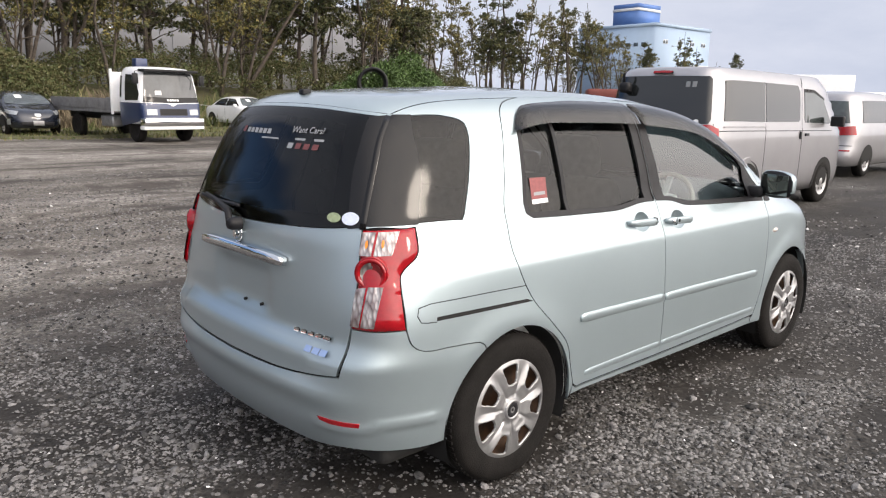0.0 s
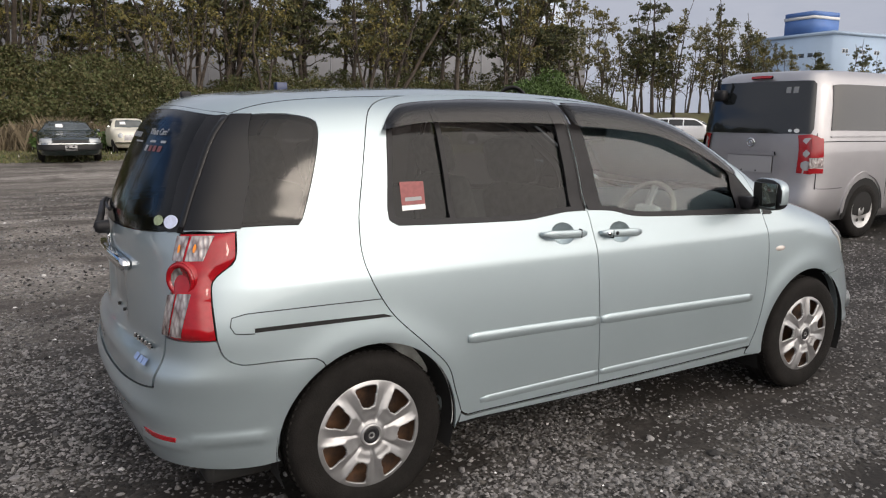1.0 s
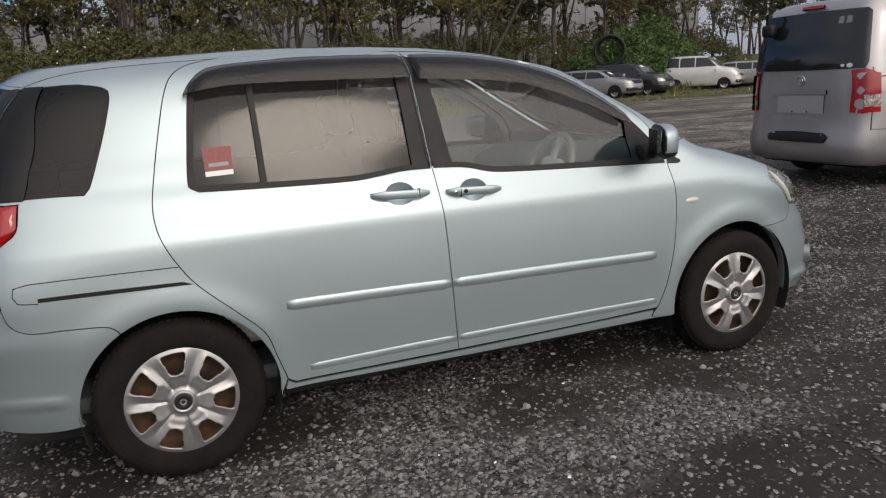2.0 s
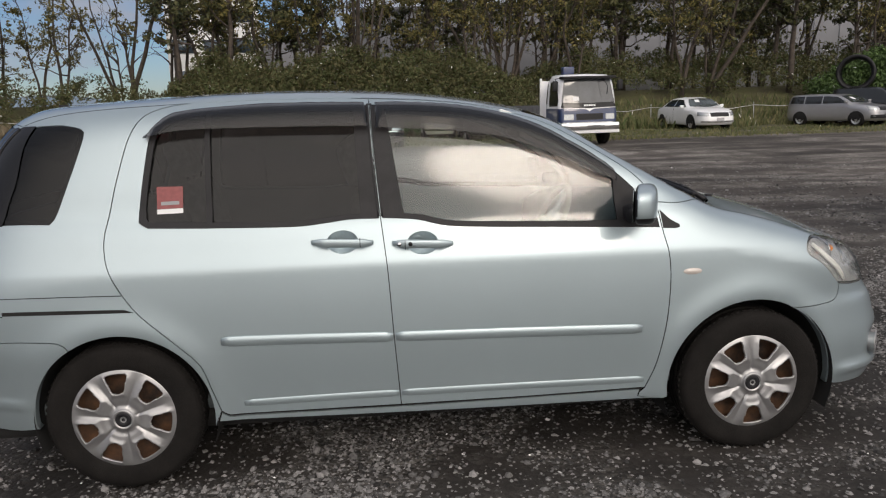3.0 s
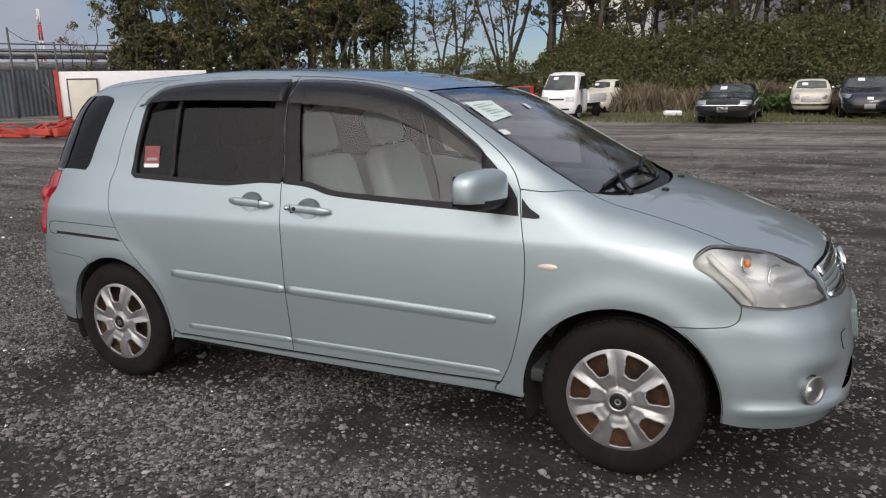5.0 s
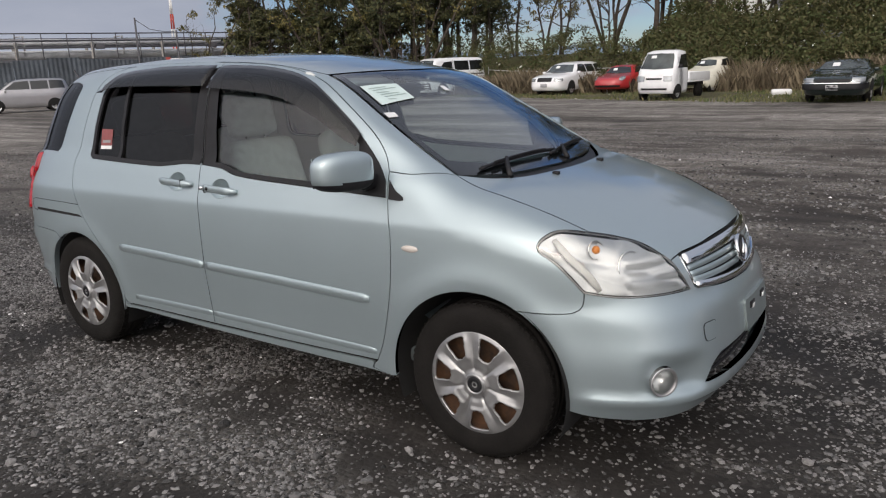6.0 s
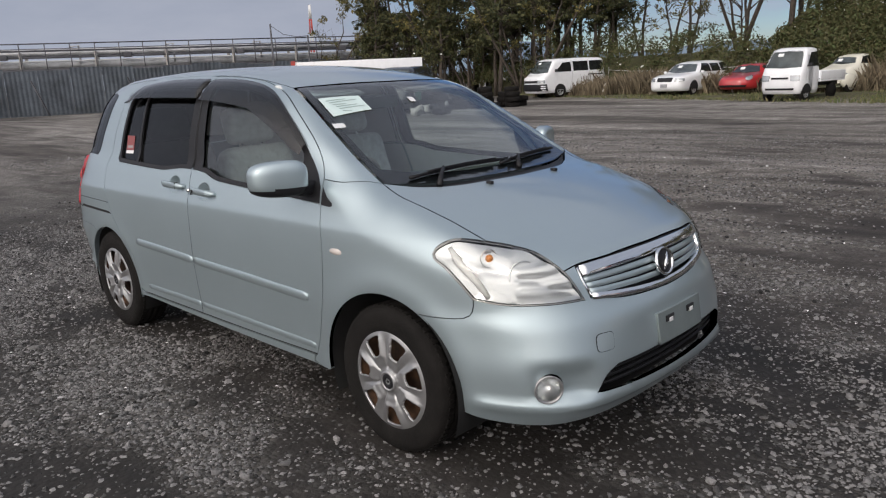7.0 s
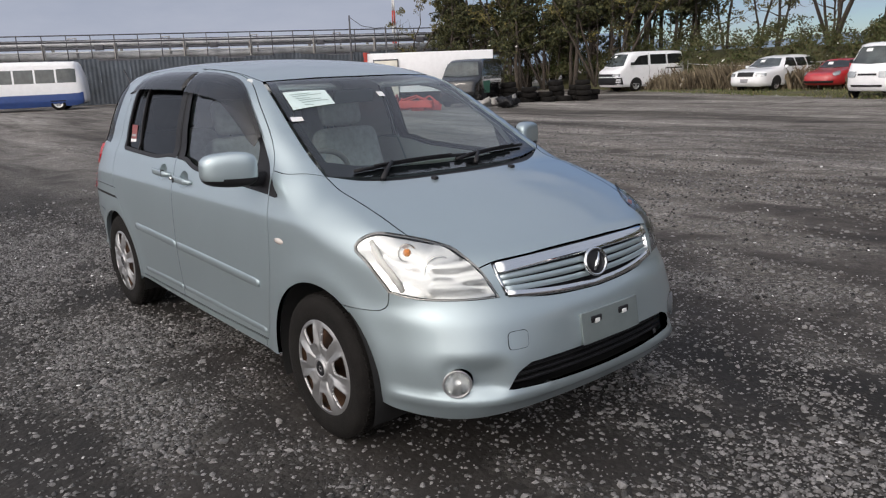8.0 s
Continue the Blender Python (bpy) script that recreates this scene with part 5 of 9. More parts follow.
# wheels
def build_wheel():
    w = thing("wheel", "", "")
    tb = bmesh.new()
    prof = [(0.192, -0.010), (0.200, -0.016), (0.222, -0.020), (0.250, -0.022), (0.272, -0.019), (0.286, -0.010), (0.293, 0.004), (0.297, 0.014)]
    prof += [(0.297, 0.036), (0.291, 0.038), (0.291, 0.044), (0.298, 0.046), (0.298, 0.074), (0.291, 0.076), (0.291, 0.082), (0.298, 0.084)]
    prof += [(0.298, 0.112), (0.291, 0.114), (0.291, 0.120), (0.297, 0.122), (0.297, 0.146), (0.286, 0.165), (0.25, 0.178), (0.205, 0.172)]
    bm_lathe(tb, prof, 96)
    tyre = part("tyre", tb, M_RUBBER, w, "worn black tyre")
    gb = bmesh.new()
    for i in range(72):
        a = 6.28319 * i / 72
        for y0, y1 in ((0.006, 0.034), (0.126, 0.152)):
            bm_box(gb, -0.006, 0.006, y0, y1, 0.286, 0.2995, 0.0, Matrix.Rotation(a, 4, "Y"))
    tagged(part("tread", gb, M_RUBBER, tyre, smooth=False), kind="stuff")
    rb = bmesh.new()
    bm_lathe(rb, [(0.0, 0.045), (0.06, 0.045), (0.09, 0.052), (0.13, 0.046), (0.16, 0.050), (0.182, 0.030), (0.190, 0.0), (0.199, -0.009), (0.203, -0.006)], 60)
    part("steel_rim", rb, M_RUST, w, "rusty steel rim behind the cover")
    # cover: seven broad spokes
    na, nr = 7 * 44, 52
    rr = [0.0 + 0.204 * (i / nr) for i in range(nr + 1)]
    vs, fs = [], []

    def opening(r):
        """Half width of an opening at a radius; negative where there is none."""
        if not 0.103 < r < 0.181:
            return -1.0
        w = 0.0215 + 0.0225 * (r - 0.106) / 0.072
        return w - 0.014 * max(0.0, (0.115 - r) / 0.012) ** 2 - 0.007 * max(0.0, (r - 0.174) / 0.007) ** 2

    def height(r, a):
        u = (a * 7 / 6.2831853) % 1.0          # 0 at the middle of an opening
        arc = min(u, 1 - u) * 2 * math.pi / 7 * r
        spoke = (0.5 - min(u, 1 - u)) * 2 * math.pi / 7 * r    # arc length from the middle of a spoke
        base = -0.010 - 0.016 * math.cos(min(1, r / 0.204) * 1.45)
        # raised collar round each opening, valley between two collars
        dx, dr = max(0.0, arc - (0.021 + 0.0225 * max(0.0, r - 0.106) / 0.072)), max(0.0, 0.106 - r)
        collar = -0.0075 * math.exp(-(math.hypot(dx, dr) / 0.014) ** 2) * min(1, max(0, (0.196 - r) / 0.03))
        valley = 0.0055 * math.exp(-(spoke / (0.006 + 0.030 * max(0.0, r - 0.07))) ** 2) * min(1, max(0, (r - 0.045) / 0.02)) * min(1, max(0, (0.185 - r) / 0.07))
        dish = 0.006 * math.exp(-((r - 0.056) / 0.014) ** 2)
        edge = 0.014 * max(0, (r - 0.196) / 0.008) ** 2
        return base + collar + valley + dish + edge

    for i, r in enumerate(rr):
        for j in range(na):
            a = 6.2831853 * j / na
            vs.append((r * math.cos(a), height(r, a), r * math.sin(a)))
    for i in range(nr):
        for j in range(na):
            r, a = (rr[i] + rr[i + 1]) / 2, 6.2831853 * (j + 0.5) / na
            u = (a * 7 / 6.2831853) % 1.0
            d = min(u, 1 - u) * 2 * math.pi / 7 * r          # arc length from the opening's middle
            if d < opening(r):
                continue
            k = (j + 1) % na
            fs.append((i * na + j, i * na + k, (i + 1) * na + k, (i + 1) * na + j))
    cb = bmesh.new()
    bv = [cb.verts.new(v) for v in vs]
    for f in fs:
        try:
            cb.faces.new([bv[i] for i in f])
        except ValueError:
            pass
    bmesh.ops.remove_doubles(cb, verts=cb.verts, dist=1e-5)
    loose = [v for v in cb.verts if not v.link_faces]
    bmesh.ops.delete(cb, geom=loose, context="VERTS")
    bmesh.ops.recalc_face_normals(cb, faces=cb.faces)
    if sum(f.normal.y for f in cb.faces) > 0:
        bmesh.ops.reverse_faces(cb, faces=cb.faces)
    edge = [e for e in cb.edges if len(e.link_faces) == 1]
    ext = bmesh.ops.extrude_edge_only(cb, edges=edge)
    for g in ext["geom"]:
        if isinstance(g, bmesh.types.BMVert):
            g.co.y += 0.010
    cover = part("wheel_cover", cb, M_CAP, w, "silver seven-spoke plastic wheel cover")
    hb = bmesh.new()
    bm_lathe(hb, [(0.0, -0.027), (0.031, -0.0265), (0.034, -0.031), (0.039, -0.030), (0.043, -0.022), (0.044, -0.012)], 36)
    part("hub_cap", hb, M_CAP, cover)
    eb = bmesh.new()
    bm_lathe(eb, [(0.012, -0.0262), (0.013, -0.0285), (0.029, -0.0285), (0.031, -0.0262)], 28)
    bm_lathe(eb, [(0.0, -0.0285), (0.006, -0.0285), (0.0065, -0.0262)], 20)
    part("hub_emblem", eb, M_BLACK, cover)
    return w


w0 = build_wheel()


def fit_wheel(w, x, side, turn):
    w.parent = car
    w.matrix_basis = pose(x, side * 0.782, 0.293, 0, turn, 0 if side < 0 else 180)


made_wheels = [w0] + [copy_thing(w0, pose(0, 0, 0)) for _ in range(3)]
for w, (x, s, t) in zip(made_wheels, ((0.0, -1, 8), (2.5, -1, -17), (0.0, 1, 30), (2.5, 1, 5))):
    fit_wheel(w, x, s, t)

# wheel wells and underbody
for x, r in ((0.008, 0.345), (2.493, 0.36)):
    for s in (-1, 1):
        bm = bmesh.new()
        bm_lathe(bm, [(r, 0.0), (r, -s * 0.30), (0.05, -s * 0.30)], 40, "y", (0, 0, 0), arc=math.pi * 1.24)
        bm.transform(Matrix.Translation((x, s * 0.790, 0.288)) @ Matrix.Rotation(radians(21.6), 4, "Y"))
        part("wheel_well", bm, M_WELL, car)
bm = bmesh.new()
bm_box(bm, -0.55, 2.10, -0.70, 0.70, 0.19, 0.27, 0.03)
bm_box(bm, 2.85, 3.12, -0.55, 0.55, 0.20, 0.28, 0.03)
bm_box(bm, -0.62, -0.40, -0.60, 0.60, 0.24, 0.32, 0.03)
part("underbody", bm, M_WELL, car)
# door mirrors
for sgn in (-1, 1):
    bm = bmesh.new()
    bmesh.ops.create_uvsphere(bm, u_segments=36, v_segments=24, radius=1.0)
    for v in bm.verts:
        c = v.co
        e = 0.55
        q = Vector([math.copysign(abs(t) ** e, t) for t in c])
        x = q.x * 0.058
        if q.x < 0:
            x *= 0.55
        v.co = Vector((1.995 + x - 0.040 * q.y, sgn * (0.890 + q.y * 0.106), 1.056 + q.z * 0.074 * (1.0 - 0.12 * max(0, q.y))))
    bmesh.ops.recalc_face_normals(bm, faces=bm.faces)
    for f in bm.faces:
        mid = f.calc_center_median()
        f.material_index = 1 if mid.z < 1.018 or mid.x + 0.38 * (abs(mid.y) - 0.89) < 1.976 else 0
    mirror_ob = part("door_mirror", bm, [M_PAINT, M_BLACK], car, "painted door mirror with black base")
    bm = bmesh.new()
    bm_box(bm, 1.958, 1.963, sgn * 0.808 if sgn > 0 else -0.972, 0.972 if sgn > 0 else -0.808, 1.000, 1.110, 0.002)
    for v in bm.verts:
        v.co.x -= 0.38 * (abs(v.co.y) - 0.89)
    part("mirror_glass", bm, M_MIRROR, mirror_ob)
    bm = bmesh.new()
    bm_box(bm, 1.965, 2.05, min(sgn * 0.715, sgn * 0.82), max(sgn * 0.715, sgn * 0.82), 0.975, 1.035, 0.02)
    part("mirror_arm", bm, M_BLACK, mirror_ob)

# ---- cabin ----
cab = []
WXI = Wrap(CAR, "x", 0.45)
panel("headlining", WX, outline(WX, full, inset=0.02), M_TRIM, car, lift=-0.030, depth=0.0, grid=0.08)
both("inner_trim", WX, frame_poly, M_TRIM, CC, holes=[outline(WX, q_hole, inset=-0.02)], lift=-0.030, depth=0.0, grid=0.06)
both("door_lining", WX, outline(WX, [e_rd_top, e_rd_bot, e_b], inset=0.01), M_TRIM, rear_doors, holes=[outline(WX, rw, inset=0.008)], lift=-0.040, depth=0.0, grid=0.06)
both("door_lining", WX, outline(WX, [e_fd_top, e_fd_front, e_fd_bot, e_b], inset=0.01), M_TRIM, front_doors, holes=[outline(WX, fw, inset=0.012)], lift=-0.040, depth=0.0, grid=0.06)
box("cabin_floor", -0.55, 2.2, -0.70, 0.70, 0.27, 0.33, M_DASH, car, 0.02)
bm = bmesh.new()
prof = [(2.46, 0.93), (2.34, 0.975), (2.20, 0.985), (2.05, 0.965), (1.92, 0.935), (1.84, 0.89), (1.83, 0.80), (1.88, 0.66), (2.0, 0.55), (2.2, 0.5)]
rows = []
for k in range(21):
    y = -0.655 + 1.31 * k / 20
    hood_bump = 0.045 * math.exp(-((y + 0.34) / 0.19) ** 4)
    rows.append([bm.verts.new((x - 0.03 * math.cos(y * 2) * (x < 2.0), y, z + hood_bump * (1.82 < x < 2.25) * (z > 0.85) - 0.05 * (abs(y) / 0.655) ** 4 * (x > 2.1))) for x, z in prof])
for a, b in zip(rows, rows[1:]):
    for i in range(len(prof) - 1):
        bm.faces.new((a[i], a[i + 1], b[i + 1], b[i]))
part("dashboard", bm, M_DASH, car, "dark grey dashboard")


def seat(x, y, wide, name="seat"):
    """Front seat: cushion, reclined back, headrest."""
    s = thing(name, "", "")
    s.parent = car
    m = Matrix.Translation((x, y, 0))
    lean = Matrix.Translation((x - 0.20, y, 0.56)) @ Matrix.Rotation(radians(-16), 4, "Y")
    c = bm_box(bmesh.new(), -0.24, 0.28, -wide / 2, wide / 2, 0.40, 0.585, 0.06, m, 4)
    part("cushion", c, M_SEAT, s)
    b = bmesh.new()
    bm_box(b, -0.07, 0.07, -wide / 2 + 0.01, wide / 2 - 0.01, -0.02, 0.56, 0.065, None, 5)
    for v in b.verts:
        k = max(0, v.co.z - 0.25) / 0.31
        v.co.y *= 1 - 0.16 * k * k
    b.transform(lean)
    part("backrest", b, M_SEAT, s)
    h = bmesh.new()
    bm_box(h, -0.055, 0.055, -0.135, 0.135, 0.58, 0.775, 0.05, None, 5)
    h.transform(lean)
    part("headrest", h, M_SEAT, s)
    for dy in (-0.06, 0.06):
        t = bm_tube(bmesh.new(), [(0, dy, 0.54), (0, dy, 0.62)], 0.006, 8)
        t.transform(lean)
        part("headrest_post", t, M_CHROME, s)
    return s


seat(1.30, -0.34, 0.50)
seat(1.30, 0.34, 0.50)
for y in (-0.36, 0.36):
    seat(0.40, y, 0.56, "rear_seat")
wm = Matrix.Translation((1.76, -0.34, 0.905)) @ pose(0, 0, 0, 0, -64, 0)
bm = bmesh.new()
bm_tube(bm, [(0.185 * math.cos(a), 0.185 * math.sin(a), 0) for a in np.linspace(0, 6.2832, 41)[:-1]], 0.014, 8, True)
bm.transform(wm)
wheel_ob = part("steering_wheel", bm, mat("beige_wheel", (0.36, 0.35, 0.31), 0.6), car, "beige steering wheel")
bm = bm_box(bmesh.new(), -0.07, 0.07, -0.075, 0.075, -0.04, 0.01, 0.025, wm, 3)
for a in (0, 180, 270):
    bm_box(bm, 0.05, 0.18, -0.018, 0.018, -0.012, 0.004, 0.006, wm @ Matrix.Rotation(radians(a + 90), 4, "Z"))
part("wheel_boss", bm, M_TRIM, wheel_ob)
bm = bm_tube(bmesh.new(), [(1.78, -0.34, 0.90), (2.0, -0.34, 0.80)], 0.035, 12)
part("steering_column", bm, M_DASH, car)
bm = bm_box(bmesh.new(), -0.014, 0.014, -0.12, 0.12, -0.035, 0.035, 0.014, Matrix.Translation((1.66, -0.03, 1.315)) @ pose(0, 0, 0, 0, 12, 0), 3)
part("cabin_mirror", bm, M_DASH, car)
for y in (-0.34, 0.34):
    bm = bm_box(bmesh.new(), -0.09, 0.09, -0.20, 0.20, -0.008, 0.008, 0.006, Matrix.Translation((1.60, y, 1.385)) @ pose(0, 0, 0, 0, 18, 0))
    part("sun_visor", bm, M_TRIM, car)

# papers and stickers on the glass
def glass_patch(name, corners, material, parent, label, wrap=WX, lift=0.0025):
    poly = outline(wrap, [[a, b] for a, b in zip(corners, corners[1:] + corners[:1])], step=0.03)
    return panel(name, wrap, poly, material, parent, lift=lift, depth=0.0, grid=0.04, label=label)[0]


paper = glass_patch("notice_paper", [T(1.772, -0.491), T(1.804, -0.283), T(1.908, -0.293), T(1.902, -0.511)], M_PAPER, ws, "pale green paper notice behind the windscreen")
for k in range(6):
    xk, wd = 1.800 + 0.016 * k, (0.10, 0.15, 0.08, 0.13, 0.16, 0.07)[k]
    glass_patch("print_bar", [T(xk, -0.470 + 0.006 * k), T(xk + 0.010, -0.470 + wd), T(xk + 0.015, -0.470 + wd), T(xk + 0.006, -0.472 + 0.006 * k)], M_PRINTINK, paper, "").location.z = 0.0015
glass_patch("small_tag", [T(1.940, -0.553), T(1.954, -0.500), T(1.982, -0.508), T(1.972, -0.561)], M_WHITE, ws, "small white tag")
glass_patch("inspection_sticker", [T(1.856, -0.025), T(1.859, 0.010), T(1.894, 0.006), T(1.891, -0.029)], M_WHITE, ws, "small white sticker")
glass_patch("red_sticker", [S(0.177, 1.171), S(0.275, 1.170), S(0.273, 1.090), S(0.177, 1.088)], M_PINK, rear_doors[0], "red square sticker", lift=-0.0095)
glass_patch("sticker_band", [S(0.177, 1.087), S(0.273, 1.089), S(0.273, 1.072), S(0.177, 1.070)], M_WHITE, rear_doors[0], "pale strip below the red sticker", lift=-0.0095)
glass_patch("sticker_print", [S(0.192, 1.114), S(0.260, 1.116), S(0.260, 1.103), S(0.192, 1.101)], M_PRINT, rear_doors[0], "", lift=-0.008)

# ---- ground ----
def ground_material():
    m = bpy.data.materials.new("gravel_ground")
    m.use_nodes = True
    nt = m.node_tree
    b = nt.nodes["Principled BSDF"]
    geo = nt.nodes.new("ShaderNodeNewGeometry")

    def noise_at(scale, detail=8.0, rough=0.6, stretch=None):
        n = nt.nodes.new("ShaderNodeTexNoise")
        n.inputs["Scale"].default_value, n.inputs["Detail"].default_value, n.inputs["Roughness"].default_value = scale, detail, rough
        if stretch:
            mp = nt.nodes.new("ShaderNodeMapping")
            mp.inputs["Scale"].default_value = stretch
            mp.inputs["Rotation"].default_value = (0, 0, radians(-6))
            nt.links.new(geo.outputs["Position"], mp.inputs["Vector"])
            nt.links.new(mp.outputs["Vector"], n.inputs["Vector"])
        else:
            nt.links.new(geo.outputs["Position"], n.inputs["Vector"])
        return n

    def ramp(src, stops):
        r = nt.nodes.new("ShaderNodeValToRGB")
        e = r.color_ramp.elements
        e[0].position, e[0].color = stops[0][0], (*stops[0][1], 1)
        e[1].position, e[1].color = stops[-1][0], (*stops[-1][1], 1)
        for p, c in stops[1:-1]:
            x = e.new(p)
            x.color = (*c, 1)
        nt.links.new(src, r.inputs["Fac"])
        return r

    def mix(a, bb, fac, kind="MIX"):
        x = nt.nodes.new("ShaderNodeMix")
        x.data_type, x.blend_type = "RGBA", kind
        if isinstance(fac, float):
            x.inputs["Factor"].default_value = fac
        else:
            nt.links.new(fac, x.inputs["Factor"])
        nt.links.new(a, x.inputs["A"])
        nt.links.new(bb, x.inputs["B"])
        return x.outputs["Result"]

    vor = nt.nodes.new("ShaderNodeTexVoronoi")
    vor.inputs["Scale"].default_value = 42.0
    nt.links.new(geo.outputs["Position"], vor.inputs["Vector"])
    vor2 = nt.nodes.new("ShaderNodeTexVoronoi")
    vor2.inputs["Scale"].default_value = 95.0
    nt.links.new(geo.outputs["Position"], vor2.inputs["Vector"])
    pebble = ramp(vor.outputs["Color"], [(0.0, (0.040, 0.036, 0.032)), (0.4, (0.105, 0.100, 0.094)), (0.7, (0.19, 0.184, 0.175)), (1.0, (0.34, 0.33, 0.315))])
    fine = ramp(vor2.outputs["Color"], [(0.0, (0.030, 0.026, 0.023)), (1.0, (0.17, 0.163, 0.152))])
    mud = ramp(noise_at(6.0).outputs["Fac"], [(0.3, (0.0150, 0.0118, 0.0100)), (0.7, (0.040, 0.0325, 0.0275))])
    patch2 = ramp(noise_at(2.6, 5.0).outputs["Fac"], [(0.36, (0, 0, 0)), (0.60, (1, 1, 1))])
    stones = mix(fine.outputs["Color"], pebble.outputs["Color"], patch2.outputs["Color"])
    # how much stone covers the mud, with a ragged edge
    cover_at = nt.nodes.new("ShaderNodeAttribute")
    cover_at.attribute_name = "stone_cover"
    rag = nt.nodes.new("ShaderNodeMath")
    rag.operation = "MULTIPLY_ADD"
    rag.inputs[1].default_value = 0.8
    nt.links.new(noise_at(5.0, 8.0, 0.7).outputs["Fac"], rag.inputs[0])
    nt.links.new(cover_at.outputs["Fac"], rag.inputs[2])
    some = ramp(rag.outputs["Value"], [(0.45, (0.16, 0.16, 0.16)), (1.0, (1, 1, 1))])
    col = mix(mud.outputs["Color"], stones, some.outputs["Color"])
    # tone by position: dark by the car, paler out in the yard; streaked by wheel tracks
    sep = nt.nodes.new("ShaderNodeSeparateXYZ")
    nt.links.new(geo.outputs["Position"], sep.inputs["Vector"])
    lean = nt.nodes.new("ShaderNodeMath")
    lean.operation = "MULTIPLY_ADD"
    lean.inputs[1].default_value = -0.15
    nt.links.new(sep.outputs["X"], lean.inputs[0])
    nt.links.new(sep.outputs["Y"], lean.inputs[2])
    # dry only grades position: 0 by the car, 1 across the yard
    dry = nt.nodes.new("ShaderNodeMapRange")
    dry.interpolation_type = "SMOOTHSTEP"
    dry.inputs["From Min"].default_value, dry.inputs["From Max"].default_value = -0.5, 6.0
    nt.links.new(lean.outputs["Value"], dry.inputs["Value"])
    band = ramp(noise_at(0.22, 6.0, 0.6, (0.35, 1.6, 1.0)).outputs["Fac"], [(0.40, (0.42, 0.39, 0.36)), (0.50, (0.95, 0.93, 0.90)), (0.62, (1.45, 1.44, 1.42))])
    streak = ramp(noise_at(0.9, 6.0, 0.6, (0.30, 1.8, 1.0)).outputs["Fac"], [(0.36, (0.45, 0.42, 0.39)), (0.47, (1, 1, 1)), (0.66, (1.35, 1.35, 1.34))])
    col = mix(col, band.outputs["Color"], 1.0, "MULTIPLY")
    col = mix(col, streak.outputs["Color"], 1.0, "MULTIPLY")
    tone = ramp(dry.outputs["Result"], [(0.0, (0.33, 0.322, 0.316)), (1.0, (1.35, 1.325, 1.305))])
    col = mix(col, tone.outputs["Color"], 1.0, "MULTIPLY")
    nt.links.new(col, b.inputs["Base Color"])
    b.inputs["Roughness"].default_value = 0.82
    bp = nt.nodes.new("ShaderNodeBump")
    bp.inputs["Strength"].default_value, bp.inputs["Distance"].default_value = 1.0, 0.018
    inv = nt.nodes.new("ShaderNodeMath")
    inv.operation = "MULTIPLY_ADD"
    inv.inputs[1].default_value = -1.0
    nt.links.new(vor.outputs["Distance"], inv.inputs[0])
    nt.links.new(noise_at(30.0).outputs["Fac"], inv.inputs[2])
    nt.links.new(inv.outputs["Value"], bp.inputs["Height"])
    nt.links.new(some.outputs["Color"], bp.inputs["Strength"])
    nt.links.new(bp.outputs["Normal"], b.inputs["Normal"])
    return m


M_GROUND = ground_material()


def axis_steps(near, far, fine, growth):
    out, s, v = [0.0], fine, 0.0
    while v < far:
        if v > near:
            s *= growth
        v += s
        out.append(v)
    return out


def out(x, y):
    """A place behind the yard's far edge, set back from the car."""
    return 4 + (x - 4) * 1.12, -2.5 + (y + 2.5) * 1.12


def ground_height(x, y):
    v = Vector((x * 0.35, y * 0.7, 0.0))
    far = min(1.0, max(0.0, (math.hypot(x - 1.25, y * 1.5) - 2.2) / 4))
    return (0.05 * noise.noise(v) * far + 0.012 * noise.noise(Vector((x * 2.1, y * 3.0, 5.0)))) * (1 if abs(x) < 60 and abs(y) < 60 else 0) - 0.004


def stone_cover(x, y):
    """How densely loose stone lies on the mud: drifts and bare wheel tracks, thinner ahead of the car."""
    d = 0.5 + 0.9 * noise.noise(Vector((x * 0.55, y * 1.2, 3.0))) + 0.8 * noise.noise(Vector((x * 1.9, y * 2.6, 9.0))) + 0.35 * noise.noise(Vector((x * 5.0, y * 6.5, 4.0)))
    d += min(0.30, max(-0.22, -0.06 * x - 0.06 + 0.03 * y))
    d += 0.55 * math.exp(-((x + 1.7) / 1.0) ** 2 - ((y - 0.2) / 1.6) ** 2)
    return d - 0.30 / (1 + math.exp((y + 1.0) / 0.4)) / (1 + math.exp(-(x + 1.2) / 0.4))


ax = axis_steps(9, 900, 0.13, 1.10)
xs = [1.2 - v for v in ax[:0:-1]] + [1.2 + v for v in ax]
ys = [-v for v in ax[:0:-1]] + ax
gv = [(x, y, ground_height(x, y)) for y in ys for x in xs]
nx = len(xs)
gf = [(j * nx + i, j * nx + i + 1, (j + 1) * nx + i + 1, (j + 1) * nx + i) for j in range(len(ys) - 1) for i in range(nx - 1)]
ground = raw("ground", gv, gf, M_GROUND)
cover = ground.data.attributes.new("stone_cover", "FLOAT", "POINT")
cover.data.foreach_set("value", [min(1.0, max(0.0, stone_cover(x, y))) if math.hypot(x, y) < 40 else 0.6 for x, y, z in gv])
tagged(ground, "grey gravel yard with muddy dark wheel tracks", "ground", kind="structure")


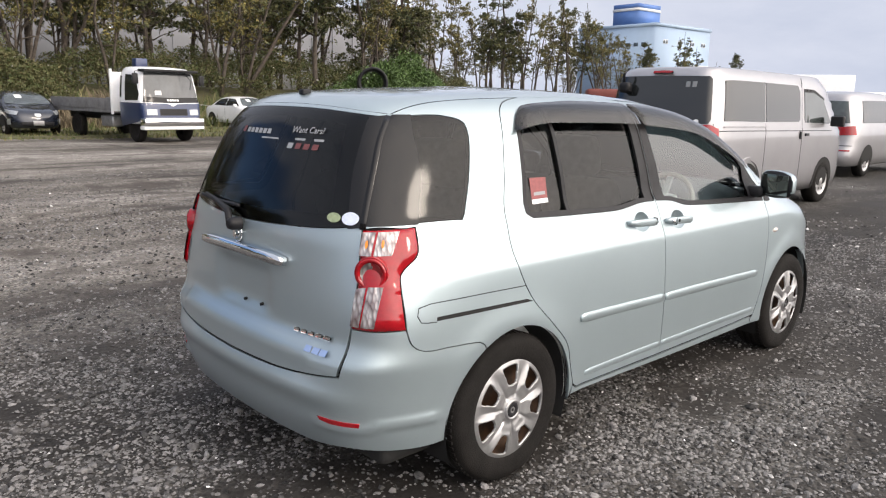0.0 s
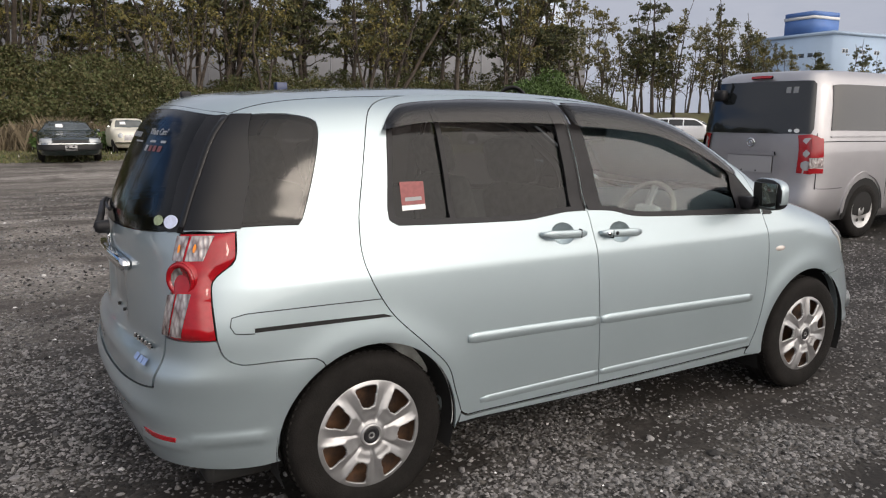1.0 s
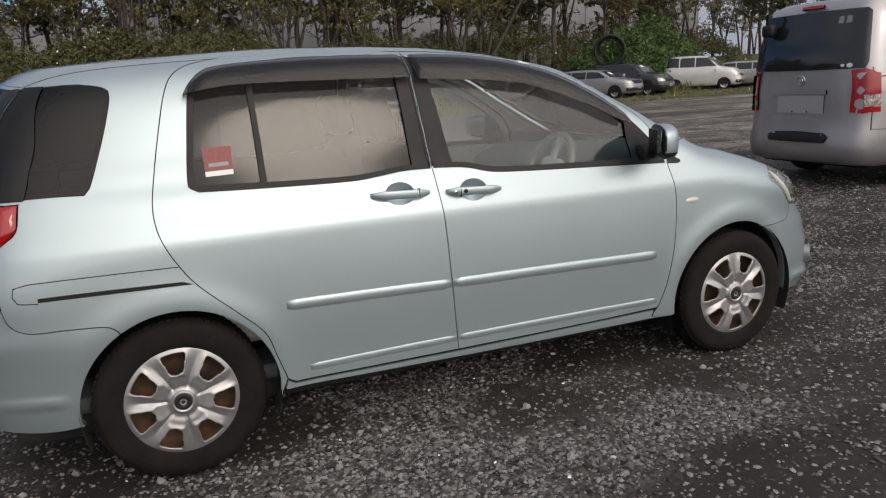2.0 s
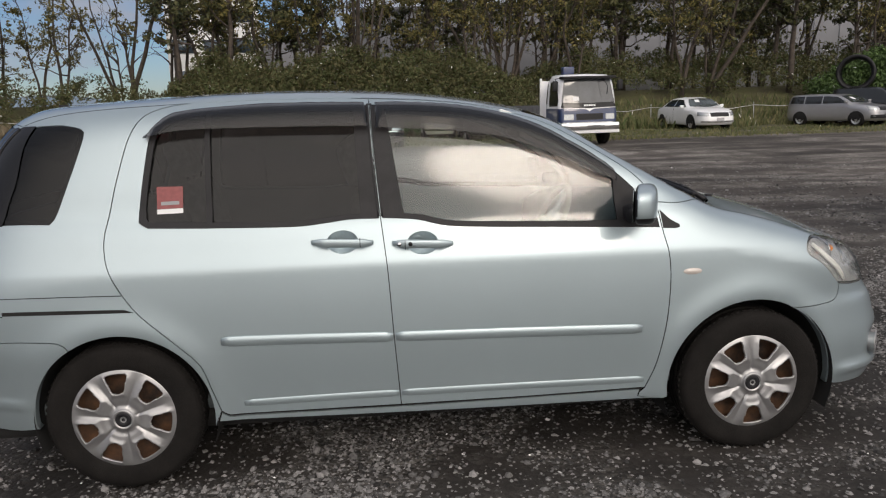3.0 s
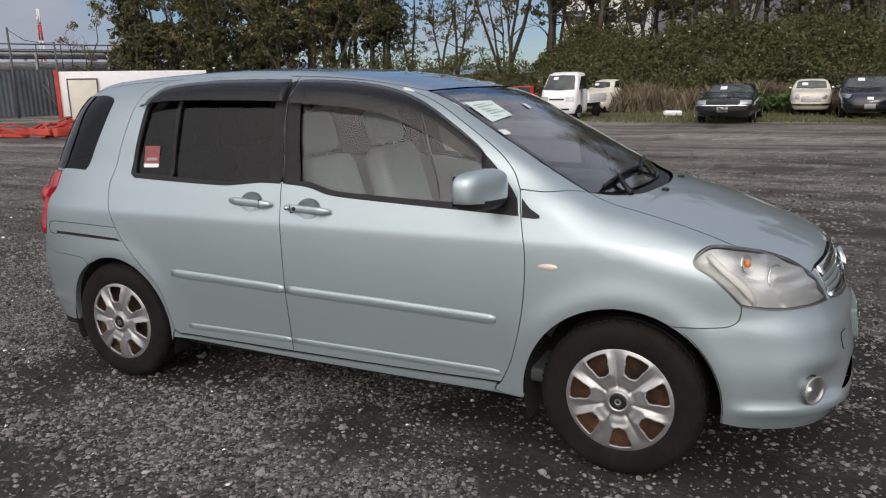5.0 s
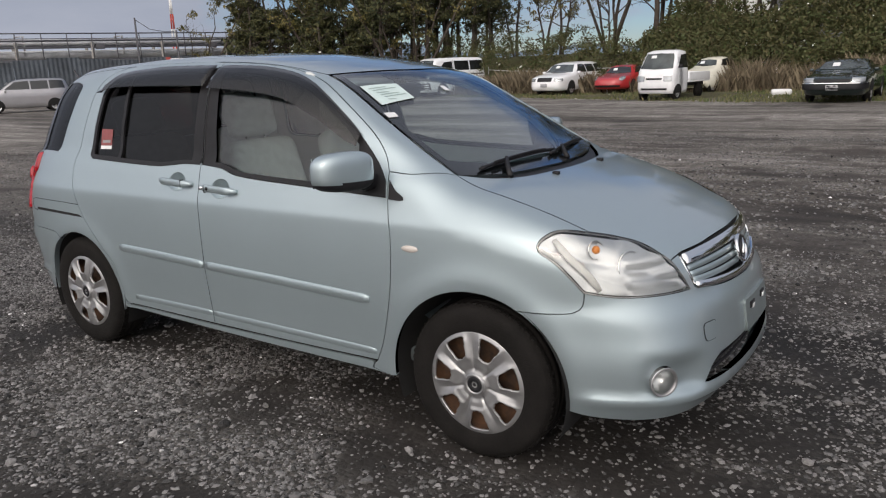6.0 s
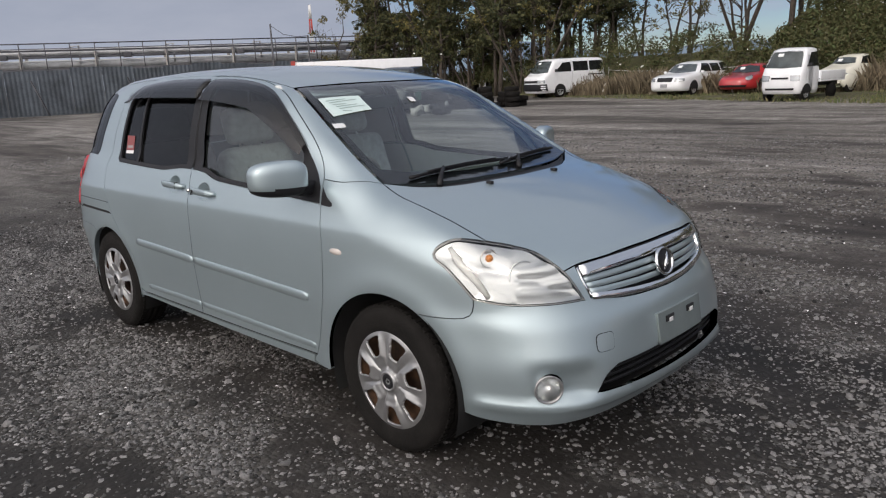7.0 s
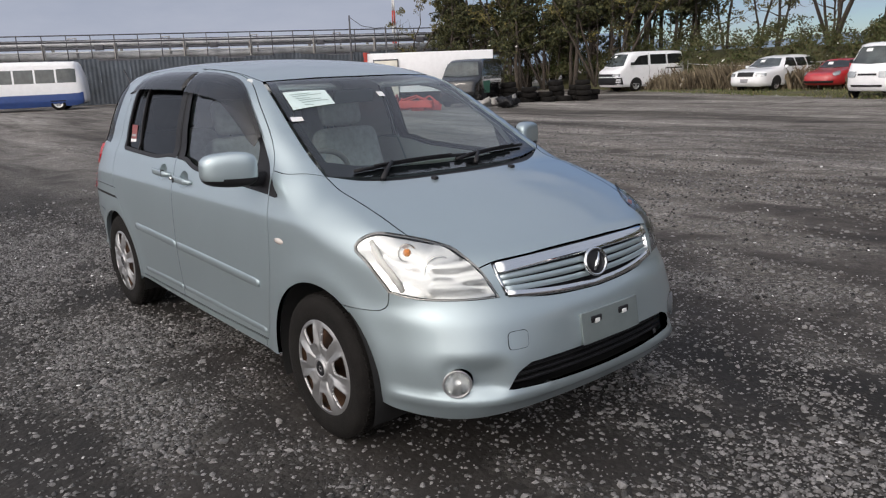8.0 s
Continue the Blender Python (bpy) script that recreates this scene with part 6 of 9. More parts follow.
def raw_np(name, verts, tris, material, parent=None, label="", smooth=False, mats=None):
    """A mesh from arrays of corners and triangles (or quads)."""
    me = bpy.data.meshes.new(name)
    verts, tris = np.asarray(verts, np.float32), np.asarray(tris, np.int32)
    k = tris.shape[1]
    me.vertices.add(len(verts))
    me.vertices.foreach_set("co", verts.ravel())
    me.loops.add(tris.size)
    me.loops.foreach_set("vertex_index", tris.ravel())
    me.polygons.add(len(tris))
    me.polygons.foreach_set("loop_start", np.arange(0, tris.size, k, dtype=np.int32))
    me.polygons.foreach_set("loop_total", np.full(len(tris), k, np.int32))
    for m in (material if isinstance(material, (list, tuple)) else [material]):
        me.materials.append(m)
    if mats is not None:
        me.polygons.foreach_set("material_index", np.asarray(mats, np.int32))
    me.polygons.foreach_set("use_smooth", np.full(len(tris), smooth))
    me.update(calc_edges=True)
    ob = new(name, me)
    ob.parent = parent
    if label:
        ob["label"] = label
    return ob


def island_material(name, colours, rough=0.7, bump=0.0, through_light=0.0, spec=0.4):
    """Each loose piece takes its own tone from the colours given."""
    m = bpy.data.materials.new(name)
    m.use_nodes = True
    nt = m.node_tree
    b = nt.nodes["Principled BSDF"]
    g = nt.nodes.new("ShaderNodeNewGeometry")
    r = nt.nodes.new("ShaderNodeValToRGB")
    e = r.color_ramp.elements
    for i, c in enumerate(colours):
        p = i / (len(colours) - 1)
        x = e[0] if i == 0 else e[1] if i == len(colours) - 1 else e.new(p)
        x.position, x.color = p, (*c, 1)
    nt.links.new(g.outputs["Random Per Island"], r.inputs["Fac"])
    n = nt.nodes.new("ShaderNodeTexNoise")
    n.inputs["Scale"].default_value, n.inputs["Detail"].default_value = 120.0 if bump else 3.0, 5.0
    nt.links.new(g.outputs["Position"], n.inputs["Vector"])
    mx = nt.nodes.new("ShaderNodeMix")
    mx.data_type, mx.blend_type = "RGBA", "OVERLAY"
    mx.inputs["Factor"].default_value = 0.55
    nt.links.new(r.outputs["Color"], mx.inputs["A"])
    nt.links.new(n.outputs["Fac"], mx.inputs["B"])
    nt.links.new(mx.outputs["Result"], b.inputs["Base Color"])
    b.inputs["Roughness"].default_value = rough
    b.inputs["Specular IOR Level"].default_value = spec
    if bump:
        bp = nt.nodes.new("ShaderNodeBump")
        bp.inputs["Strength"].default_value, bp.inputs["Distance"].default_value = bump, 0.004
        nt.links.new(n.outputs["Fac"], bp.inputs["Height"])
        nt.links.new(bp.outputs["Normal"], b.inputs["Normal"])
    if through_light:
        b.inputs["Transmission Weight"].default_value = 0.0
        b.inputs["Subsurface Weight"].default_value = 0.0
    return m


# ---- loose gravel ----
M_STONE = island_material("crushed_stone", [(v, v * 0.975, v * 0.965) for v in (0.013, 0.021, 0.029, 0.037, 0.045, 0.054, 0.064, 0.077, 0.094, 0.118, 0.16, 0.25)], 0.85, 0.5)
ICO = bmesh.new()
bmesh.ops.create_icosphere(ICO, subdivisions=1, radius=1.0)
ICO.verts.ensure_lookup_table()
ICO_V = np.array([tuple(v.co) for v in ICO.verts])
ICO_F = np.array([[v.index for v in f.verts] for f in ICO.faces])
ICO.free()
OCT_V = np.array([(1, 0, 0), (-0.5, 0.87, 0), (-0.5, -0.87, 0), (0.1, 0.1, 0.9), (0.5, 0.87, -0.1), (0.5, -0.87, -0.1), (-1, 0, -0.1)], float)
OCT_F = np.array([(0, 4, 3), (4, 1, 3), (1, 6, 3), (6, 2, 3), (2, 5, 3), (5, 0, 3)])
rng = np.random.default_rng(7)


def gravel(name, n, x0, x1, y0, y1, size, shape, seed, label, thin=0.46):
    """Stones strewn in drifts; size: smallest and largest radius."""
    r = np.random.default_rng(seed)
    px, py = r.uniform(x0, x1, n * 3), r.uniform(y0, y1, n * 3)
    dens = np.array([stone_cover(a, b) for a, b in zip(px, py)])
    edge = np.minimum(np.minimum(px - x0, x1 - px), np.minimum(py - y0, y1 - py))
    dens += np.minimum(0, edge / 1.4 - 1) * 0.9
    keep = np.nonzero(np.maximum((dens - 0.08) / thin, 0.16) > r.uniform(0.0, 1.0, n * 3))[0][:n]
    px, py = px[keep], py[keep]
    n = len(px)
    V, F = shape
    s = size[0] + (size[1] - size[0]) * r.beta(1.3, 3.6, n)
    sc = np.stack([s * r.uniform(0.8, 1.5, n), s * r.uniform(0.7, 1.2, n), s * r.uniform(0.5, 0.95, n)], 1)
    a = r.uniform(0, 6.2832, n)
    jit = r.uniform(0.72, 1.25, (n, len(V), 1))
    v = V[None] * jit * sc[:, None]
    t = r.uniform(-0.5, 0.5, n)
    c, q = np.cos(t)[:, None], np.sin(t)[:, None]
    y2, z2 = v[:, :, 1] * c - v[:, :, 2] * q, v[:, :, 1] * q + v[:, :, 2] * c
    ca, sa = np.cos(a)[:, None], np.sin(a)[:, None]
    gz = np.array([ground_height(p, k) for p, k in zip(px, py)])
    w = np.stack([v[:, :, 0] * ca - y2 * sa + px[:, None], v[:, :, 0] * sa + y2 * ca + py[:, None], z2 + (gz + sc[:, 2] * 0.30)[:, None]], 2)
    f = (F[None] + (np.arange(n) * len(V))[:, None, None]).reshape(-1, 3)
    ob = raw_np(name, w.reshape(-1, 3), f, M_STONE)
    return tagged(ob, label, "gravel", kind="stuff")


gravel("gravel", 175000, -4.2, 7.4, -3.4, 3.0, (0.003, 0.0165), (OCT_V, OCT_F), 3, "loose light grey crushed stone strewn over mud", 0.75)
gravel("coarse_gravel", 9000, -6.0, 9.5, -4.6, 8.0, (0.009, 0.029), (ICO_V, ICO_F), 4, "larger pale stones lying among the gravel", 0.62)
gravel("far_gravel", 45000, -14.0, 16.0, 1.6, 13.0, (0.007, 0.024), (OCT_V, OCT_F), 5, "scattered grey stones across the open yard", 0.55)

# ---- other vehicles: skins of the same kind, coarser ----
M_VGLASS = mat("dark_window", (0.015, 0.017, 0.018), 0.06, coat=0.5)
M_VGLASS2 = mat("clear_car_window", (0.05, 0.06, 0.06), 0.06, coat=0.6, vary=0.5, scale=2.0)
M_SILVER = mat("silver_paint", (0.40, 0.395, 0.41), 0.36, 0.7, 0.9, 0.04, 3)
M_WPAINT = mat("white_paint", (0.80, 0.81, 0.83), 0.35, 0.0, 0.7, 0.05, 4)
M_CREAM = mat("cream_paint", (0.68, 0.66, 0.57), 0.4, 0.0, 0.5, 0.06, 4)
M_NAVY = mat("dark_navy_paint", (0.014, 0.018, 0.03), 0.22, 0.2, 1.0, 0.15, 3)
M_GREENBLACK = mat("dark_green_paint", (0.012, 0.024, 0.024), 0.25, 0.2, 1.0, 0.15, 3)
M_CARRED = mat("red_paint", (0.42, 0.02, 0.025), 0.3, 0.0, 1.0, 0.08, 3)
M_BLUEBAND = mat("blue_paint", (0.03, 0.07, 0.24), 0.35, 0.0, 0.8, 0.1, 4)
M_BLACKCAR = mat("black_paint", (0.012, 0.013, 0.014), 0.25, 0.1, 1.0, 0.2, 3)
M_VLENS = mat("headlamp_glass", (0.40, 0.42, 0.43), 0.12, 0.5, coat=1.0, vary=0.2, scale=20)
M_STEEL = mat("dull_steel", (0.33, 0.33, 0.34), 0.45, 0.7, vary=0.2, scale=8)
M_RIM = mat("wheel_silver", (0.50, 0.50, 0.50), 0.35, 0.7, vary=0.15, scale=12)
M_BEDGREY = mat("grey_bed", (0.16, 0.16, 0.165), 0.7, 0.1, vary=0.3, scale=4)


class Vehicle:
    def __init__(self, name, label, at, length, top, half, front, rear, paint, category="car", power=6.0, bow=0.10, rounding=0.10, crown=0.05, floor=0.24, axis=0.55, sweep=0.08, group="", rear_power=None):
        self.root = thing(name, label, category, group, at=at)
        self.form = Form(length / 2, front, rear, half, top, [(0, power), (2, power)], [(0, rear_power or power), (2, rear_power or power)], [(0, bow), (2, bow)], [(0, bow * 0.7), (2, bow * 0.7)], [(0, crown), (length, crown)], [(0, 0), (length * 0.6, 0), (length * 0.8, sweep), (length, sweep)], [(0, rounding), (length, rounding)])
        self.length = length
        self.wx = Wrap(self.form, "x", axis)
        self.peak = max(top, key=lambda t: t[1])[0]
        self.wf = Wrap(self.form, "f", self.peak)
        self.wr = Wrap(self.form, "r", self.peak)
        self.body = hull("body", self.form, 0.9, length - 0.9, axis, paint, self.root, floor=floor)

    def _put(self, name, wrap, places, material, lift, parent, step, label=""):
        poly = outline(wrap, [[a, b] for a, b in zip(places, places[1:] + places[:1])], step=step)
        made = panel(name, wrap, poly, material, parent or self.root, lift=lift, depth=lift + 0.004, grid=step * 2, label=label)
        for ob in made:
            ob.parent = parent or self.root
        return made[0]

    def side(self, name, xz, material, lift=0.006, both_sides=True, parent=None, step=0.045):
        return [self._put(name, self.wx, [self.form.side(x, z, s) for x, z in xz], material, lift, parent, step) for s in ((-1, 1) if both_sides else (-1,))]

    def front(self, name, yz, material, lift=0.006, twin=False, parent=None, step=0.03):
        lift = lift + 0.008
        out = [self._put(name, self.wf, [self.form.ahead(y, z, self.peak) for y, z in yz], material, lift, parent, step)]
        if twin:
            out.append(self._put(name, self.wf, [self.form.ahead(-y, z, self.peak) for y, z in yz], material, lift, parent, step))
        return out

    def back(self, name, yz, material, lift=0.006, twin=False, parent=None, step=0.03):
        lift = lift + 0.006
        out = [self._put(name, self.wr, [self.form.behind(y, z, self.peak) for y, z in yz], material, lift, parent, step)]
        if twin:
            out.append(self._put(name, self.wr, [self.form.behind(-y, z, self.peak) for y, z in yz], material, lift, parent, step))
        return out

    def wheels(self, xs, r, half, width=0.19, rim=None):
        for x in xs:
            n = 12
            pts = [(x + r * 1.16 * math.cos(radians(-14 + 208 * i / n)), r + r * 1.16 * math.sin(radians(-14 + 208 * i / n))) for i in range(n + 1)]
            self.side("wheel_arch", [(a, max(b, 0.25)) for a, b in pts], M_WELL, 0.004)
            for s in (-1, 1):
                w = new("wheel")
                w.parent = self.root
                half = max(half, abs(self.form.side(x, r)[1]) + 0.004)
                w.matrix_basis = pose(x, s * half, r, 0, 0, 0 if s < 0 else 180)
                bm = bm_lathe(bmesh.new(), [(r * 0.62, 0.0), (r * 0.70, -0.012), (r * 0.92, -0.010), (r, 0.02), (r, width - 0.02), (r * 0.9, width), (r * 0.5, width)], 32)
                part("tyre", bm, M_RUBBER, w)
                bm = bm_lathe(bmesh.new(), [(0.0, 0.004), (r * 0.16, 0.0), (r * 0.2, 0.020), (r * 0.5, 0.012), (r * 0.56, 0.004), (r * 0.63, -0.004)], 28)
                rim_ob = part("rim", bm, rim or M_RIM, w)
                hb = bmesh.new()
                for i in range(6):
                    a = 6.2832 * i / 6
                    bm_lathe(hb, [(0.0, 0.002), (r * 0.07, 0.003)], 8, "y", (r * 0.40 * math.cos(a), 0.0, r * 0.40 * math.sin(a)))
                part("rim_openings", hb, M_WELL, rim_ob)

    def mirror(self, x, y, z, material=M_BLACK, s=0.09):
        for sg in (-1, 1):
            bm = bmesh.new()
            bm_box(bm, x - 0.04, x + 0.05, sg * y - s, sg * y + s, z - s * 0.8, z + s * 0.8, 0.03, None, 3)
            part("mirror", bm, material, self.root)


def mirrored(yz):
    return yz + [(-y, z) for y, z in yz[::-1]]


def place(x, y, yaw, length):
    """Stands a vehicle with its middle at x, y, its nose turned to yaw."""
    return Matrix.Translation((x, y, 0)) @ Matrix.Rotation(radians(yaw), 4, "Z") @ Matrix.Translation((-length / 2, 0, 0))


# silver van standing ahead of the car
van = Vehicle("passenger_van", "silver box-shaped van with dark rear windows parked on gravel", Matrix.Translation((6.73, 2.80, 0)), 4.70,
              [(0, 1.93), (0.12, 1.955), (1.0, 1.985), (3.3, 1.975), (3.65, 1.93), (3.95, 1.70), (4.30, 1.32), (4.45, 1.22), (4.72, 1.05), (4.9, 0.9)],
              [(0.2, 0.79), (0.35, 0.835), (0.9, 0.845), (1.12, 0.842), (1.22, 0.828), (1.6, 0.785), (1.9, 0.742), (2.05, 0.70)],
              [(0.2, 4.62), (0.5, 4.70), (0.8, 4.69), (1.2, 4.6), (2.0, 4.4)], [(0.2, 0.10), (0.32, 0.0), (0.50, -0.005), (0.56, 0.03), (1.15, 0.05), (1.25, 0.055), (1.9, 0.17), (2.1, 0.2)],
              M_SILVER, "van", power=9.0, bow=0.05, rounding=0.12, crown=0.03, axis=1.0, rear_power=12.0)
vb = van.back("rear_window", mirrored([(0.0, 1.845), (0.45, 1.84), (0.645, 1.835), (0.675, 1.80), (0.735, 1.30), (0.72, 1.245), (0.3, 1.24)]), M_VGLASS, 0.006)[0]
van.back("tail_light", [(0.735, 1.20), (0.795, 1.19), (0.81, 0.98), (0.74, 0.98)], M_RED, 0.012, True)
van.side("tail_light", [(0.07, 1.225), (0.21, 1.19), (0.17, 0.81), (0.06, 0.80)], M_RED, 0.010)
van.back("clear_lamp", [(0.735, 0.975), (0.81, 0.975), (0.812, 0.86), (0.735, 0.86)], M_CLEAR, 0.011, True)
van.back("tail_light", [(0.735, 0.855), (0.812, 0.855), (0.812, 0.80), (0.735, 0.80)], M_RED, 0.012, True)
gar = van.back("plate_garnish", mirrored([(0.0, 1.03), (0.33, 1.03), (0.34, 0.985), (0.0, 0.985)]), M_SILVER, 0.012)[0]
van.back("plate_recess", mirrored([(0.0, 0.975), (0.31, 0.975), (0.31, 0.78), (0.0, 0.78)]), mat("silver_recess", (0.46, 0.46, 0.47), 0.35, 0.5), 0.004)
for y in (-0.10, 0.10):
    x_ = van.form.behind(y, 0.80, van.peak)[0]
    box("screw_hole", x_ - 0.014, x_ - 0.004, y - 0.009, y + 0.009, 0.79, 0.808, M_WELL, van.root, 0.003)
bm = bmesh.new()
bm_lathe(bm, [(0.040, -0.012), (0.052, -0.016), (0.056, -0.010)], 24, "x", tuple(van.form.behind(0.0, 1.13)))
bm_lathe(bm, [(0.012, -0.012), (0.020, -0.016), (0.024, -0.010)], 16, "x", tuple(van.form.behind(0.0, 1.13)))
part("emblem", bm, M_CHROME, van.root, "chrome oval emblem")
van.back("step_pad", mirrored([(0.0, 0.585), (0.34, 0.575), (0.40, 0.535), (0.37, 0.475), (0.0, 0.470)]), M_BLACK, 0.010)
van.back("high_stop_lamp", mirrored([(0.0, 1.905), (0.14, 1.90), (0.14, 1.875), (0.0, 1.878)]), M_RED, 0.015)
for y, w in ((-0.58, 0.030), (-0.50, 0.022)):
    poly = ring_poly(van.wr, van.form.behind(y, 1.275, van.peak), w, w * 0.75)
    panel("sticker", van.wr, poly, M_WHITE, vb, lift=0.016, depth=0.0, grid=0.03)
for i in range(3):
    van.back("chalk_mark", [(-0.36 - 0.09 * i, 1.77), (-0.42 - 0.09 * i, 1.77), (-0.42 - 0.09 * i, 1.70), (-0.36 - 0.09 * i, 1.70)], mat("chalk", (0.25, 0.26, 0.27), 0.9), 0.0075, parent=vb) if i < 2 else None
bm = bm_box(bmesh.new(), -0.02, 0.10, 0.40, 0.56, 1.62, 1.76, 0.05, None, 3)
part("rear_view_mirror", bm, M_BLACK, van.root)
bm = bm_tube(bmesh.new(), [(0.12, 0.50, 1.94), (0.02, 0.50, 1.86), (0.03, 0.50, 1.72)], 0.018, 8)
part("mirror_stay", bm, M_BLACK, van.root)
van.side("window", [(0.36, 1.28), (0.42, 1.79), (1.50, 1.80), (1.50, 1.27)], M_VGLASS)
van.side("window", [(1.54, 1.27), (1.54, 1.80), (2.60, 1.79), (2.68, 1.70), (2.68, 1.30), (2.62, 1.27)], M_VGLASS)
van.side("front_window", [(2.86, 1.26), (2.84, 1.74), (3.20, 1.73), (3.55, 1.62), (3.86, 1.27), (3.80, 1.24)], M_VGLASS2)
van.side("window_sash", [(2.84, 1.75), (3.20, 1.745), (3.57, 1.63), (3.60, 1.60), (3.20, 1.70), (2.84, 1.70)], M_BLACK, 0.010)
van.front("windscreen", mirrored([(0.0, 1.84), (0.55, 1.82), (0.66, 1.72), (0.76, 1.32), (0.0, 1.28)]), M_VGLASS2)
for xz in ([(0.18, 1.155), (3.9, 1.135), (3.9, 1.125), (0.18, 1.145)], [(1.52, 1.24), (1.528, 1.24), (1.528, 0.40), (1.52, 0.40)], [(2.75, 1.9), (2.758, 1.9), (2.758, 0.35), (2.75, 0.35)], [(0.165, 1.25), (0.173, 1.25), (0.173, 0.62), (0.165, 0.62)], [(0.16, 0.635), (0.62, 0.63), (0.62, 0.624), (0.16, 0.629)]):
    van.side("body_joint", xz, M_WELL, 0.002)
van.side("slide_rail", [(0.35, 1.215), (1.55, 1.215), (1.55, 1.20), (0.35, 1.20)], M_STEEL, 0.012)
van.side("door_handle", [(2.66, 1.13), (2.70, 1.13), (2.70, 1.02), (2.66, 1.02)], M_BLACK, 0.02)
van.side("door_handle", [(2.86, 1.10), (2.98, 1.10), (2.98, 1.06), (2.86, 1.06)], M_BLACK, 0.02)
van.side("arch_lip", [(0.62, 0.30)] + [(1.07 + 0.45 * math.cos(radians(a)), 0.34 + 0.47 * math.sin(radians(a))) for a in range(180, -1, -20)] + [(1.07 + 0.40 * math.cos(radians(a)), 0.34 + 0.42 * math.sin(radians(a))) for a in range(0, 181, 20)], M_SILVER, 0.014)
van.wheels((1.07, 3.72), 0.335, 0.80, 0.20)
van.mirror(3.72, 0.98, 1.28, M_BLACK, 0.10)
box("underbody", 0.25, 4.3, -0.70, 0.70, 0.20, 0.36, M_WELL, van.root, 0.03)

# silver people carrier beyond the van
mpv = Vehicle("people_carrier", "silver people carrier with wide red tail lights", Matrix.Translation((15.3, 4.05, 0)), 4.75,
              [(0, 1.70), (0.3, 1.80), (1.4, 1.88), (2.8, 1.86), (3.3, 1.70), (4.0, 1.15), (4.5, 0.98), (4.8, 0.8)],
              [(0.2, 0.82), (0.4, 0.88), (0.9, 0.90), (1.15, 0.87), (1.8, 0.70)], [(0.2, 4.65), (0.5, 4.74), (0.8, 4.7), (1.8, 4.2)], [(0.2, 0.08), (0.45, 0.0), (0.7, 0.06), (1.1, 0.08), (1.75, 0.32), (1.9, 0.35)],
              M_SILVER, "car", power=7.0, rounding=0.14, axis=0.9, rear_power=10)
mpv.back("rear_window", mirrored([(0.0, 1.66), (0.58, 1.64), (0.72, 1.18), (0.0, 1.16)]), M_VGLASS2)
mpv.back("tail_light", [(0.34, 1.08), (0.80, 1.12), (0.84, 0.93), (0.34, 0.90)], M_RED, 0.012, True)
mpv.back("plate_garnish", mirrored([(0.0, 1.05), (0.30, 1.05), (0.30, 0.98), (0.0, 0.98)]), M_CHROME, 0.02)
mpv.back("bumper_joint", mirrored([(0.0, 0.70), (0.80, 0.70), (0.80, 0.685), (0.0, 0.685)]), M_WELL, 0.004)
mpv.back("reflector", [(0.55, 0.60), (0.78, 0.60), (0.78, 0.57), (0.55, 0.57)], M_RED, 0.01, True)
mpv.side("window", [(0.55, 1.18), (0.72, 1.66), (2.85, 1.68), (3.65, 1.18)], M_VGLASS)
mpv.wheels((0.95, 3.80), 0.33, 0.86)


# the row of cars along the grass
def front_set(v, glass_yz, lamp_yz, grille_yz, lamp=M_VLENS, grille_m=M_BLACK, bumper=None, plate=None, glass_m=M_VGLASS2):
    g = v.front("windscreen", mirrored(glass_yz), glass_m)[0]
    z = glass_yz[0][1] - 0.07
    v.front("price_card", [(-0.32, z), (-0.12, z), (-0.12, z - 0.10), (-0.32, z - 0.10)], M_WHITE, 0.010, parent=g)
    v.front("headlight", lamp_yz, lamp, 0.012, True)
    if grille_yz:
        v.front("grille", mirrored(grille_yz), grille_m, 0.010)
    if bumper:
        v.front("bumper_band", mirrored(bumper[0]), bumper[1], bumper[2])
    if plate:
        v.front("plate_holder", mirrored([(0.0, plate), (0.16, plate), (0.16, plate - 0.14), (0.0, plate - 0.14)]), M_STEEL, 0.03)


coupe = Vehicle("grand_tourer", "dark green two-door coupe with black bumper", place(0.95, 24.2, -92, 4.85), 4.85,
                [(0, 0.86), (0.6, 0.93), (1.1, 1.02), (1.7, 1.24), (2.2, 1.27), (2.6, 1.20), (3.2, 0.93), (4.0, 0.86), (4.7, 0.76), (4.9, 0.7)],
                [(0.2, 0.82), (0.35, 0.88), (0.7, 0.89), (0.90, 0.86), (1.0, 0.72), (1.3, 0.56)], [(0.2, 4.68), (0.45, 4.84), (0.7, 4.80), (1.3, 4.4)], [(0.2, 0.15), (0.45, 0.0), (0.8, 0.05), (1.3, 0.5)], M_GREENBLACK, power=7.0, rounding=0.08, axis=0.5)
front_set(coupe, [(0.0, 1.215), (0.48, 1.19), (0.66, 0.97), (0.0, 0.95)], [(0.50, 0.735), (0.80, 0.735), (0.80, 0.62), (0.50, 0.61)], [(0.0, 0.70), (0.46, 0.70), (0.46, 0.60), (0.0, 0.60)], bumper=([(0.0, 0.57), (0.86, 0.57), (0.86, 0.42), (0.0, 0.42)], M_BLACK, 0.03), plate=0.54)
coupe.front("chrome_strip", mirrored([(0.0, 0.595), (0.85, 0.595), (0.85, 0.575), (0.0, 0.575)]), M_CHROME, 0.04)
coupe.side("window", [(1.5, 0.96), (1.85, 1.20), (2.3, 1.21), (2.95, 0.96)], M_VGLASS)
coupe.wheels((0.95, 3.55), 0.32, 0.86)
coupe.mirror(2.95, 0.90, 0.95, M_GREENBLACK, 0.06)

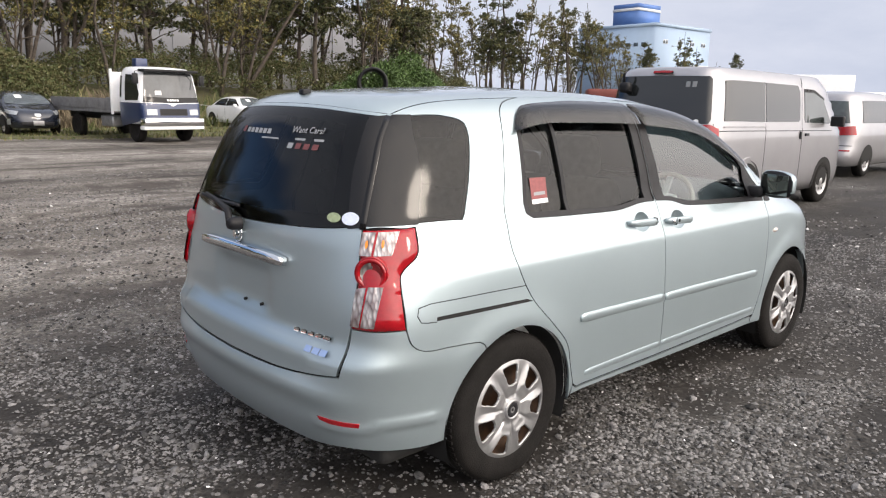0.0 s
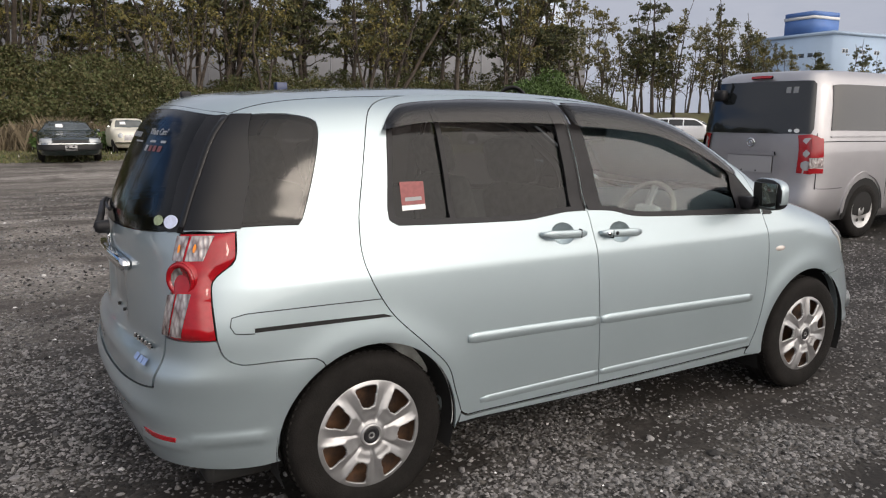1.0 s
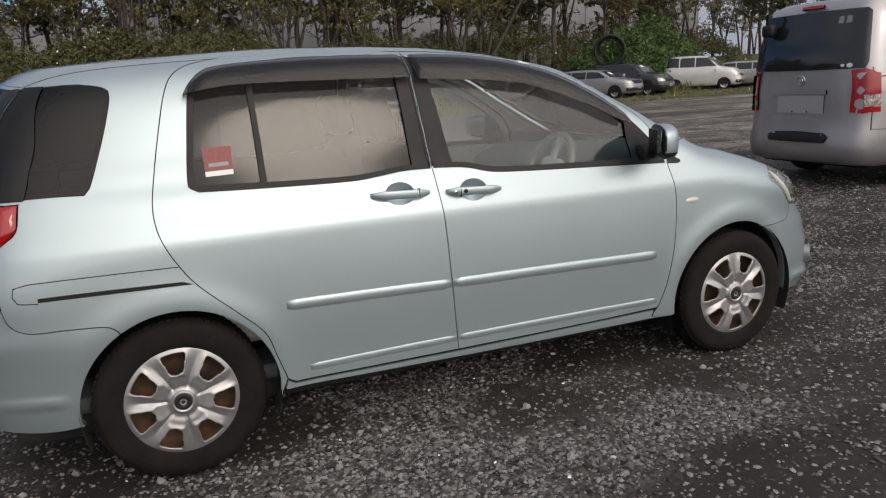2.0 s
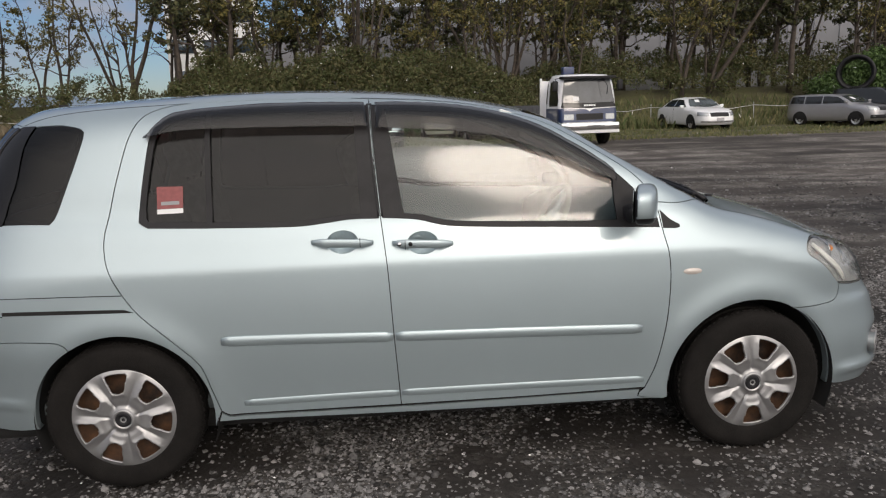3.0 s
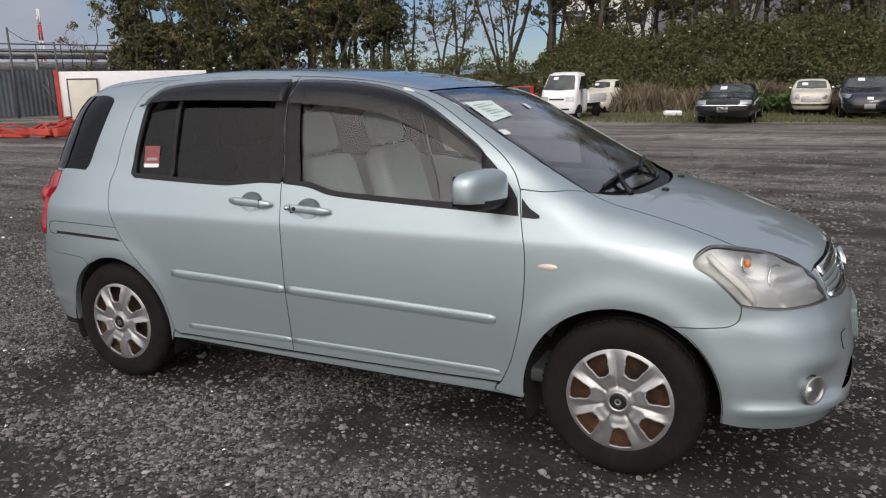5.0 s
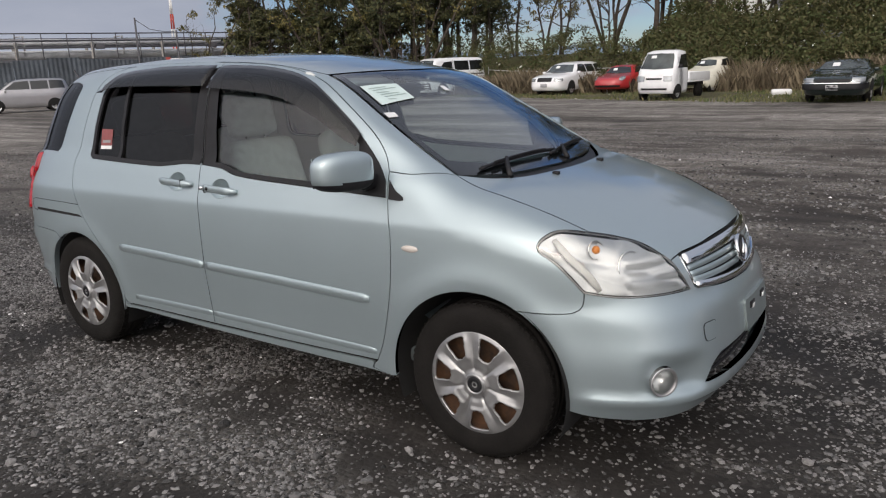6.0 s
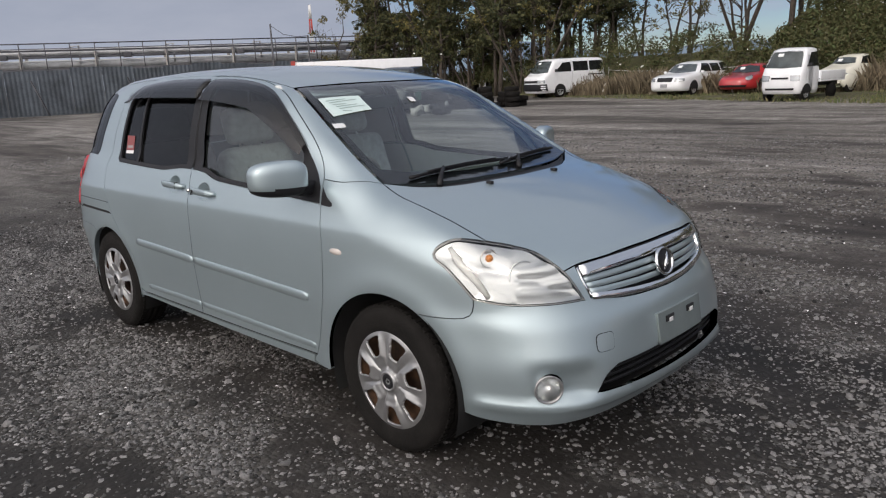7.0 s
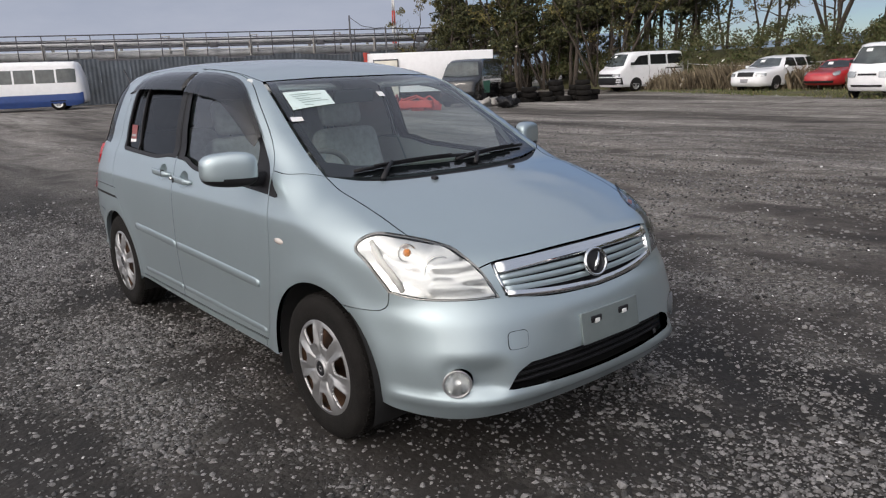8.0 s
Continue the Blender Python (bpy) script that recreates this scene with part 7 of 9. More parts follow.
classic = Vehicle("small_classic_car", "cream small classic saloon with round headlights", place(3.42, 28.7, -90, 3.1), 3.1,
                  [(0, 0.85), (0.3, 0.95), (0.6, 1.25), (0.9, 1.33), (1.6, 1.34), (1.9, 1.28), (2.2, 0.98), (2.6, 0.92), (2.95, 0.84), (3.15, 0.7)],
                  [(0.2, 0.64), (0.4, 0.70), (0.7, 0.705), (0.9, 0.68), (1.3, 0.53)], [(0.2, 2.95), (0.45, 3.06), (0.75, 3.04), (1.3, 2.9)], [(0.2, 0.12), (0.4, 0.0), (0.9, 0.08), (1.3, 0.4)], M_CREAM, power=5.0, rounding=0.12, axis=0.55)
front_set(classic, [(0.0, 1.27), (0.44, 1.25), (0.52, 1.0), (0.0, 0.98)], [(0.44 + 0.085 * math.cos(a), 0.70 + 0.085 * math.sin(a)) for a in np.linspace(0, 5.8, 12)], [(0.0, 0.72), (0.30, 0.72), (0.33, 0.52), (0.0, 0.52)], grille_m=M_STEEL, bumper=([(0.0, 0.46), (0.60, 0.46), (0.60, 0.40), (0.0, 0.40)], M_CHROME, 0.03))
classic.side("window", [(0.75, 0.98), (0.85, 1.24), (1.75, 1.25), (2.0, 0.98)], M_VGLASS)
classic.wheels((0.5, 2.5), 0.26, 0.66, 0.15)
classic.mirror(1.95, 0.72, 1.02, M_CHROME, 0.05)

hatch = Vehicle("liftback_car", "dark navy liftback car with slim headlights", place(5.15, 27.3, -90, 4.54), 4.54,
                [(0, 1.10), (0.5, 1.28), (1.3, 1.44), (2.2, 1.47), (2.8, 1.38), (3.6, 1.02), (4.2, 0.86), (4.5, 0.72), (4.7, 0.6)],
                [(0.2, 0.82), (0.4, 0.87), (0.8, 0.88), (1.0, 0.84), (1.45, 0.58)], [(0.2, 4.40), (0.4, 4.54), (0.6, 4.52), (0.9, 4.35), (1.4, 4.0)], [(0.2, 0.12), (0.5, 0.0), (1.0, 0.05), (1.4, 0.4)], M_NAVY, power=5.0, bow=0.2, rounding=0.12, axis=0.6)
front_set(hatch, [(0.0, 1.40), (0.50, 1.37), (0.70, 1.05), (0.0, 1.0)], [(0.52, 0.80), (0.82, 0.86), (0.80, 0.74), (0.60, 0.68)], [(0.0, 0.46), (0.5, 0.46), (0.46, 0.34), (0.0, 0.34)], plate=0.50)
hatch.front("emblem", mirrored([(0.0, 0.72), (0.09, 0.72), (0.09, 0.64), (0.0, 0.64)]), M_CHROME, 0.015)
hatch.front("fog_lamp", [(0.74, 0.56), (0.80, 0.56), (0.80, 0.36), (0.74, 0.38)], M_VLENS, 0.012, True)
hatch.side("window", [(0.7, 1.05), (1.3, 1.34), (2.4, 1.36), (3.2, 1.02)], M_VGLASS)
hatch.wheels((0.9, 3.6), 0.32, 0.83)
hatch.mirror(3.05, 0.92, 1.05, M_NAVY, 0.08)

saloon = Vehicle("saloon_car", "white four-door saloon car on the grass", place(15.3, 29.9, -86, 4.84), 4.84,
                 [(0, 0.98), (0.7, 1.05), (1.0, 1.16), (1.5, 1.40), (2.2, 1.45), (2.9, 1.36), (3.5, 1.03), (4.2, 0.94), (4.7, 0.78), (4.9, 0.7)],
                 [(0.2, 0.83), (0.4, 0.88), (0.8, 0.885), (0.98, 0.85), (1.4, 0.60)], [(0.2, 4.70), (0.4, 4.84), (0.7, 4.78), (1.4, 4.3)], [(0.2, 0.1), (0.5, 0.0), (0.95, 0.06), (1.4, 0.5)], M_WPAINT, power=6.0, bow=0.15, rounding=0.12, axis=0.55)
front_set(saloon, [(0.0, 1.38), (0.50, 1.35), (0.68, 1.04), (0.0, 1.0)], [(0.48, 0.76), (0.80, 0.80), (0.82, 0.64), (0.50, 0.62)], [(0.0, 0.76), (0.42, 0.75), (0.40, 0.60), (0.0, 0.60)], bumper=([(0.0, 0.42), (0.75, 0.42), (0.75, 0.36), (0.0, 0.36)], M_STEEL, 0.01), plate=0.54)
saloon.side("window", [(1.15, 1.04), (1.55, 1.32), (2.15, 1.35), (2.15, 1.02)], M_VGLASS)
saloon.side("window", [(2.20, 1.02), (2.20, 1.35), (2.75, 1.32), (3.30, 1.03)], M_VGLASS)
saloon.side("body_joint", [(2.17, 0.95), (2.18, 0.95), (2.18, 0.35), (2.17, 0.35)], M_WELL, 0.003)
saloon.wheels((0.98, 3.83), 0.33, 0.85)
saloon.mirror(3.15, 0.95, 1.04, M_WPAINT, 0.08)


def estate(name, label, at, paint, tall=0.0):
    e = Vehicle(name, label, at, 4.30, [(0, 1.36 + tall), (0.2, 1.46 + tall), (1.2, 1.52 + tall), (2.2, 1.50 + tall), (2.7, 1.38 + tall), (3.3, 1.06 + tall * 0.5), (3.9, 0.96 + tall * 0.5), (4.2, 0.82), (4.4, 0.7)],
                [(0.2, 0.80), (0.4, 0.84), (0.9, 0.845), (1.02, 0.82), (1.5, 0.66)], [(0.2, 4.2), (0.4, 4.3), (0.75, 4.26), (1.4, 3.9)], [(0.2, 0.08), (0.45, 0.0), (1.0, 0.04), (1.5, 0.2)], paint, power=7.0, bow=0.12, rounding=0.1, axis=0.6)
    k = tall
    front_set(e, [(0.0, 1.42 + k), (0.55, 1.40 + k), (0.68, 1.08 + k * 0.5), (0.0, 1.05 + k * 0.5)], [(0.50, 0.84), (0.78, 0.86), (0.78, 0.68), (0.50, 0.70)], [(0.0, 0.82), (0.44, 0.82), (0.42, 0.68), (0.0, 0.68)], bumper=([(0.0, 0.50), (0.76, 0.50), (0.76, 0.36), (0.0, 0.36)], M_BLACK, 0.012), plate=0.58)
    e.side("window", [(0.30, 1.06 + k * 0.6), (0.36, 1.38 + k), (1.0, 1.41 + k), (1.0, 1.05 + k * 0.6)], M_VGLASS)
    e.side("window", [(1.06, 1.05 + k * 0.6), (1.06, 1.41 + k), (1.85, 1.41 + k), (1.85, 1.05 + k * 0.6)], M_VGLASS)
    e.side("window", [(1.91, 1.05 + k * 0.6), (1.91, 1.41 + k), (2.55, 1.37 + k), (3.05, 1.06 + k * 0.6)], M_VGLASS)
    e.wheels((0.85, 3.45), 0.31, 0.80)
    e.mirror(3.0, 0.90, 1.08, paint, 0.08)
    return e


estate("estate_car", "silver estate car parked on the grass verge", place(21.3, 28.4, -64, 4.3), M_SILVER, -0.10)
estate("dark_suv", "black sport utility car parked on the verge", place(23.6, 29.0, -62, 4.3), M_BLACKCAR, 0.16)
suv = estate("off_roader", "pale silver tall off-road car", place(29.6, 30.6, -52, 4.3), mat("pale_silver_paint", (0.62, 0.62, 0.60), 0.35, 0.3, 0.8, 0.05, 3), 0.36)
estate("small_silver_car", "small silver hatchback among parked cars", place(32.4, 29.2, -55, 4.3), M_SILVER, -0.05)
estate("white_hatchback", "white hatchback among parked cars", place(34.6, 27.9, -55, 4.3), M_WPAINT)
estate("grey_people_carrier", "pale grey people carrier before a fence", place(-35.3, 17.0, -112, 4.3), M_SILVER, 0.12)

wagon = Vehicle("estate_wagon", "white long estate car with chrome grille", place(-11.6, 30.8, -93, 4.85), 4.85,
                [(0, 1.30), (0.3, 1.45), (1.5, 1.52), (2.5, 1.47), (2.9, 1.36), (3.45, 1.03), (4.2, 0.94), (4.7, 0.84), (4.9, 0.7)],
                [(0.2, 0.80), (0.4, 0.85), (0.8, 0.86), (0.98, 0.83), (1.45, 0.62)], [(0.2, 4.72), (0.4, 4.85), (0.7, 4.80), (1.4, 4.3)], [(0.2, 0.1), (0.5, 0.0), (0.95, 0.05), (1.4, 0.3)], M_WPAINT, power=8.0, bow=0.08, rounding=0.09, axis=0.55)
front_set(wagon, [(0.0, 1.38), (0.52, 1.36), (0.68, 1.04), (0.0, 1.0)], [(0.48, 0.78), (0.80, 0.78), (0.80, 0.66), (0.48, 0.66)], [(0.0, 0.82), (0.36, 0.82), (0.36, 0.65), (0.0, 0.65)], plate=0.55)
for x0, x1 in ((0.35, 1.2), (1.26, 2.1), (2.16, 3.2)):
    wagon.side("window", [(x0, 1.03), (x0 + 0.05, 1.38), (min(x1, 2.75), 1.38), (x1, 1.03)], M_VGLASS)
wagon.wheels((1.0, 3.75), 0.32, 0.82)
wagon.mirror(3.15, 0.92, 1.03, M_WPAINT, 0.07)

sports = Vehicle("sports_car", "red rear-engined sports coupe with round headlights", place(-9.1, 31.4, -90, 4.25), 4.25,
                 [(0, 0.80), (0.5, 0.92), (1.1, 1.18), (1.7, 1.29), (2.2, 1.25), (2.8, 0.92), (3.4, 0.84), (4.0, 0.74), (4.3, 0.62)],
                 [(0.2, 0.80), (0.4, 0.86), (0.7, 0.86), (0.88, 0.78), (1.25, 0.54)], [(0.2, 4.10), (0.4, 4.25), (0.6, 4.22), (1.2, 3.9)], [(0.2, 0.1), (0.5, 0.0), (0.9, 0.1), (1.3, 0.6)], M_CARRED, power=4.0, bow=0.22, rounding=0.1, axis=0.5)
front_set(sports, [(0.0, 1.20), (0.46, 1.17), (0.62, 0.92), (0.0, 0.90)], [(0.62 + 0.10 * math.cos(a), 0.70 + 0.09 * math.sin(a)) for a in np.linspace(0, 5.8, 12)], [(0.0, 0.42), (0.6, 0.42), (0.56, 0.34), (0.0, 0.34)], glass_m=M_VGLASS)
sports.side("window", [(1.3, 0.95), (1.7, 1.20), (2.1, 1.19), (2.6, 0.94)], M_VGLASS)
sports.wheels((0.75, 3.05), 0.31, 0.80)

rounded = Vehicle("rounded_classic_car", "cream rounded classic car with bulging wings", place(-5.0, 31.4, -108, 4.03), 4.03,
                 [(0, 0.50), (0.25, 0.80), (0.7, 1.10), (1.2, 1.42), (1.8, 1.50), (2.3, 1.42), (2.65, 1.12), (3.1, 1.0), (3.6, 0.80), (3.95, 0.50)],
                 [(0.2, 0.72), (0.5, 0.76), (0.9, 0.70), (1.1, 0.62), (1.45, 0.48)], [(0.2, 3.85), (0.5, 4.0), (0.8, 3.8), (1.4, 3.3)], [(0.2, 0.1), (0.5, 0.02), (0.9, 0.2), (1.4, 0.7)], M_CREAM, power=3.0, bow=0.15, rounding=0.12, axis=0.55)
front_set(rounded, [(0.0, 1.38), (0.40, 1.35), (0.50, 1.14), (0.0, 1.10)], [(0.56 + 0.09 * math.cos(a), 0.70 + 0.09 * math.sin(a)) for a in np.linspace(0, 5.8, 12)], None, bumper=([(0.0, 0.40), (0.62, 0.40), (0.62, 0.32), (0.0, 0.32)], M_CHROME, 0.04))
for x in (0.75, 3.15):
    for s in (-1, 1):
        bm = bmesh.new()
        bmesh.ops.create_uvsphere(bm, u_segments=20, v_segments=12, radius=1.0)
        bm.transform(Matrix.Translation((x, s * 0.66, 0.46)) @ Matrix.Diagonal((0.48, 0.16, 0.30, 1)))
        part("wing", bm, M_CREAM, rounded.root)
rounded.side("window", [(1.0, 1.12), (1.25, 1.38), (1.65, 1.42), (1.65, 1.10)], M_VGLASS)
rounded.side("window", [(1.72, 1.10), (1.72, 1.42), (2.15, 1.38), (2.40, 1.12)], M_VGLASS)
rounded.wheels((0.75, 3.15), 0.32, 0.76, 0.16)

minibus = Vehicle("white_van", "white box van with dark bumper on the verge", place(-18.6, 30.7, -105, 4.5), 4.5,
                  [(0, 1.86), (0.1, 1.92), (1.5, 1.96), (3.2, 1.94), (3.5, 1.88), (3.9, 1.45), (4.1, 1.22), (4.45, 1.05), (4.6, 0.9)],
                  [(0.2, 0.80), (0.4, 0.84), (1.1, 0.845), (1.25, 0.82), (1.9, 0.70)], [(0.2, 4.42), (0.5, 4.5), (0.8, 4.49), (1.9, 4.2)], [(0.2, 0.05), (0.5, 0.0), (1.1, 0.03), (1.9, 0.12)], M_WPAINT, "van", power=9.0, bow=0.06, rounding=0.09, axis=1.0)
front_set(minibus, [(0.0, 1.82), (0.58, 1.80), (0.74, 1.26), (0.0, 1.22)], [(0.52, 0.90), (0.80, 0.90), (0.80, 0.74), (0.52, 0.74)], [(0.0, 0.88), (0.50, 0.88), (0.50, 0.76), (0.0, 0.76)], bumper=([(0.0, 0.70), (0.82, 0.70), (0.82, 0.36), (0.0, 0.36)], M_BLACK, 0.012))
for a in ([(0.25, 1.30), (0.28, 1.76), (1.25, 1.78), (1.25, 1.30)], [(1.35, 1.30), (1.35, 1.78), (2.35, 1.78), (2.35, 1.30)], [(2.50, 1.28), (2.50, 1.76), (3.05, 1.72), (3.55, 1.28)]):
    minibus.side("window", a, M_VGLASS)
minibus.side("slide_rail", [(0.3, 1.12), (1.4, 1.12), (1.4, 1.07), (0.3, 1.07)], M_BLACK, 0.01)
minibus.side("body_joint", [(1.30, 1.85), (1.31, 1.85), (1.31, 0.4), (1.30, 0.4)], M_WELL, 0.003)
minibus.side("body_joint", [(2.43, 1.85), (2.44, 1.85), (2.44, 0.4), (2.43, 0.4)], M_WELL, 0.003)
minibus.wheels((0.95, 3.25), 0.32, 0.80)
minibus.mirror(3.6, 0.95, 1.35, M_BLACK, 0.09)

# small white pickup
kei = Vehicle("small_pickup", "small white pickup truck with drop-side bed", place(-5.0, 25.8, -98, 3.3), 1.45,
              [(0, 1.72), (0.1, 1.77), (0.6, 1.79), (0.8, 1.74), (1.15, 1.28), (1.3, 1.10), (1.5, 0.9)],
              [(0.2, 0.68), (0.4, 0.72), (1.0, 0.725), (1.1, 0.71), (1.75, 0.60)], [(0.2, 1.36), (0.5, 1.44), (0.8, 1.42), (1.2, 1.3), (1.8, 1.1)], [(0.2, 0.02), (0.5, 0.0), (1.8, 0.0)], M_WPAINT, "truck", power=9.0, bow=0.06, rounding=0.07, axis=0.9)
kei.root.matrix_world = place(-5.0, 25.8, -98, 3.3) @ Matrix.Translation((1.85, 0, 0))
front_set(kei, [(0.0, 1.66), (0.50, 1.64), (0.63, 1.13), (0.0, 1.10)], [(0.36, 0.86), (0.66, 0.88), (0.66, 0.68), (0.38, 0.68)], [(0.0, 0.80), (0.30, 0.80), (0.30, 0.74), (0.0, 0.74)], bumper=([(0.0, 0.44), (0.5, 0.44), (0.5, 0.38), (0.0, 0.38)], M_BLACK, 0.012))
kei.side("window", [(0.10, 1.14), (0.12, 1.62), (0.60, 1.60), (0.98, 1.14)], M_VGLASS)
kei.wheels((0.95,), 0.27, 0.66, 0.15)
box("cargo_bed", -1.85, -0.05, -0.70, 0.70, 0.60, 0.68, M_WPAINT, kei.root, 0.01)
for y in (-0.70, 0.68):
    box("drop_side", -1.85, -0.05, y, y + 0.03, 0.68, 0.96, M_WPAINT, kei.root, 0.008)
box("tailboard", -1.88, -1.85, -0.70, 0.70, 0.66, 0.96, M_WPAINT, kei.root, 0.008)
for y in (-0.45, 0.41):
    box("chassis_rail", -1.8, 0.3, y, y + 0.06, 0.46, 0.60, M_BLACK, kei.root, 0.005)
for s in (-1, 1):
    bm = bm_lathe(bmesh.new(), [(0.0, 0.01), (0.16, 0.0), (0.17, 0.02), (0.25, -0.01), (0.27, 0.02), (0.27, 0.13), (0.1, 0.14)], 28)
    w = part("wheel", bm, M_RUBBER, kei.root)
    w.matrix_basis = pose(-1.05, s * 0.66, 0.27, 0, 0, 0 if s < 0 else 180)
kei.mirror(0.95, 0.80, 1.20, M_BLACK, 0.07)

# flatbed truck with blue and white cab
lorry_at = place(7.35, 23.5, -84, 7.4) @ Matrix.Diagonal((0.9, 0.9, 0.9, 1)) @ Matrix.Translation((0.4, 0, 0))
cab_at = lorry_at @ Matrix.Translation((5.6, 0, 0))
M_NAVY = mat("navy_truck_paint", (0.012, 0.026, 0.085), 0.3, coat=0.8, vary=0.1, scale=3)
lorry = Vehicle("flatbed_truck", "blue and white flatbed truck with a small crane", cab_at, 1.85,
                [(0, 2.42), (0.1, 2.50), (0.8, 2.56), (1.45, 2.50), (1.62, 2.36), (1.72, 1.8), (1.86, 1.2), (1.9, 1.0)],
                [(0.5, 1.02), (0.8, 1.08), (1.4, 1.09), (2.0, 1.05), (2.5, 0.98)], [(0.4, 1.84), (0.6, 1.90), (1.2, 1.88), (1.5, 1.80), (2.3, 1.62), (2.6, 1.5)], [(0.4, 0.02), (0.6, 0.0), (2.5, 0.0)], M_WPAINT, "truck", power=9.0, bow=0.07, rounding=0.10, axis=1.3, floor=0.62)
g = lorry.front("windscreen", mirrored([(0.0, 2.36), (0.84, 2.33), (0.98, 1.62), (0.98, 1.54), (0.0, 1.50)]), mat("truck_windscreen", (0.085, 0.09, 0.095), 0.06, coat=0.6, vary=0.25, scale=1.5))[0]
lorry.front("price_card", [(-0.58, 1.74), (-0.36, 1.74), (-0.36, 1.60), (-0.58, 1.60)], M_WHITE, 0.01, parent=g)
lorry.front("black_panel", mirrored([(0.0, 1.505), (0.98, 1.535), (1.02, 1.36), (0.0, 1.33)]), M_GLOSSBLACK, 0.008)
for i in range(5):
    lorry.front("maker_bar", [(-0.20 + 0.09 * i, 1.455), (-0.13 + 0.09 * i, 1.455), (-0.13 + 0.09 * i, 1.39), (-0.20 + 0.09 * i, 1.39)], M_WHITE, 0.014)
lorry.front("blue_band", mirrored([(0.0, 1.22), (0.16, 1.30), (1.03, 1.33), (1.05, 0.84), (0.0, 0.84)]), M_NAVY, 0.008)
lorry.front("grille", mirrored([(0.0, 1.14), (0.50, 1.14), (0.50, 0.92), (0.0, 0.92)]), M_BLACK, 0.014)
lorry.front("headlight", [(0.60, 1.12), (0.94, 1.12), (0.94, 0.93), (0.60, 0.93)], M_VLENS, 0.016, True)
lorry.side("blue_band", [(0.02, 1.32), (1.70, 1.33), (1.80, 0.80), (0.02, 0.80)], M_NAVY, 0.007)
lorry.side("side_window", [(0.62, 1.40), (0.60, 2.28), (1.32, 2.24), (1.56, 1.62), (1.50, 1.42)], M_VGLASS)
lorry.side("rear_quarter_window", [(0.10, 1.50), (0.10, 2.22), (0.36, 2.22), (0.36, 1.50)], M_VGLASS)
lr = lorry.root
box("front_bumper", 1.60, 1.96, -1.10, 1.10, 0.56, 0.82, M_CHROME, lr, 0.04)
box("bumper_lip", 1.62, 1.92, -1.12, 1.12, 0.44, 0.56, M_WPAINT, lr, 0.03)
box("roof_visor", 1.40, 1.84, -0.99, 0.99, 2.36, 2.45, M_BLACK, lr, 0.02)
for y in (-1.22, 1.22):
    box("mirror", 1.62, 1.70, y - 0.10, y + 0.10, 1.95, 2.30, M_BLACK, lr, 0.04)
    bm = bm_tube(bmesh.new(), [(1.55, y * 0.82, 2.40), (1.66, y, 2.36), (1.66, y, 1.95)], 0.018, 6)
    part("mirror_stay", bm, M_BLACK, lr)
bm = bm_tube(bmesh.new(), [(1.78, 0.5, 2.36), (1.96, 0.62, 2.1), (1.9, 0.62, 1.8)], 0.015, 6)
part("under_mirror_stay", bm, M_BLACK, lr)
box("bed_deck", -5.5, -0.35, -1.10, 1.10, 0.95, 1.08, M_BEDGREY, lr, 0.01)
for y in (-1.12, 1.08):
    box("drop_side", -5.5, -0.40, y, y + 0.04, 1.08, 1.46, M_BEDGREY, lr, 0.008)
box("headboard", -0.36, -0.30, -1.12, 1.12, 1.0, 2.36, M_WPAINT, lr, 0.01)
for y in (-1.14, 1.08):
    box("headboard_post", -0.38, -0.28, y, y + 0.07, 0.9, 2.46, M_WPAINT, lr, 0.01)
box("crane_column", -0.24, -0.02, -0.30, 0.10, 0.9, 2.55, M_WPAINT, lr, 0.03)
box("crane_head", -0.26, 0.04, -0.34, 0.10, 2.50, 2.86, M_NAVY, lr, 0.03)
for y in (-0.48, 0.40):
    box("chassis_rail", -5.3, 1.2, y, y + 0.08, 0.68, 0.92, M_BLACK, lr, 0.005)
for x, pr in ((0.98, 1), (-3.6, 1), (-4.5, 0)):
    if not pr:
        continue
    for s in (-1, 1):
        bm = bm_lathe(bmesh.new(), [(0.0, 0.08), (0.12, 0.02), (0.20, 0.06), (0.26, 0.01), (0.40, -0.01), (0.44, 0.03), (0.44, 0.22), (0.2, 0.24)], 32)
        w = part("wheel", bm, M_RUBBER, lr)
        w.matrix_basis = pose(x, s * 0.98, 0.44, 0, 0, 0 if s < 0 else 180)
box("fuel_tank", -1.6, -0.7, -0.95, -0.55, 0.45, 0.85, M_STEEL, lr, 0.05)

# black cab-over van standing in the scrap
old = Vehicle("abandoned_van", "black stripped van among scrap tyres", place(-17.4, 18.0, -60, 4.2), 4.2,
              [(0, 1.70), (0.1, 1.76), (1.5, 1.80), (2.9, 1.76), (3.2, 1.68), (3.8, 1.10), (4.2, 0.95), (4.4, 0.8)],
              [(0.2, 0.76), (0.4, 0.80), (1.0, 0.80), (1.15, 0.78), (1.75, 0.68)], [(0.2, 4.1), (0.5, 4.2), (0.8, 4.18), (1.7, 3.9)], [(0.2, 0.05), (0.5, 0.0), (1.7, 0.08)], M_BLACKCAR, "van", power=8.0, rounding=0.1, axis=0.9)
old.front("windscreen", mirrored([(0.0, 1.66), (0.55, 1.64), (0.70, 1.16), (0.0, 1.12)]), M_VGLASS2)
old.side("front_window", [(2.5, 1.12), (2.5, 1.60), (2.95, 1.58), (3.45, 1.12)], M_VGLASS2)
old.side("door_stain", [(2.5, 0.95), (3.4, 0.95), (3.3, 0.5), (2.6, 0.5)], mat("faded_green", (0.05, 0.16, 0.11), 0.6, vary=0.3, scale=6), 0.004)
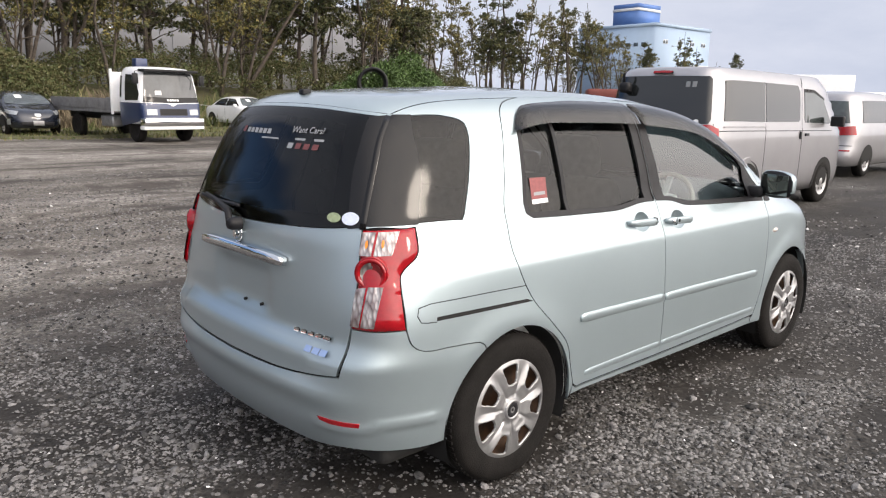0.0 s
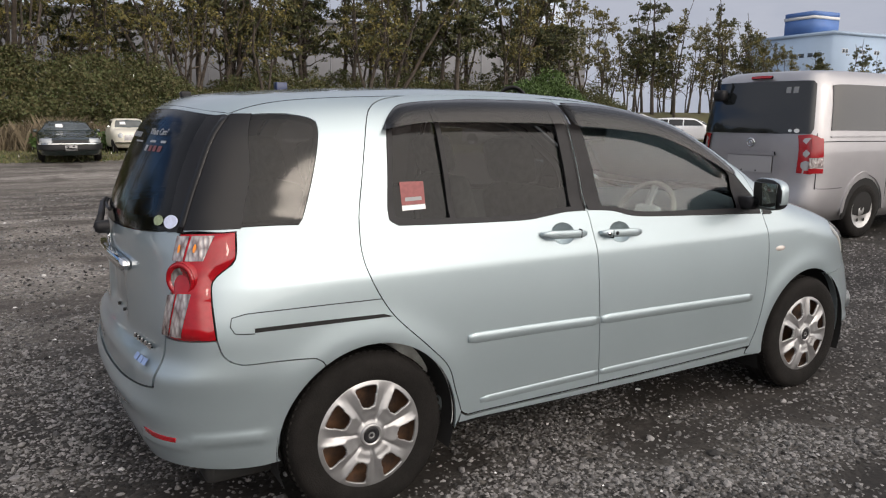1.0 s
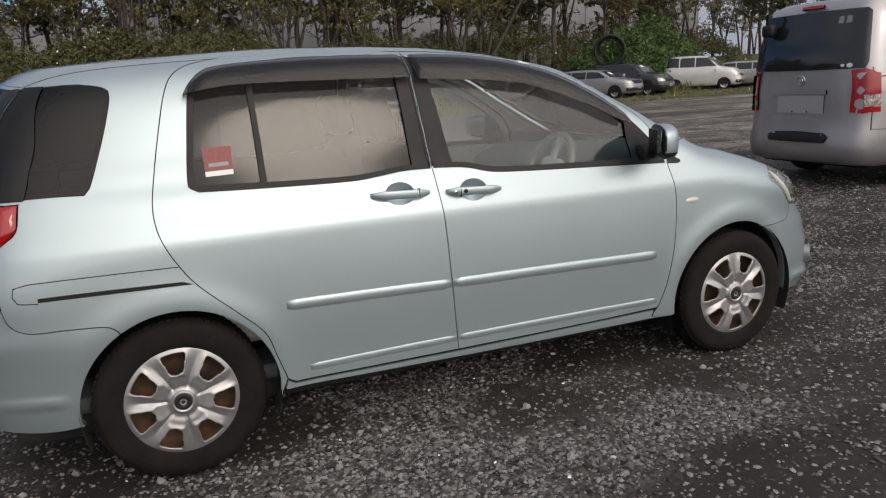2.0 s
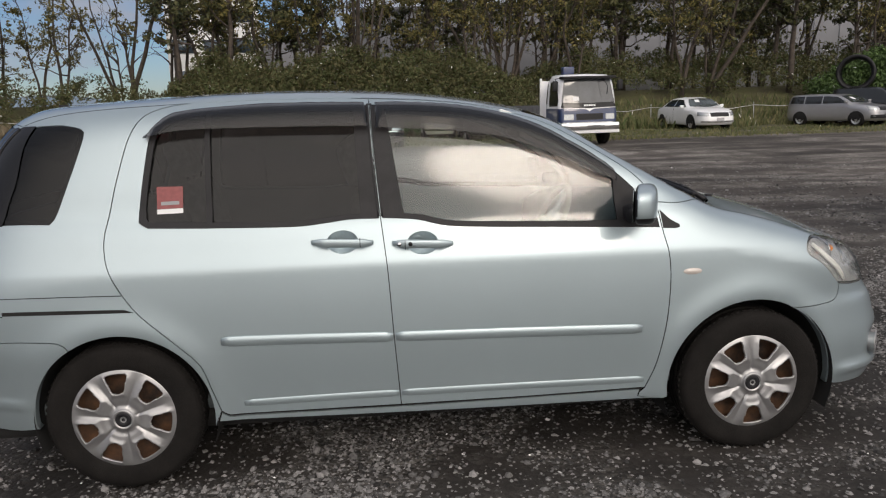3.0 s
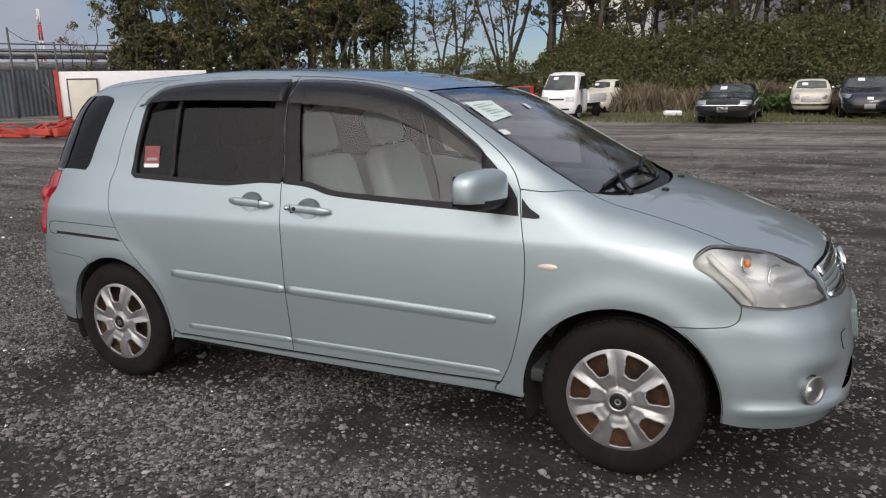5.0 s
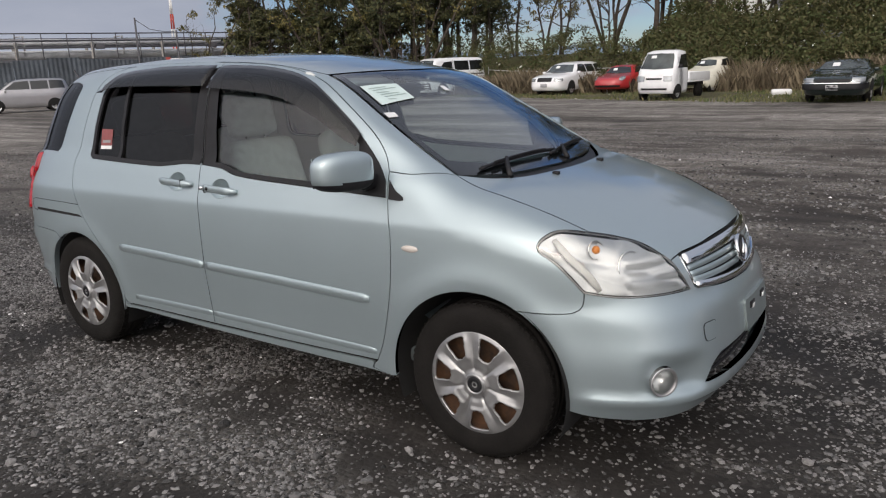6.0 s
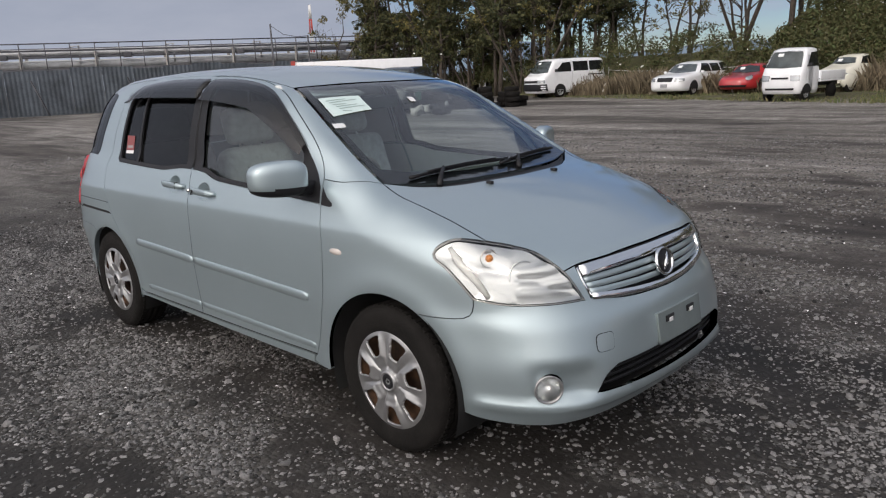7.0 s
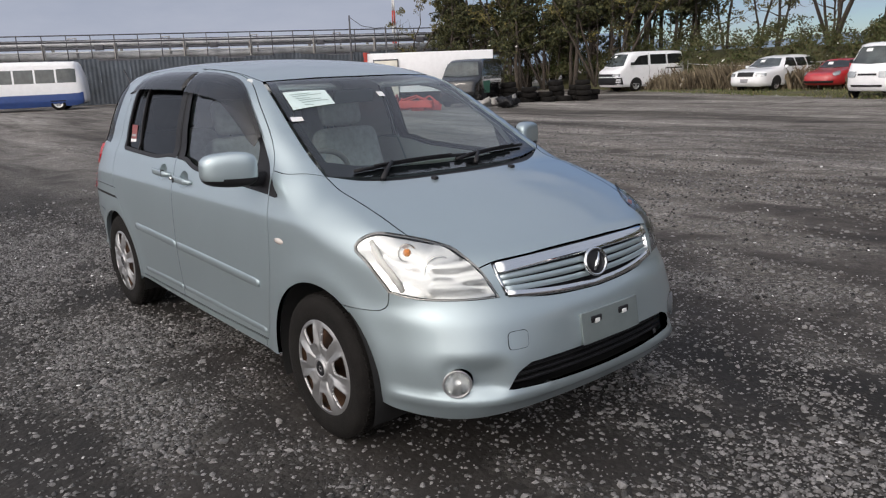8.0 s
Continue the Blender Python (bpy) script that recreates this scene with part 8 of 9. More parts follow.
old.wheels((0.85, 3.3), 0.30, 0.76)

# ---- trees, scrub and grass ----
M_BARK = mat("bark", (0.062, 0.050, 0.040), 0.9, vary=0.45, scale=6, bump=0.6, bscale=40)
M_PINE = island_material("pine_needles", [(0.018, 0.030, 0.012), (0.038, 0.054, 0.020), (0.075, 0.088, 0.030), (0.115, 0.112, 0.042)], 0.7)
M_LEAF = island_material("spring_leaves", [(0.030, 0.045, 0.014), (0.075, 0.092, 0.024), (0.14, 0.14, 0.034), (0.21, 0.17, 0.050)], 0.65)
M_GREEN = island_material("bright_leaves", [(0.03, 0.06, 0.014), (0.06, 0.11, 0.025), (0.09, 0.15, 0.04)], 0.65)
M_SCRUB = island_material("scrub_leaves", [(0.048, 0.070, 0.019), (0.11, 0.140, 0.033), (0.20, 0.212, 0.047), (0.31, 0.27, 0.068), (0.095, 0.080, 0.034)], 0.7)
M_REED = island_material("dry_stalks", [(0.09, 0.07, 0.045), (0.16, 0.13, 0.085), (0.22, 0.18, 0.12)], 0.85)
M_GRASS = island_material("verge_grass", [(0.045, 0.075, 0.018), (0.085, 0.125, 0.030), (0.13, 0.150, 0.045), (0.17, 0.15, 0.07)], 0.75)


def leaf_quads(centres, radii, per, size, r, flat=0.7, droop=0.0):
    """Small leaf blades scattered in uneven clumps round the centres."""
    n = len(centres) * per
    c = np.repeat(np.asarray(centres), per, 0)
    rad = np.repeat(np.asarray(radii), per)
    d = r.normal(size=(n, 3))
    d /= np.linalg.norm(d, axis=1, keepdims=True)
    p = c + d * (rad * r.uniform(0.25, 1.0, n) ** 0.6)[:, None] * np.array([1, 1, flat])
    a = r.normal(size=(n, 3))
    a /= np.linalg.norm(a, axis=1, keepdims=True)
    b = np.cross(a, r.normal(size=(n, 3)))
    b /= np.linalg.norm(b, axis=1, keepdims=True)
    s = (size * r.uniform(0.5, 1.4, n))[:, None]
    a, b = a * s, b * s * 0.55
    v = np.stack([p - a, p + b * 0.9, p + a, p - b * 0.9], 1).reshape(-1, 3)
    f = np.arange(n * 4).reshape(-1, 4)
    return v, f


def tree(kind, seed, height):
    """A tapered, bent trunk with limbs and a ragged crown."""
    r = np.random.default_rng(seed)
    names = {"pine": "dark green pine with a bent trunk and ragged crown", "thin": "slender half-bare tree with sparse yellow-green leaves", "full": "dense dark evergreen tree"}
    t = thing("tree", names[kind], "tree", "trees behind the yard", at=pose(0, 0, 0))
    bm = bmesh.new()
    r0 = height * {"pine": 0.0155, "thin": 0.0115, "full": 0.016}[kind]
    clumps, rads = [], []
    k = 9
    stems = {"pine": 1, "thin": 2 + seed % 2, "full": 1}[kind]
    for st in range(stems):
        lean = r.normal(size=2) * (0.06 if kind != "thin" else 0.15)
        pts, bend = [], np.zeros(2)
        tall = height * (1 - 0.18 * st)
        for i in range(k + 1):
            s = i / k
            bend = bend + r.normal(size=2) * 0.020 * height * s
            pts.append((lean[0] * height * s + bend[0] + 0.12 * st, lean[1] * height * s + bend[1], tall * 0.97 * s - 0.15 * (i == 0)))
        bm_tube(bm, pts, [r0 * (1 - 0.16 * st) * (1 - 0.86 * (i / k) ** 0.9) for i in range(k + 1)], 6)
        P = np.array(pts)
        limbs = {"pine": 28, "thin": 34 // stems, "full": 30}[kind]
        for j in range(limbs):
            s = r.uniform({"pine": 0.27, "thin": 0.24, "full": 0.08}[kind], 0.98)
            i = min(int(s * k), k - 1)
            base = P[i] + (P[i + 1] - P[i]) * (s * k - i)
            az = r.uniform(0, 6.2832)
            ln = height * {"pine": 0.19, "thin": 0.20, "full": 0.22}[kind] * (1.15 - s * 0.8) * r.uniform(0.5, 1.25)
            up = {"pine": r.uniform(-0.05, 0.45), "thin": r.uniform(0.35, 1.3), "full": r.uniform(0.1, 0.7)}[kind]
            d = np.array((math.cos(az), math.sin(az), up))
            d /= np.linalg.norm(d)
            seg = [base]
            for q in range(4):
                d = d + r.normal(size=3) * 0.26 + np.array((0, 0, 0.06))
                d /= np.linalg.norm(d)
                seg.append(seg[-1] + d * ln / 4)
            lr = r0 * (1 - 0.85 * s) * 0.45 + 0.006
            bm_tube(bm, [tuple(v) for v in seg], [lr, lr * 0.75, lr * 0.5, lr * 0.35, lr * 0.15], 4)
            bare = r.uniform() < {"pine": 0.15, "thin": 0.38, "full": 0.0}[kind]
            for q in (2, 3, 4):
                tw = seg[q] + r.normal(size=3) * ln * 0.28 + np.array((0, 0, ln * 0.12))
                bm_tube(bm, [tuple(seg[q]), tuple((seg[q] + tw) / 2 + r.normal(size=3) * 0.03), tuple(tw)], [lr * 0.35, lr * 0.22, 0.004], 3)
                if bare:
                    continue
                clumps.append(tw)
                rads.append(height * r.uniform(0.016, 0.034))
                clumps.append(seg[q] + r.normal(size=3) * ln * 0.12)
                rads.append(height * r.uniform(0.018, 0.040) * (1.0 if kind != "full" else 1.4))
    part("trunk", bm, M_BARK, t)
    v, f = leaf_quads(clumps, rads, {"pine": 22, "thin": 15, "full": 26}[kind], {"pine": 0.105, "thin": 0.088, "full": 0.115}[kind], r, 0.6 if kind == "pine" else 0.85)
    raw_np("crown", v, f, {"pine": M_PINE, "thin": M_LEAF, "full": M_PINE}[kind], t)
    return t


def grass_line(x):
    """Where the yard ends and the grass begins."""
    return 22.6 + max(0.0, -x - 2) * 0.42


def bank(x, y):
    """Height of the grassy bank behind the yard."""
    edge = 30.4 if x < 8 else 31.2
    s = min(1.0, max(0.0, (y - edge) / 6.7))
    e = min(1.0, max(0.0, (x + 30) / 6.7))
    return 1.9 * s * s * (3 - 2 * s) * e


kinds = [tree("pine", 11, 10.5), tree("pine", 12, 9.5), tree("thin", 13, 10.0), tree("thin", 14, 9.0), tree("full", 15, 9.0), tree("thin", 16, 8.5), tree("pine", 18, 10.0)]
r = np.random.default_rng(21)
spots = []
for i in range(84):        # wood behind the row of cars
    spots.append((-21 + 45.5 * i / 83 + r.uniform(-0.5, 0.5), r.uniform(31.5, 42.0), "mixed"))
for i in range(64):        # darker wood on the far left
    spots.append((-30.8 + 13.0 * i / 63 + r.uniform(-0.4, 0.4), 24.5 + 4.0 * i / 63 + r.uniform(0.0, 7.0), "dark"))
for i in range(60):        # further trees on the right
    spots.append((23 + 42 * i / 59 + r.uniform(-0.6, 0.6), r.uniform(32.0, 42.0) - 3 * i / 59, "far"))
used = set()
for x, y, zone in spots:
    # thinner stand where the sky shows low between the stems
    open_sky = -21.0 < x < -8.5 and zone == "mixed"
    if open_sky and r.uniform() < 0.6:
        continue
    j = int(r.choice([2, 3, 5]) if open_sky else r.choice([0, 1, 4, 6, 4, 0, 2]) if zone == "dark" else r.choice([0, 1, 2, 3, 5, 6, 2, 3]))
    if zone == "dark" and r.uniform() < 0.14:
        continue
    sc = r.uniform(0.80, 1.15) * (0.92 - 0.40 * min(1, (x - 23) / 36) if zone == "far" else 1.0) * (0.74 if zone == "dark" else 1.0)
    x, y = out(x, y)
    sc *= 1.12
    m = pose(x, y, bank(x, y) - 0.1, 0, 0, r.uniform(0, 360)) @ Matrix.Diagonal((sc, sc, sc * r.uniform(0.92, 1.08), 1))
    if j not in used:
        used.add(j)
        kinds[j].matrix_basis = m
    else:
        c = copy_thing(kinds[j], Matrix.Identity(4))
        c.matrix_basis = m
for j, k_ in enumerate(kinds):
    if j not in used:
        k_.matrix_basis = pose(-34 - 3 * j, 44, 0)

# grassy bank behind the cars
bx, by = np.linspace(-38, 80, 119), np.linspace(22.0, 66.0, 89)
bv, bf = [], []
for yy in by:
    for xx in bx:
        bv.append((xx, yy, bank(xx, yy) + 0.10 * noise.noise(Vector((xx * 0.5, yy * 0.5, 2))) + (0.03 if yy > grass_line(xx) + 0.8 else -0.20) - (0.25 if xx in (bx[0], bx[-1]) else 0)))
for j in range(len(by) - 1):
    for i in range(len(bx) - 1):
        k0 = j * len(bx) + i
        bf.append((k0, k0 + 1, k0 + len(bx) + 1, k0 + len(bx)))
M_BANK = mat("rough_turf", (0.085, 0.088, 0.03), 0.9, vary=0.4, scale=0.9, bump=0.6, bscale=12, other=(0.06, 0.05, 0.03), fine=0.5)
tagged(raw("grass_bank", bv, bf, M_BANK), "rough green and brown grass bank", "bank", kind="structure")


def blades(name, n, area, height, material, seed, label, width=0.012, category="grass"):
    """Standing stalks: thin bent triangles."""
    q = np.random.default_rng(seed)
    x, y = out(q.uniform(area[0], area[1], n), q.uniform(area[2], area[3], n))
    on = y > np.array([grass_line(a) for a in x]) + q.uniform(-0.3, 0.5, n)
    x, y = x[on], y[on]
    n = len(x)
    dens = np.array([noise.noise(Vector((a * 0.35, b * 0.6, 1.5))) for a, b in zip(x, y)])
    h = q.uniform(height[0], height[1], n) * (0.75 + 0.6 * dens)
    z = np.array([bank(a, b) for a, b in zip(x, y)])
    a = q.uniform(0, 3.1416, n)
    w = width * q.uniform(0.6, 1.5, n)
    dx, dy = np.cos(a) * w, np.sin(a) * w
    lx, ly = q.normal(size=n) * h * 0.28, q.normal(size=n) * h * 0.28
    o = np.stack([x, y, z], 1)
    v = np.stack([o + np.stack([-dx, -dy, 0 * x], 1), o + np.stack([dx, dy, 0 * x], 1), o + np.stack([lx * 0.4 + dx * 0.7, ly * 0.4 + dy * 0.7, h * 0.6], 1), o + np.stack([lx, ly, h], 1)], 1).reshape(-1, 3)
    ob = raw_np(name, v, np.arange(n * 4).reshape(-1, 4), material)
    return tagged(ob, label, category, kind="stuff")


blades("verge_grass", 30000, (-18, 34, 19.8, 27.0), (0.04, 0.18), M_GRASS, 31, "short green grass along the yard edge", 0.022)
blades("tall_grass", 9000, (7.5, 36, 26.4, 31), (0.3, 0.8), M_GRASS, 32, "tall green grass on the bank", 0.025)
blades("dry_reeds", 12000, (-18, 8.4, 26.6, 28.0), (0.6, 1.3), M_REED, 33, "dry brown reeds before the scrub", 0.022, "reeds")
blades("pampas_tuft", 1400, (8.6, 10.4, 26.6, 27.8), (0.9, 1.9), M_REED, 34, "pale dry grass tuft", 0.02, "reeds")


def scrub(name, n, area, top, material, seed, label, size=0.058, base=0.3):
    """A rounded thicket: leaves over a lumpy mass."""
    q = np.random.default_rng(seed)
    c, rd = [], []
    for _ in range(n):
        x, y = q.uniform(area[0], area[1]), q.uniform(area[2], area[3])
        e = min(1, (x - area[0]) / 2.0, (area[1] - x) / 2.0)
        hh = top * (0.72 + 0.5 * noise.noise(Vector((x * 0.5, y * 0.5, 4)))) * max(0.35, e) * (0.55 + 0.45 * min(1, (y - area[2]) / 2.5))
        x, y = out(x, y)
        z = bank(x, y) + base + q.uniform(0.15, 1.0) ** 0.7 * hh * 1.12
        c.append((x, y, z))
        rd.append(q.uniform(0.25, 0.54))
    v, f = leaf_quads(c, rd, 50, size * 1.2, q, 0.8)
    return tagged(raw_np(name, v, f, material), label, "bushes", kind="stuff")


scrub("thicket", 2300, (-8.0, 8.2, 27.8, 32.5), 2.6, M_SCRUB, 41, "olive and yellow scrub thicket on the bank")
scrub("low_thicket", 600, (-28, -7.5, 28.4, 32.0), 1.5, M_SCRUB, 42, "low olive scrub below the wood")
scrub("green_hedge", 900, (21.5, 29.5, 28.0, 31.0), 3.6, M_GREEN, 43, "fresh green bushes beside the wood", 0.07)
scrub("undergrowth", 1200, (8.0, 34.0, 31.0, 36.0), 2.1, M_SCRUB, 44, "mixed undergrowth between the trunks")
scrub("tall_weeds", 60, (0.6, 3.0, 26.0, 27.2), 1.1, M_GREEN, 45, "tall weeds behind the parked cars", 0.08)

# ---- buildings and works beyond ----
M_GREYWALL = mat("grey_cladding", (0.17, 0.175, 0.19), 0.7, vary=0.06, scale=0.3, bump=0.1, bscale=6)
M_PALEWALL = mat("pale_cladding", (0.62, 0.63, 0.63), 0.7, vary=0.06, scale=0.3)
M_BLUEWALL = mat("light_blue_cladding", (0.31, 0.41, 0.54), 0.55, vary=0.05, scale=0.2)
M_DEEPBLUE = mat("deep_blue_cladding", (0.08, 0.17, 0.42), 0.55, vary=0.08, scale=0.3)
M_WIN = mat("facade_window", (0.05, 0.07, 0.09), 0.1, coat=0.5)
M_CONC = mat("weathered_concrete", (0.30, 0.29, 0.275), 0.85, vary=0.25, scale=1.5, bump=0.3, bscale=20)
M_CORR = mat("weathered_zinc_sheet", (0.075, 0.088, 0.105), 0.6, 0.3, vary=0.45, scale=0.7, fine=0.3)
M_PIPE = mat("insulated_pipe", (0.52, 0.52, 0.53), 0.5, 0.3, vary=0.3, scale=1.0)
M_PIPED = mat("dark_pipe", (0.10, 0.10, 0.11), 0.6, 0.4, vary=0.3, scale=1.0)
M_RUSTRED = mat("faded_red_steel", (0.42, 0.05, 0.035), 0.6, vary=0.35, scale=3, fine=0.3)


def building(name, label, at, w, d, h, wall, roofm, parapet=0.4):
    b = thing(name, label, "building", at=at)
    box("wall", -w / 2, w / 2, 0, d, 0, h, wall, b, 0.0)
    box("roof", -w / 2 - 0.15, w / 2 + 0.15, -0.15, d + 0.15, h, h + parapet, roofm, b, 0.0)
    return b


def facade_window(b, x, z, w, h, y=-0.03):
    win = box("window", x - w / 2, x + w / 2, y, y + 0.05, z, z + h, M_WIN, b, 0.0)
    box("frame", x - w / 2 - 0.08, x + w / 2 + 0.08, y + 0.02, y + 0.06, z - 0.08, z + h + 0.08, M_PALEWALL, win, 0.0)


# grey hall behind the wood
hall = building("warehouse", "long plain grey warehouse behind the trees", pose(25, 60, 0, 0, 0, -10), 52, 20, 9.5, M_GREYWALL, M_GREYWALL)
for i in range(25):
    box("cladding_rib", -25 + 2.08 * i, -24.9 + 2.08 * i, -0.06, 0.0, 0, 9.5, M_GREYWALL, hall, 0.0)
hall2 = building("low_hall", "grey hall with a blue roof seen between trunks", pose(-2, 82, 0, 0, 0, 4), 34, 16, 9.0, M_GREYWALL, M_BLUEWALL, 1.2)
white = building("office_block", "white four-storey office block behind bare trees", pose(-15.4, 75, 0, 0, 0, 10), 9, 10, 12.5, M_PALEWALL, M_PALEWALL)
for fl in range(4):
    for i in range(3):
        facade_window(white, -3.0 + 3.0 * i, 1.2 + 3.0 * fl, 2.0, 1.3)
# blue block far right
tower = building("blue_factory", "pale blue factory block with a deep blue roof house", pose(134.1, 75.5, 0, 0, 0, -5), 18, 19, 16.2, M_BLUEWALL, M_BLUEWALL, 0.6)
box("roof_house", -8.5, -1.7, 4.6, 10.7, 16.8, 19.4, M_DEEPBLUE, tower, 0.0)
box("roof_house_band", -8.6, -1.6, 4.5, 10.8, 19.4, 19.9, M_PALEWALL, tower, 0.0)
box("roof_house_top", -8.5, -1.7, 4.6, 10.7, 19.9, 20.7, M_DEEPBLUE, tower, 0.0)
box("lower_wing", 0, 9.2, -3, -0.1, 0, 9.3, M_PALEWALL, tower, 0.0)
for x in (-6.0, -5.2, -1.4, -0.6, 2.6, 3.4, 6.4, 7.2):
    facade_window(tower, x, 13.2, 0.55, 0.6)
for x in (1.4, 3.2, 5.0, 6.8):
    facade_window(tower, x, 7.3, 0.6, 0.6, -3.05)
for i in range(9):
    box("window", -9.06, -8.98, 2.0 + 1.8 * i, 3.0 + 1.8 * i, 12.6, 13.3, M_WIN, tower, 0.0)
slab = building("glass_tower", "light blue tall block beyond the wood", pose(66.5, 84, 0, 0, 0, -40), 8, 10, 19, mat("sky_blue_panels", (0.50, 0.58, 0.68), 0.35, vary=0.06, scale=0.15), M_PALEWALL)

# hills; the haze of distance is put into their blue colour
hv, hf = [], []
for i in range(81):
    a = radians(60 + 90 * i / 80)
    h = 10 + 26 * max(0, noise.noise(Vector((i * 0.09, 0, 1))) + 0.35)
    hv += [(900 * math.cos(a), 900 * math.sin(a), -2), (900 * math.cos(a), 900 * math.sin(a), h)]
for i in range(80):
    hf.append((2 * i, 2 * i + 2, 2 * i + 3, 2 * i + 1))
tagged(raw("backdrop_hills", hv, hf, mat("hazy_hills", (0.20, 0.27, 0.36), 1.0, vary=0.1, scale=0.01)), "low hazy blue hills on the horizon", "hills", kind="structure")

# rope fence along the verge
fence = thing("wire_fence", "thin posts with a pale rope along the verge", "fence", at=pose(0, 0, 0))
posts = [(x, 32.2 + 0.2 * math.sin(x)) for x in np.arange(-17, 30, 2.6)]
for i, (x, y) in enumerate(posts):
    zb = bank(x, y)
    part("post", bm_tube(bmesh.new(), [(x, y, zb - 0.2), (x + 0.04 * math.sin(i * 2.1), y, zb + 1.0)], 0.022, 6), M_STEEL, fence)
for (x0, y0), (x1, y1) in zip(posts, posts[1:]):
    part("rope", bm_tube(bmesh.new(), [(x0, y0, bank(x0, y0) + 0.85), ((x0 + x1) / 2, (y0 + y1) / 2, bank(x0, y0) + 0.76), (x1, y1, bank(x1, y1) + 0.85)], 0.016, 5), M_PIPE, fence)

# black drum on the bank
bm = bm_lathe(bmesh.new(), [(0.55, -0.9), (0.62, -0.95), (0.66, -0.85), (0.66, 0.9), (0.60, 0.95), (0.52, 0.8), (0.50, -0.8), (0.55, -0.9)], 36)
drum = part("culvert_pipe", bm, M_BLACK, None, "")
tagged(drum, "black wide plastic pipe end on the bank", "pipe")
drum.matrix_world = pose(*out(21.6, 27.4), 2.35, 0, 0, -35) @ Matrix.Diagonal((1.25, 1.25, 1.25, 1))
bm = bm_box(bmesh.new(), -0.7, 0.7, -0.7, 0.7, -1.7, -0.62, 0.1)
st = part("pipe_stand", bm, M_WELL, drum)

# corrugated fence on the left
A, B = Vector((-50.0, 2.0, 0)), Vector((-38.5, 29.0, 0))
along = (B - A).normalized()
ang = math.degrees(math.atan2(along.y, along.x))
wall_f = thing("sheet_fence", "weathered grey-blue corrugated sheet fence", "fence", at=Matrix.Translation(A) @ pose(0, 0, 0, 0, 0, ang))
L_f = (B - A).length
for i in range(int(L_f / 1.8) + 1):
    n, x0 = 14, i * 1.8
    vs, fs = [], []
    hgt = 2.75 + 0.10 * math.sin(i * 1.7)
    for j in range(n + 1):
        x, y = x0 + 1.79 * j / n, 0.03 * (j % 2) + 0.01 * math.sin(i * 3.1)
        vs += [(x, y, 0), (x, y, hgt)]
    for j in range(n):
        fs.append((2 * j, 2 * j + 2, 2 * j + 3, 2 * j + 1))
    raw("sheet", vs, fs, M_CORR, wall_f, smooth=False)
    if i % 3 == 1:
        part("brace", bm_tube(bmesh.new(), [(x0 + 0.4, -0.9, 0), (x0 - 0.4, -0.05, 2.1)], 0.04, 6), M_PIPED, wall_f)

# pipe rack behind it
RA, RB = Vector((-66.0, -19.0, 0)), Vector((-38.5, 43.4, 0))
rl = (RB - RA).normalized()
rack = thing("pipe_rack", "elevated rack of grey insulated pipes with railings", "pipework", at=Matrix.Translation(RA) @ pose(0, 0, -0.45, 0, 0, math.degrees(math.atan2(rl.y, rl.x))))
RLN = (RB - RA).length
for nm, y, z, rr, m in (("pipe", -1.5, 4.10, 0.07, M_PIPED), ("pipe", -1.5, 3.85, 0.05, M_PALEWALL), ("pipe", -1.6, 4.52, 0.06, M_PIPED), ("pipe", -1.6, 3.28, 0.09, M_PIPED), ("girder", -1.75, 3.02, 0.13, M_PIPED), ("pipe", -0.9, 3.60, 0.25, M_PIPE), ("pipe", 0.0, 3.60, 0.22, M_PIPED), ("pipe", 0.9, 3.75, 0.22, M_PIPE), ("pipe", -1.1, 4.35, 0.13, M_PIPE), ("pipe", -0.3, 4.30, 0.17, M_PIPED), ("pipe", 0.6, 4.55, 0.20, M_PIPE), ("pipe", -1.3, 2.95, 0.12, M_PIPED), ("pipe", 1.3, 4.72, 0.08, M_PIPED)):
    part(nm, bm_tube(bmesh.new(), [(0, y, z), (RLN * 0.33, y, z + 0.02), (RLN * 0.66, y, z - 0.03), (RLN, y, z)], rr, 12), m, rack)
for z, rr in ((4.95, 0.045), (4.62, 0.03), (3.15, 0.09), (2.85, 0.06)):
    part("rail", bm_tube(bmesh.new(), [(0, -1.7, z), (RLN, -1.7, z)], rr, 6), M_PIPED if z > 4 else M_STEEL, rack)
for i in range(int(RLN / 1.5)):
    x = 1 + i * 1.5
    part("rail_post", bm_tube(bmesh.new(), [(x, -1.7, 3.1), (x, -1.7, 4.95)], 0.035, 6), M_PIPED, rack)
    if i % 5 == 3:
        box("valve_box", x + 0.2, x + 0.75, -1.72, -1.3, 3.95, 4.30, M_PIPED, rack, 0.03)
    if i % 3 == 0:
        for y in (-1.5, 1.5):
            part("column", bm_tube(bmesh.new(), [(x, y, 0), (x, y, 4.4)], 0.11, 8), M_CONC, rack)
        bm = bm_box(bmesh.new(), x - 0.12, x + 0.12, -1.7, 1.7, 3.0, 3.2, 0.02)
        part("cross_beam", bm, M_CONC, rack)
    if i % 4 == 2:
        part("branch_pipe", bm_tube(bmesh.new(), [(x, -1.1, 4.35), (x, -1.1, 4.75), (x + 0.5, -1.1, 4.80), (x + 0.5, -1.2, 3.6)], 0.07, 8), M_PIPE, rack)
for x, y, h in ((-37.2, 25.2, 5.0), (-36.6, 27.6, 4.3)):
    pole = part("wire_pole", bm_tube(bmesh.new(), [(x, y, 0), (x, y, h)], [0.08, 0.05], 8), M_PIPED, None)
    tagged(pole, "dark thin pole with a hanging cable", "pole")
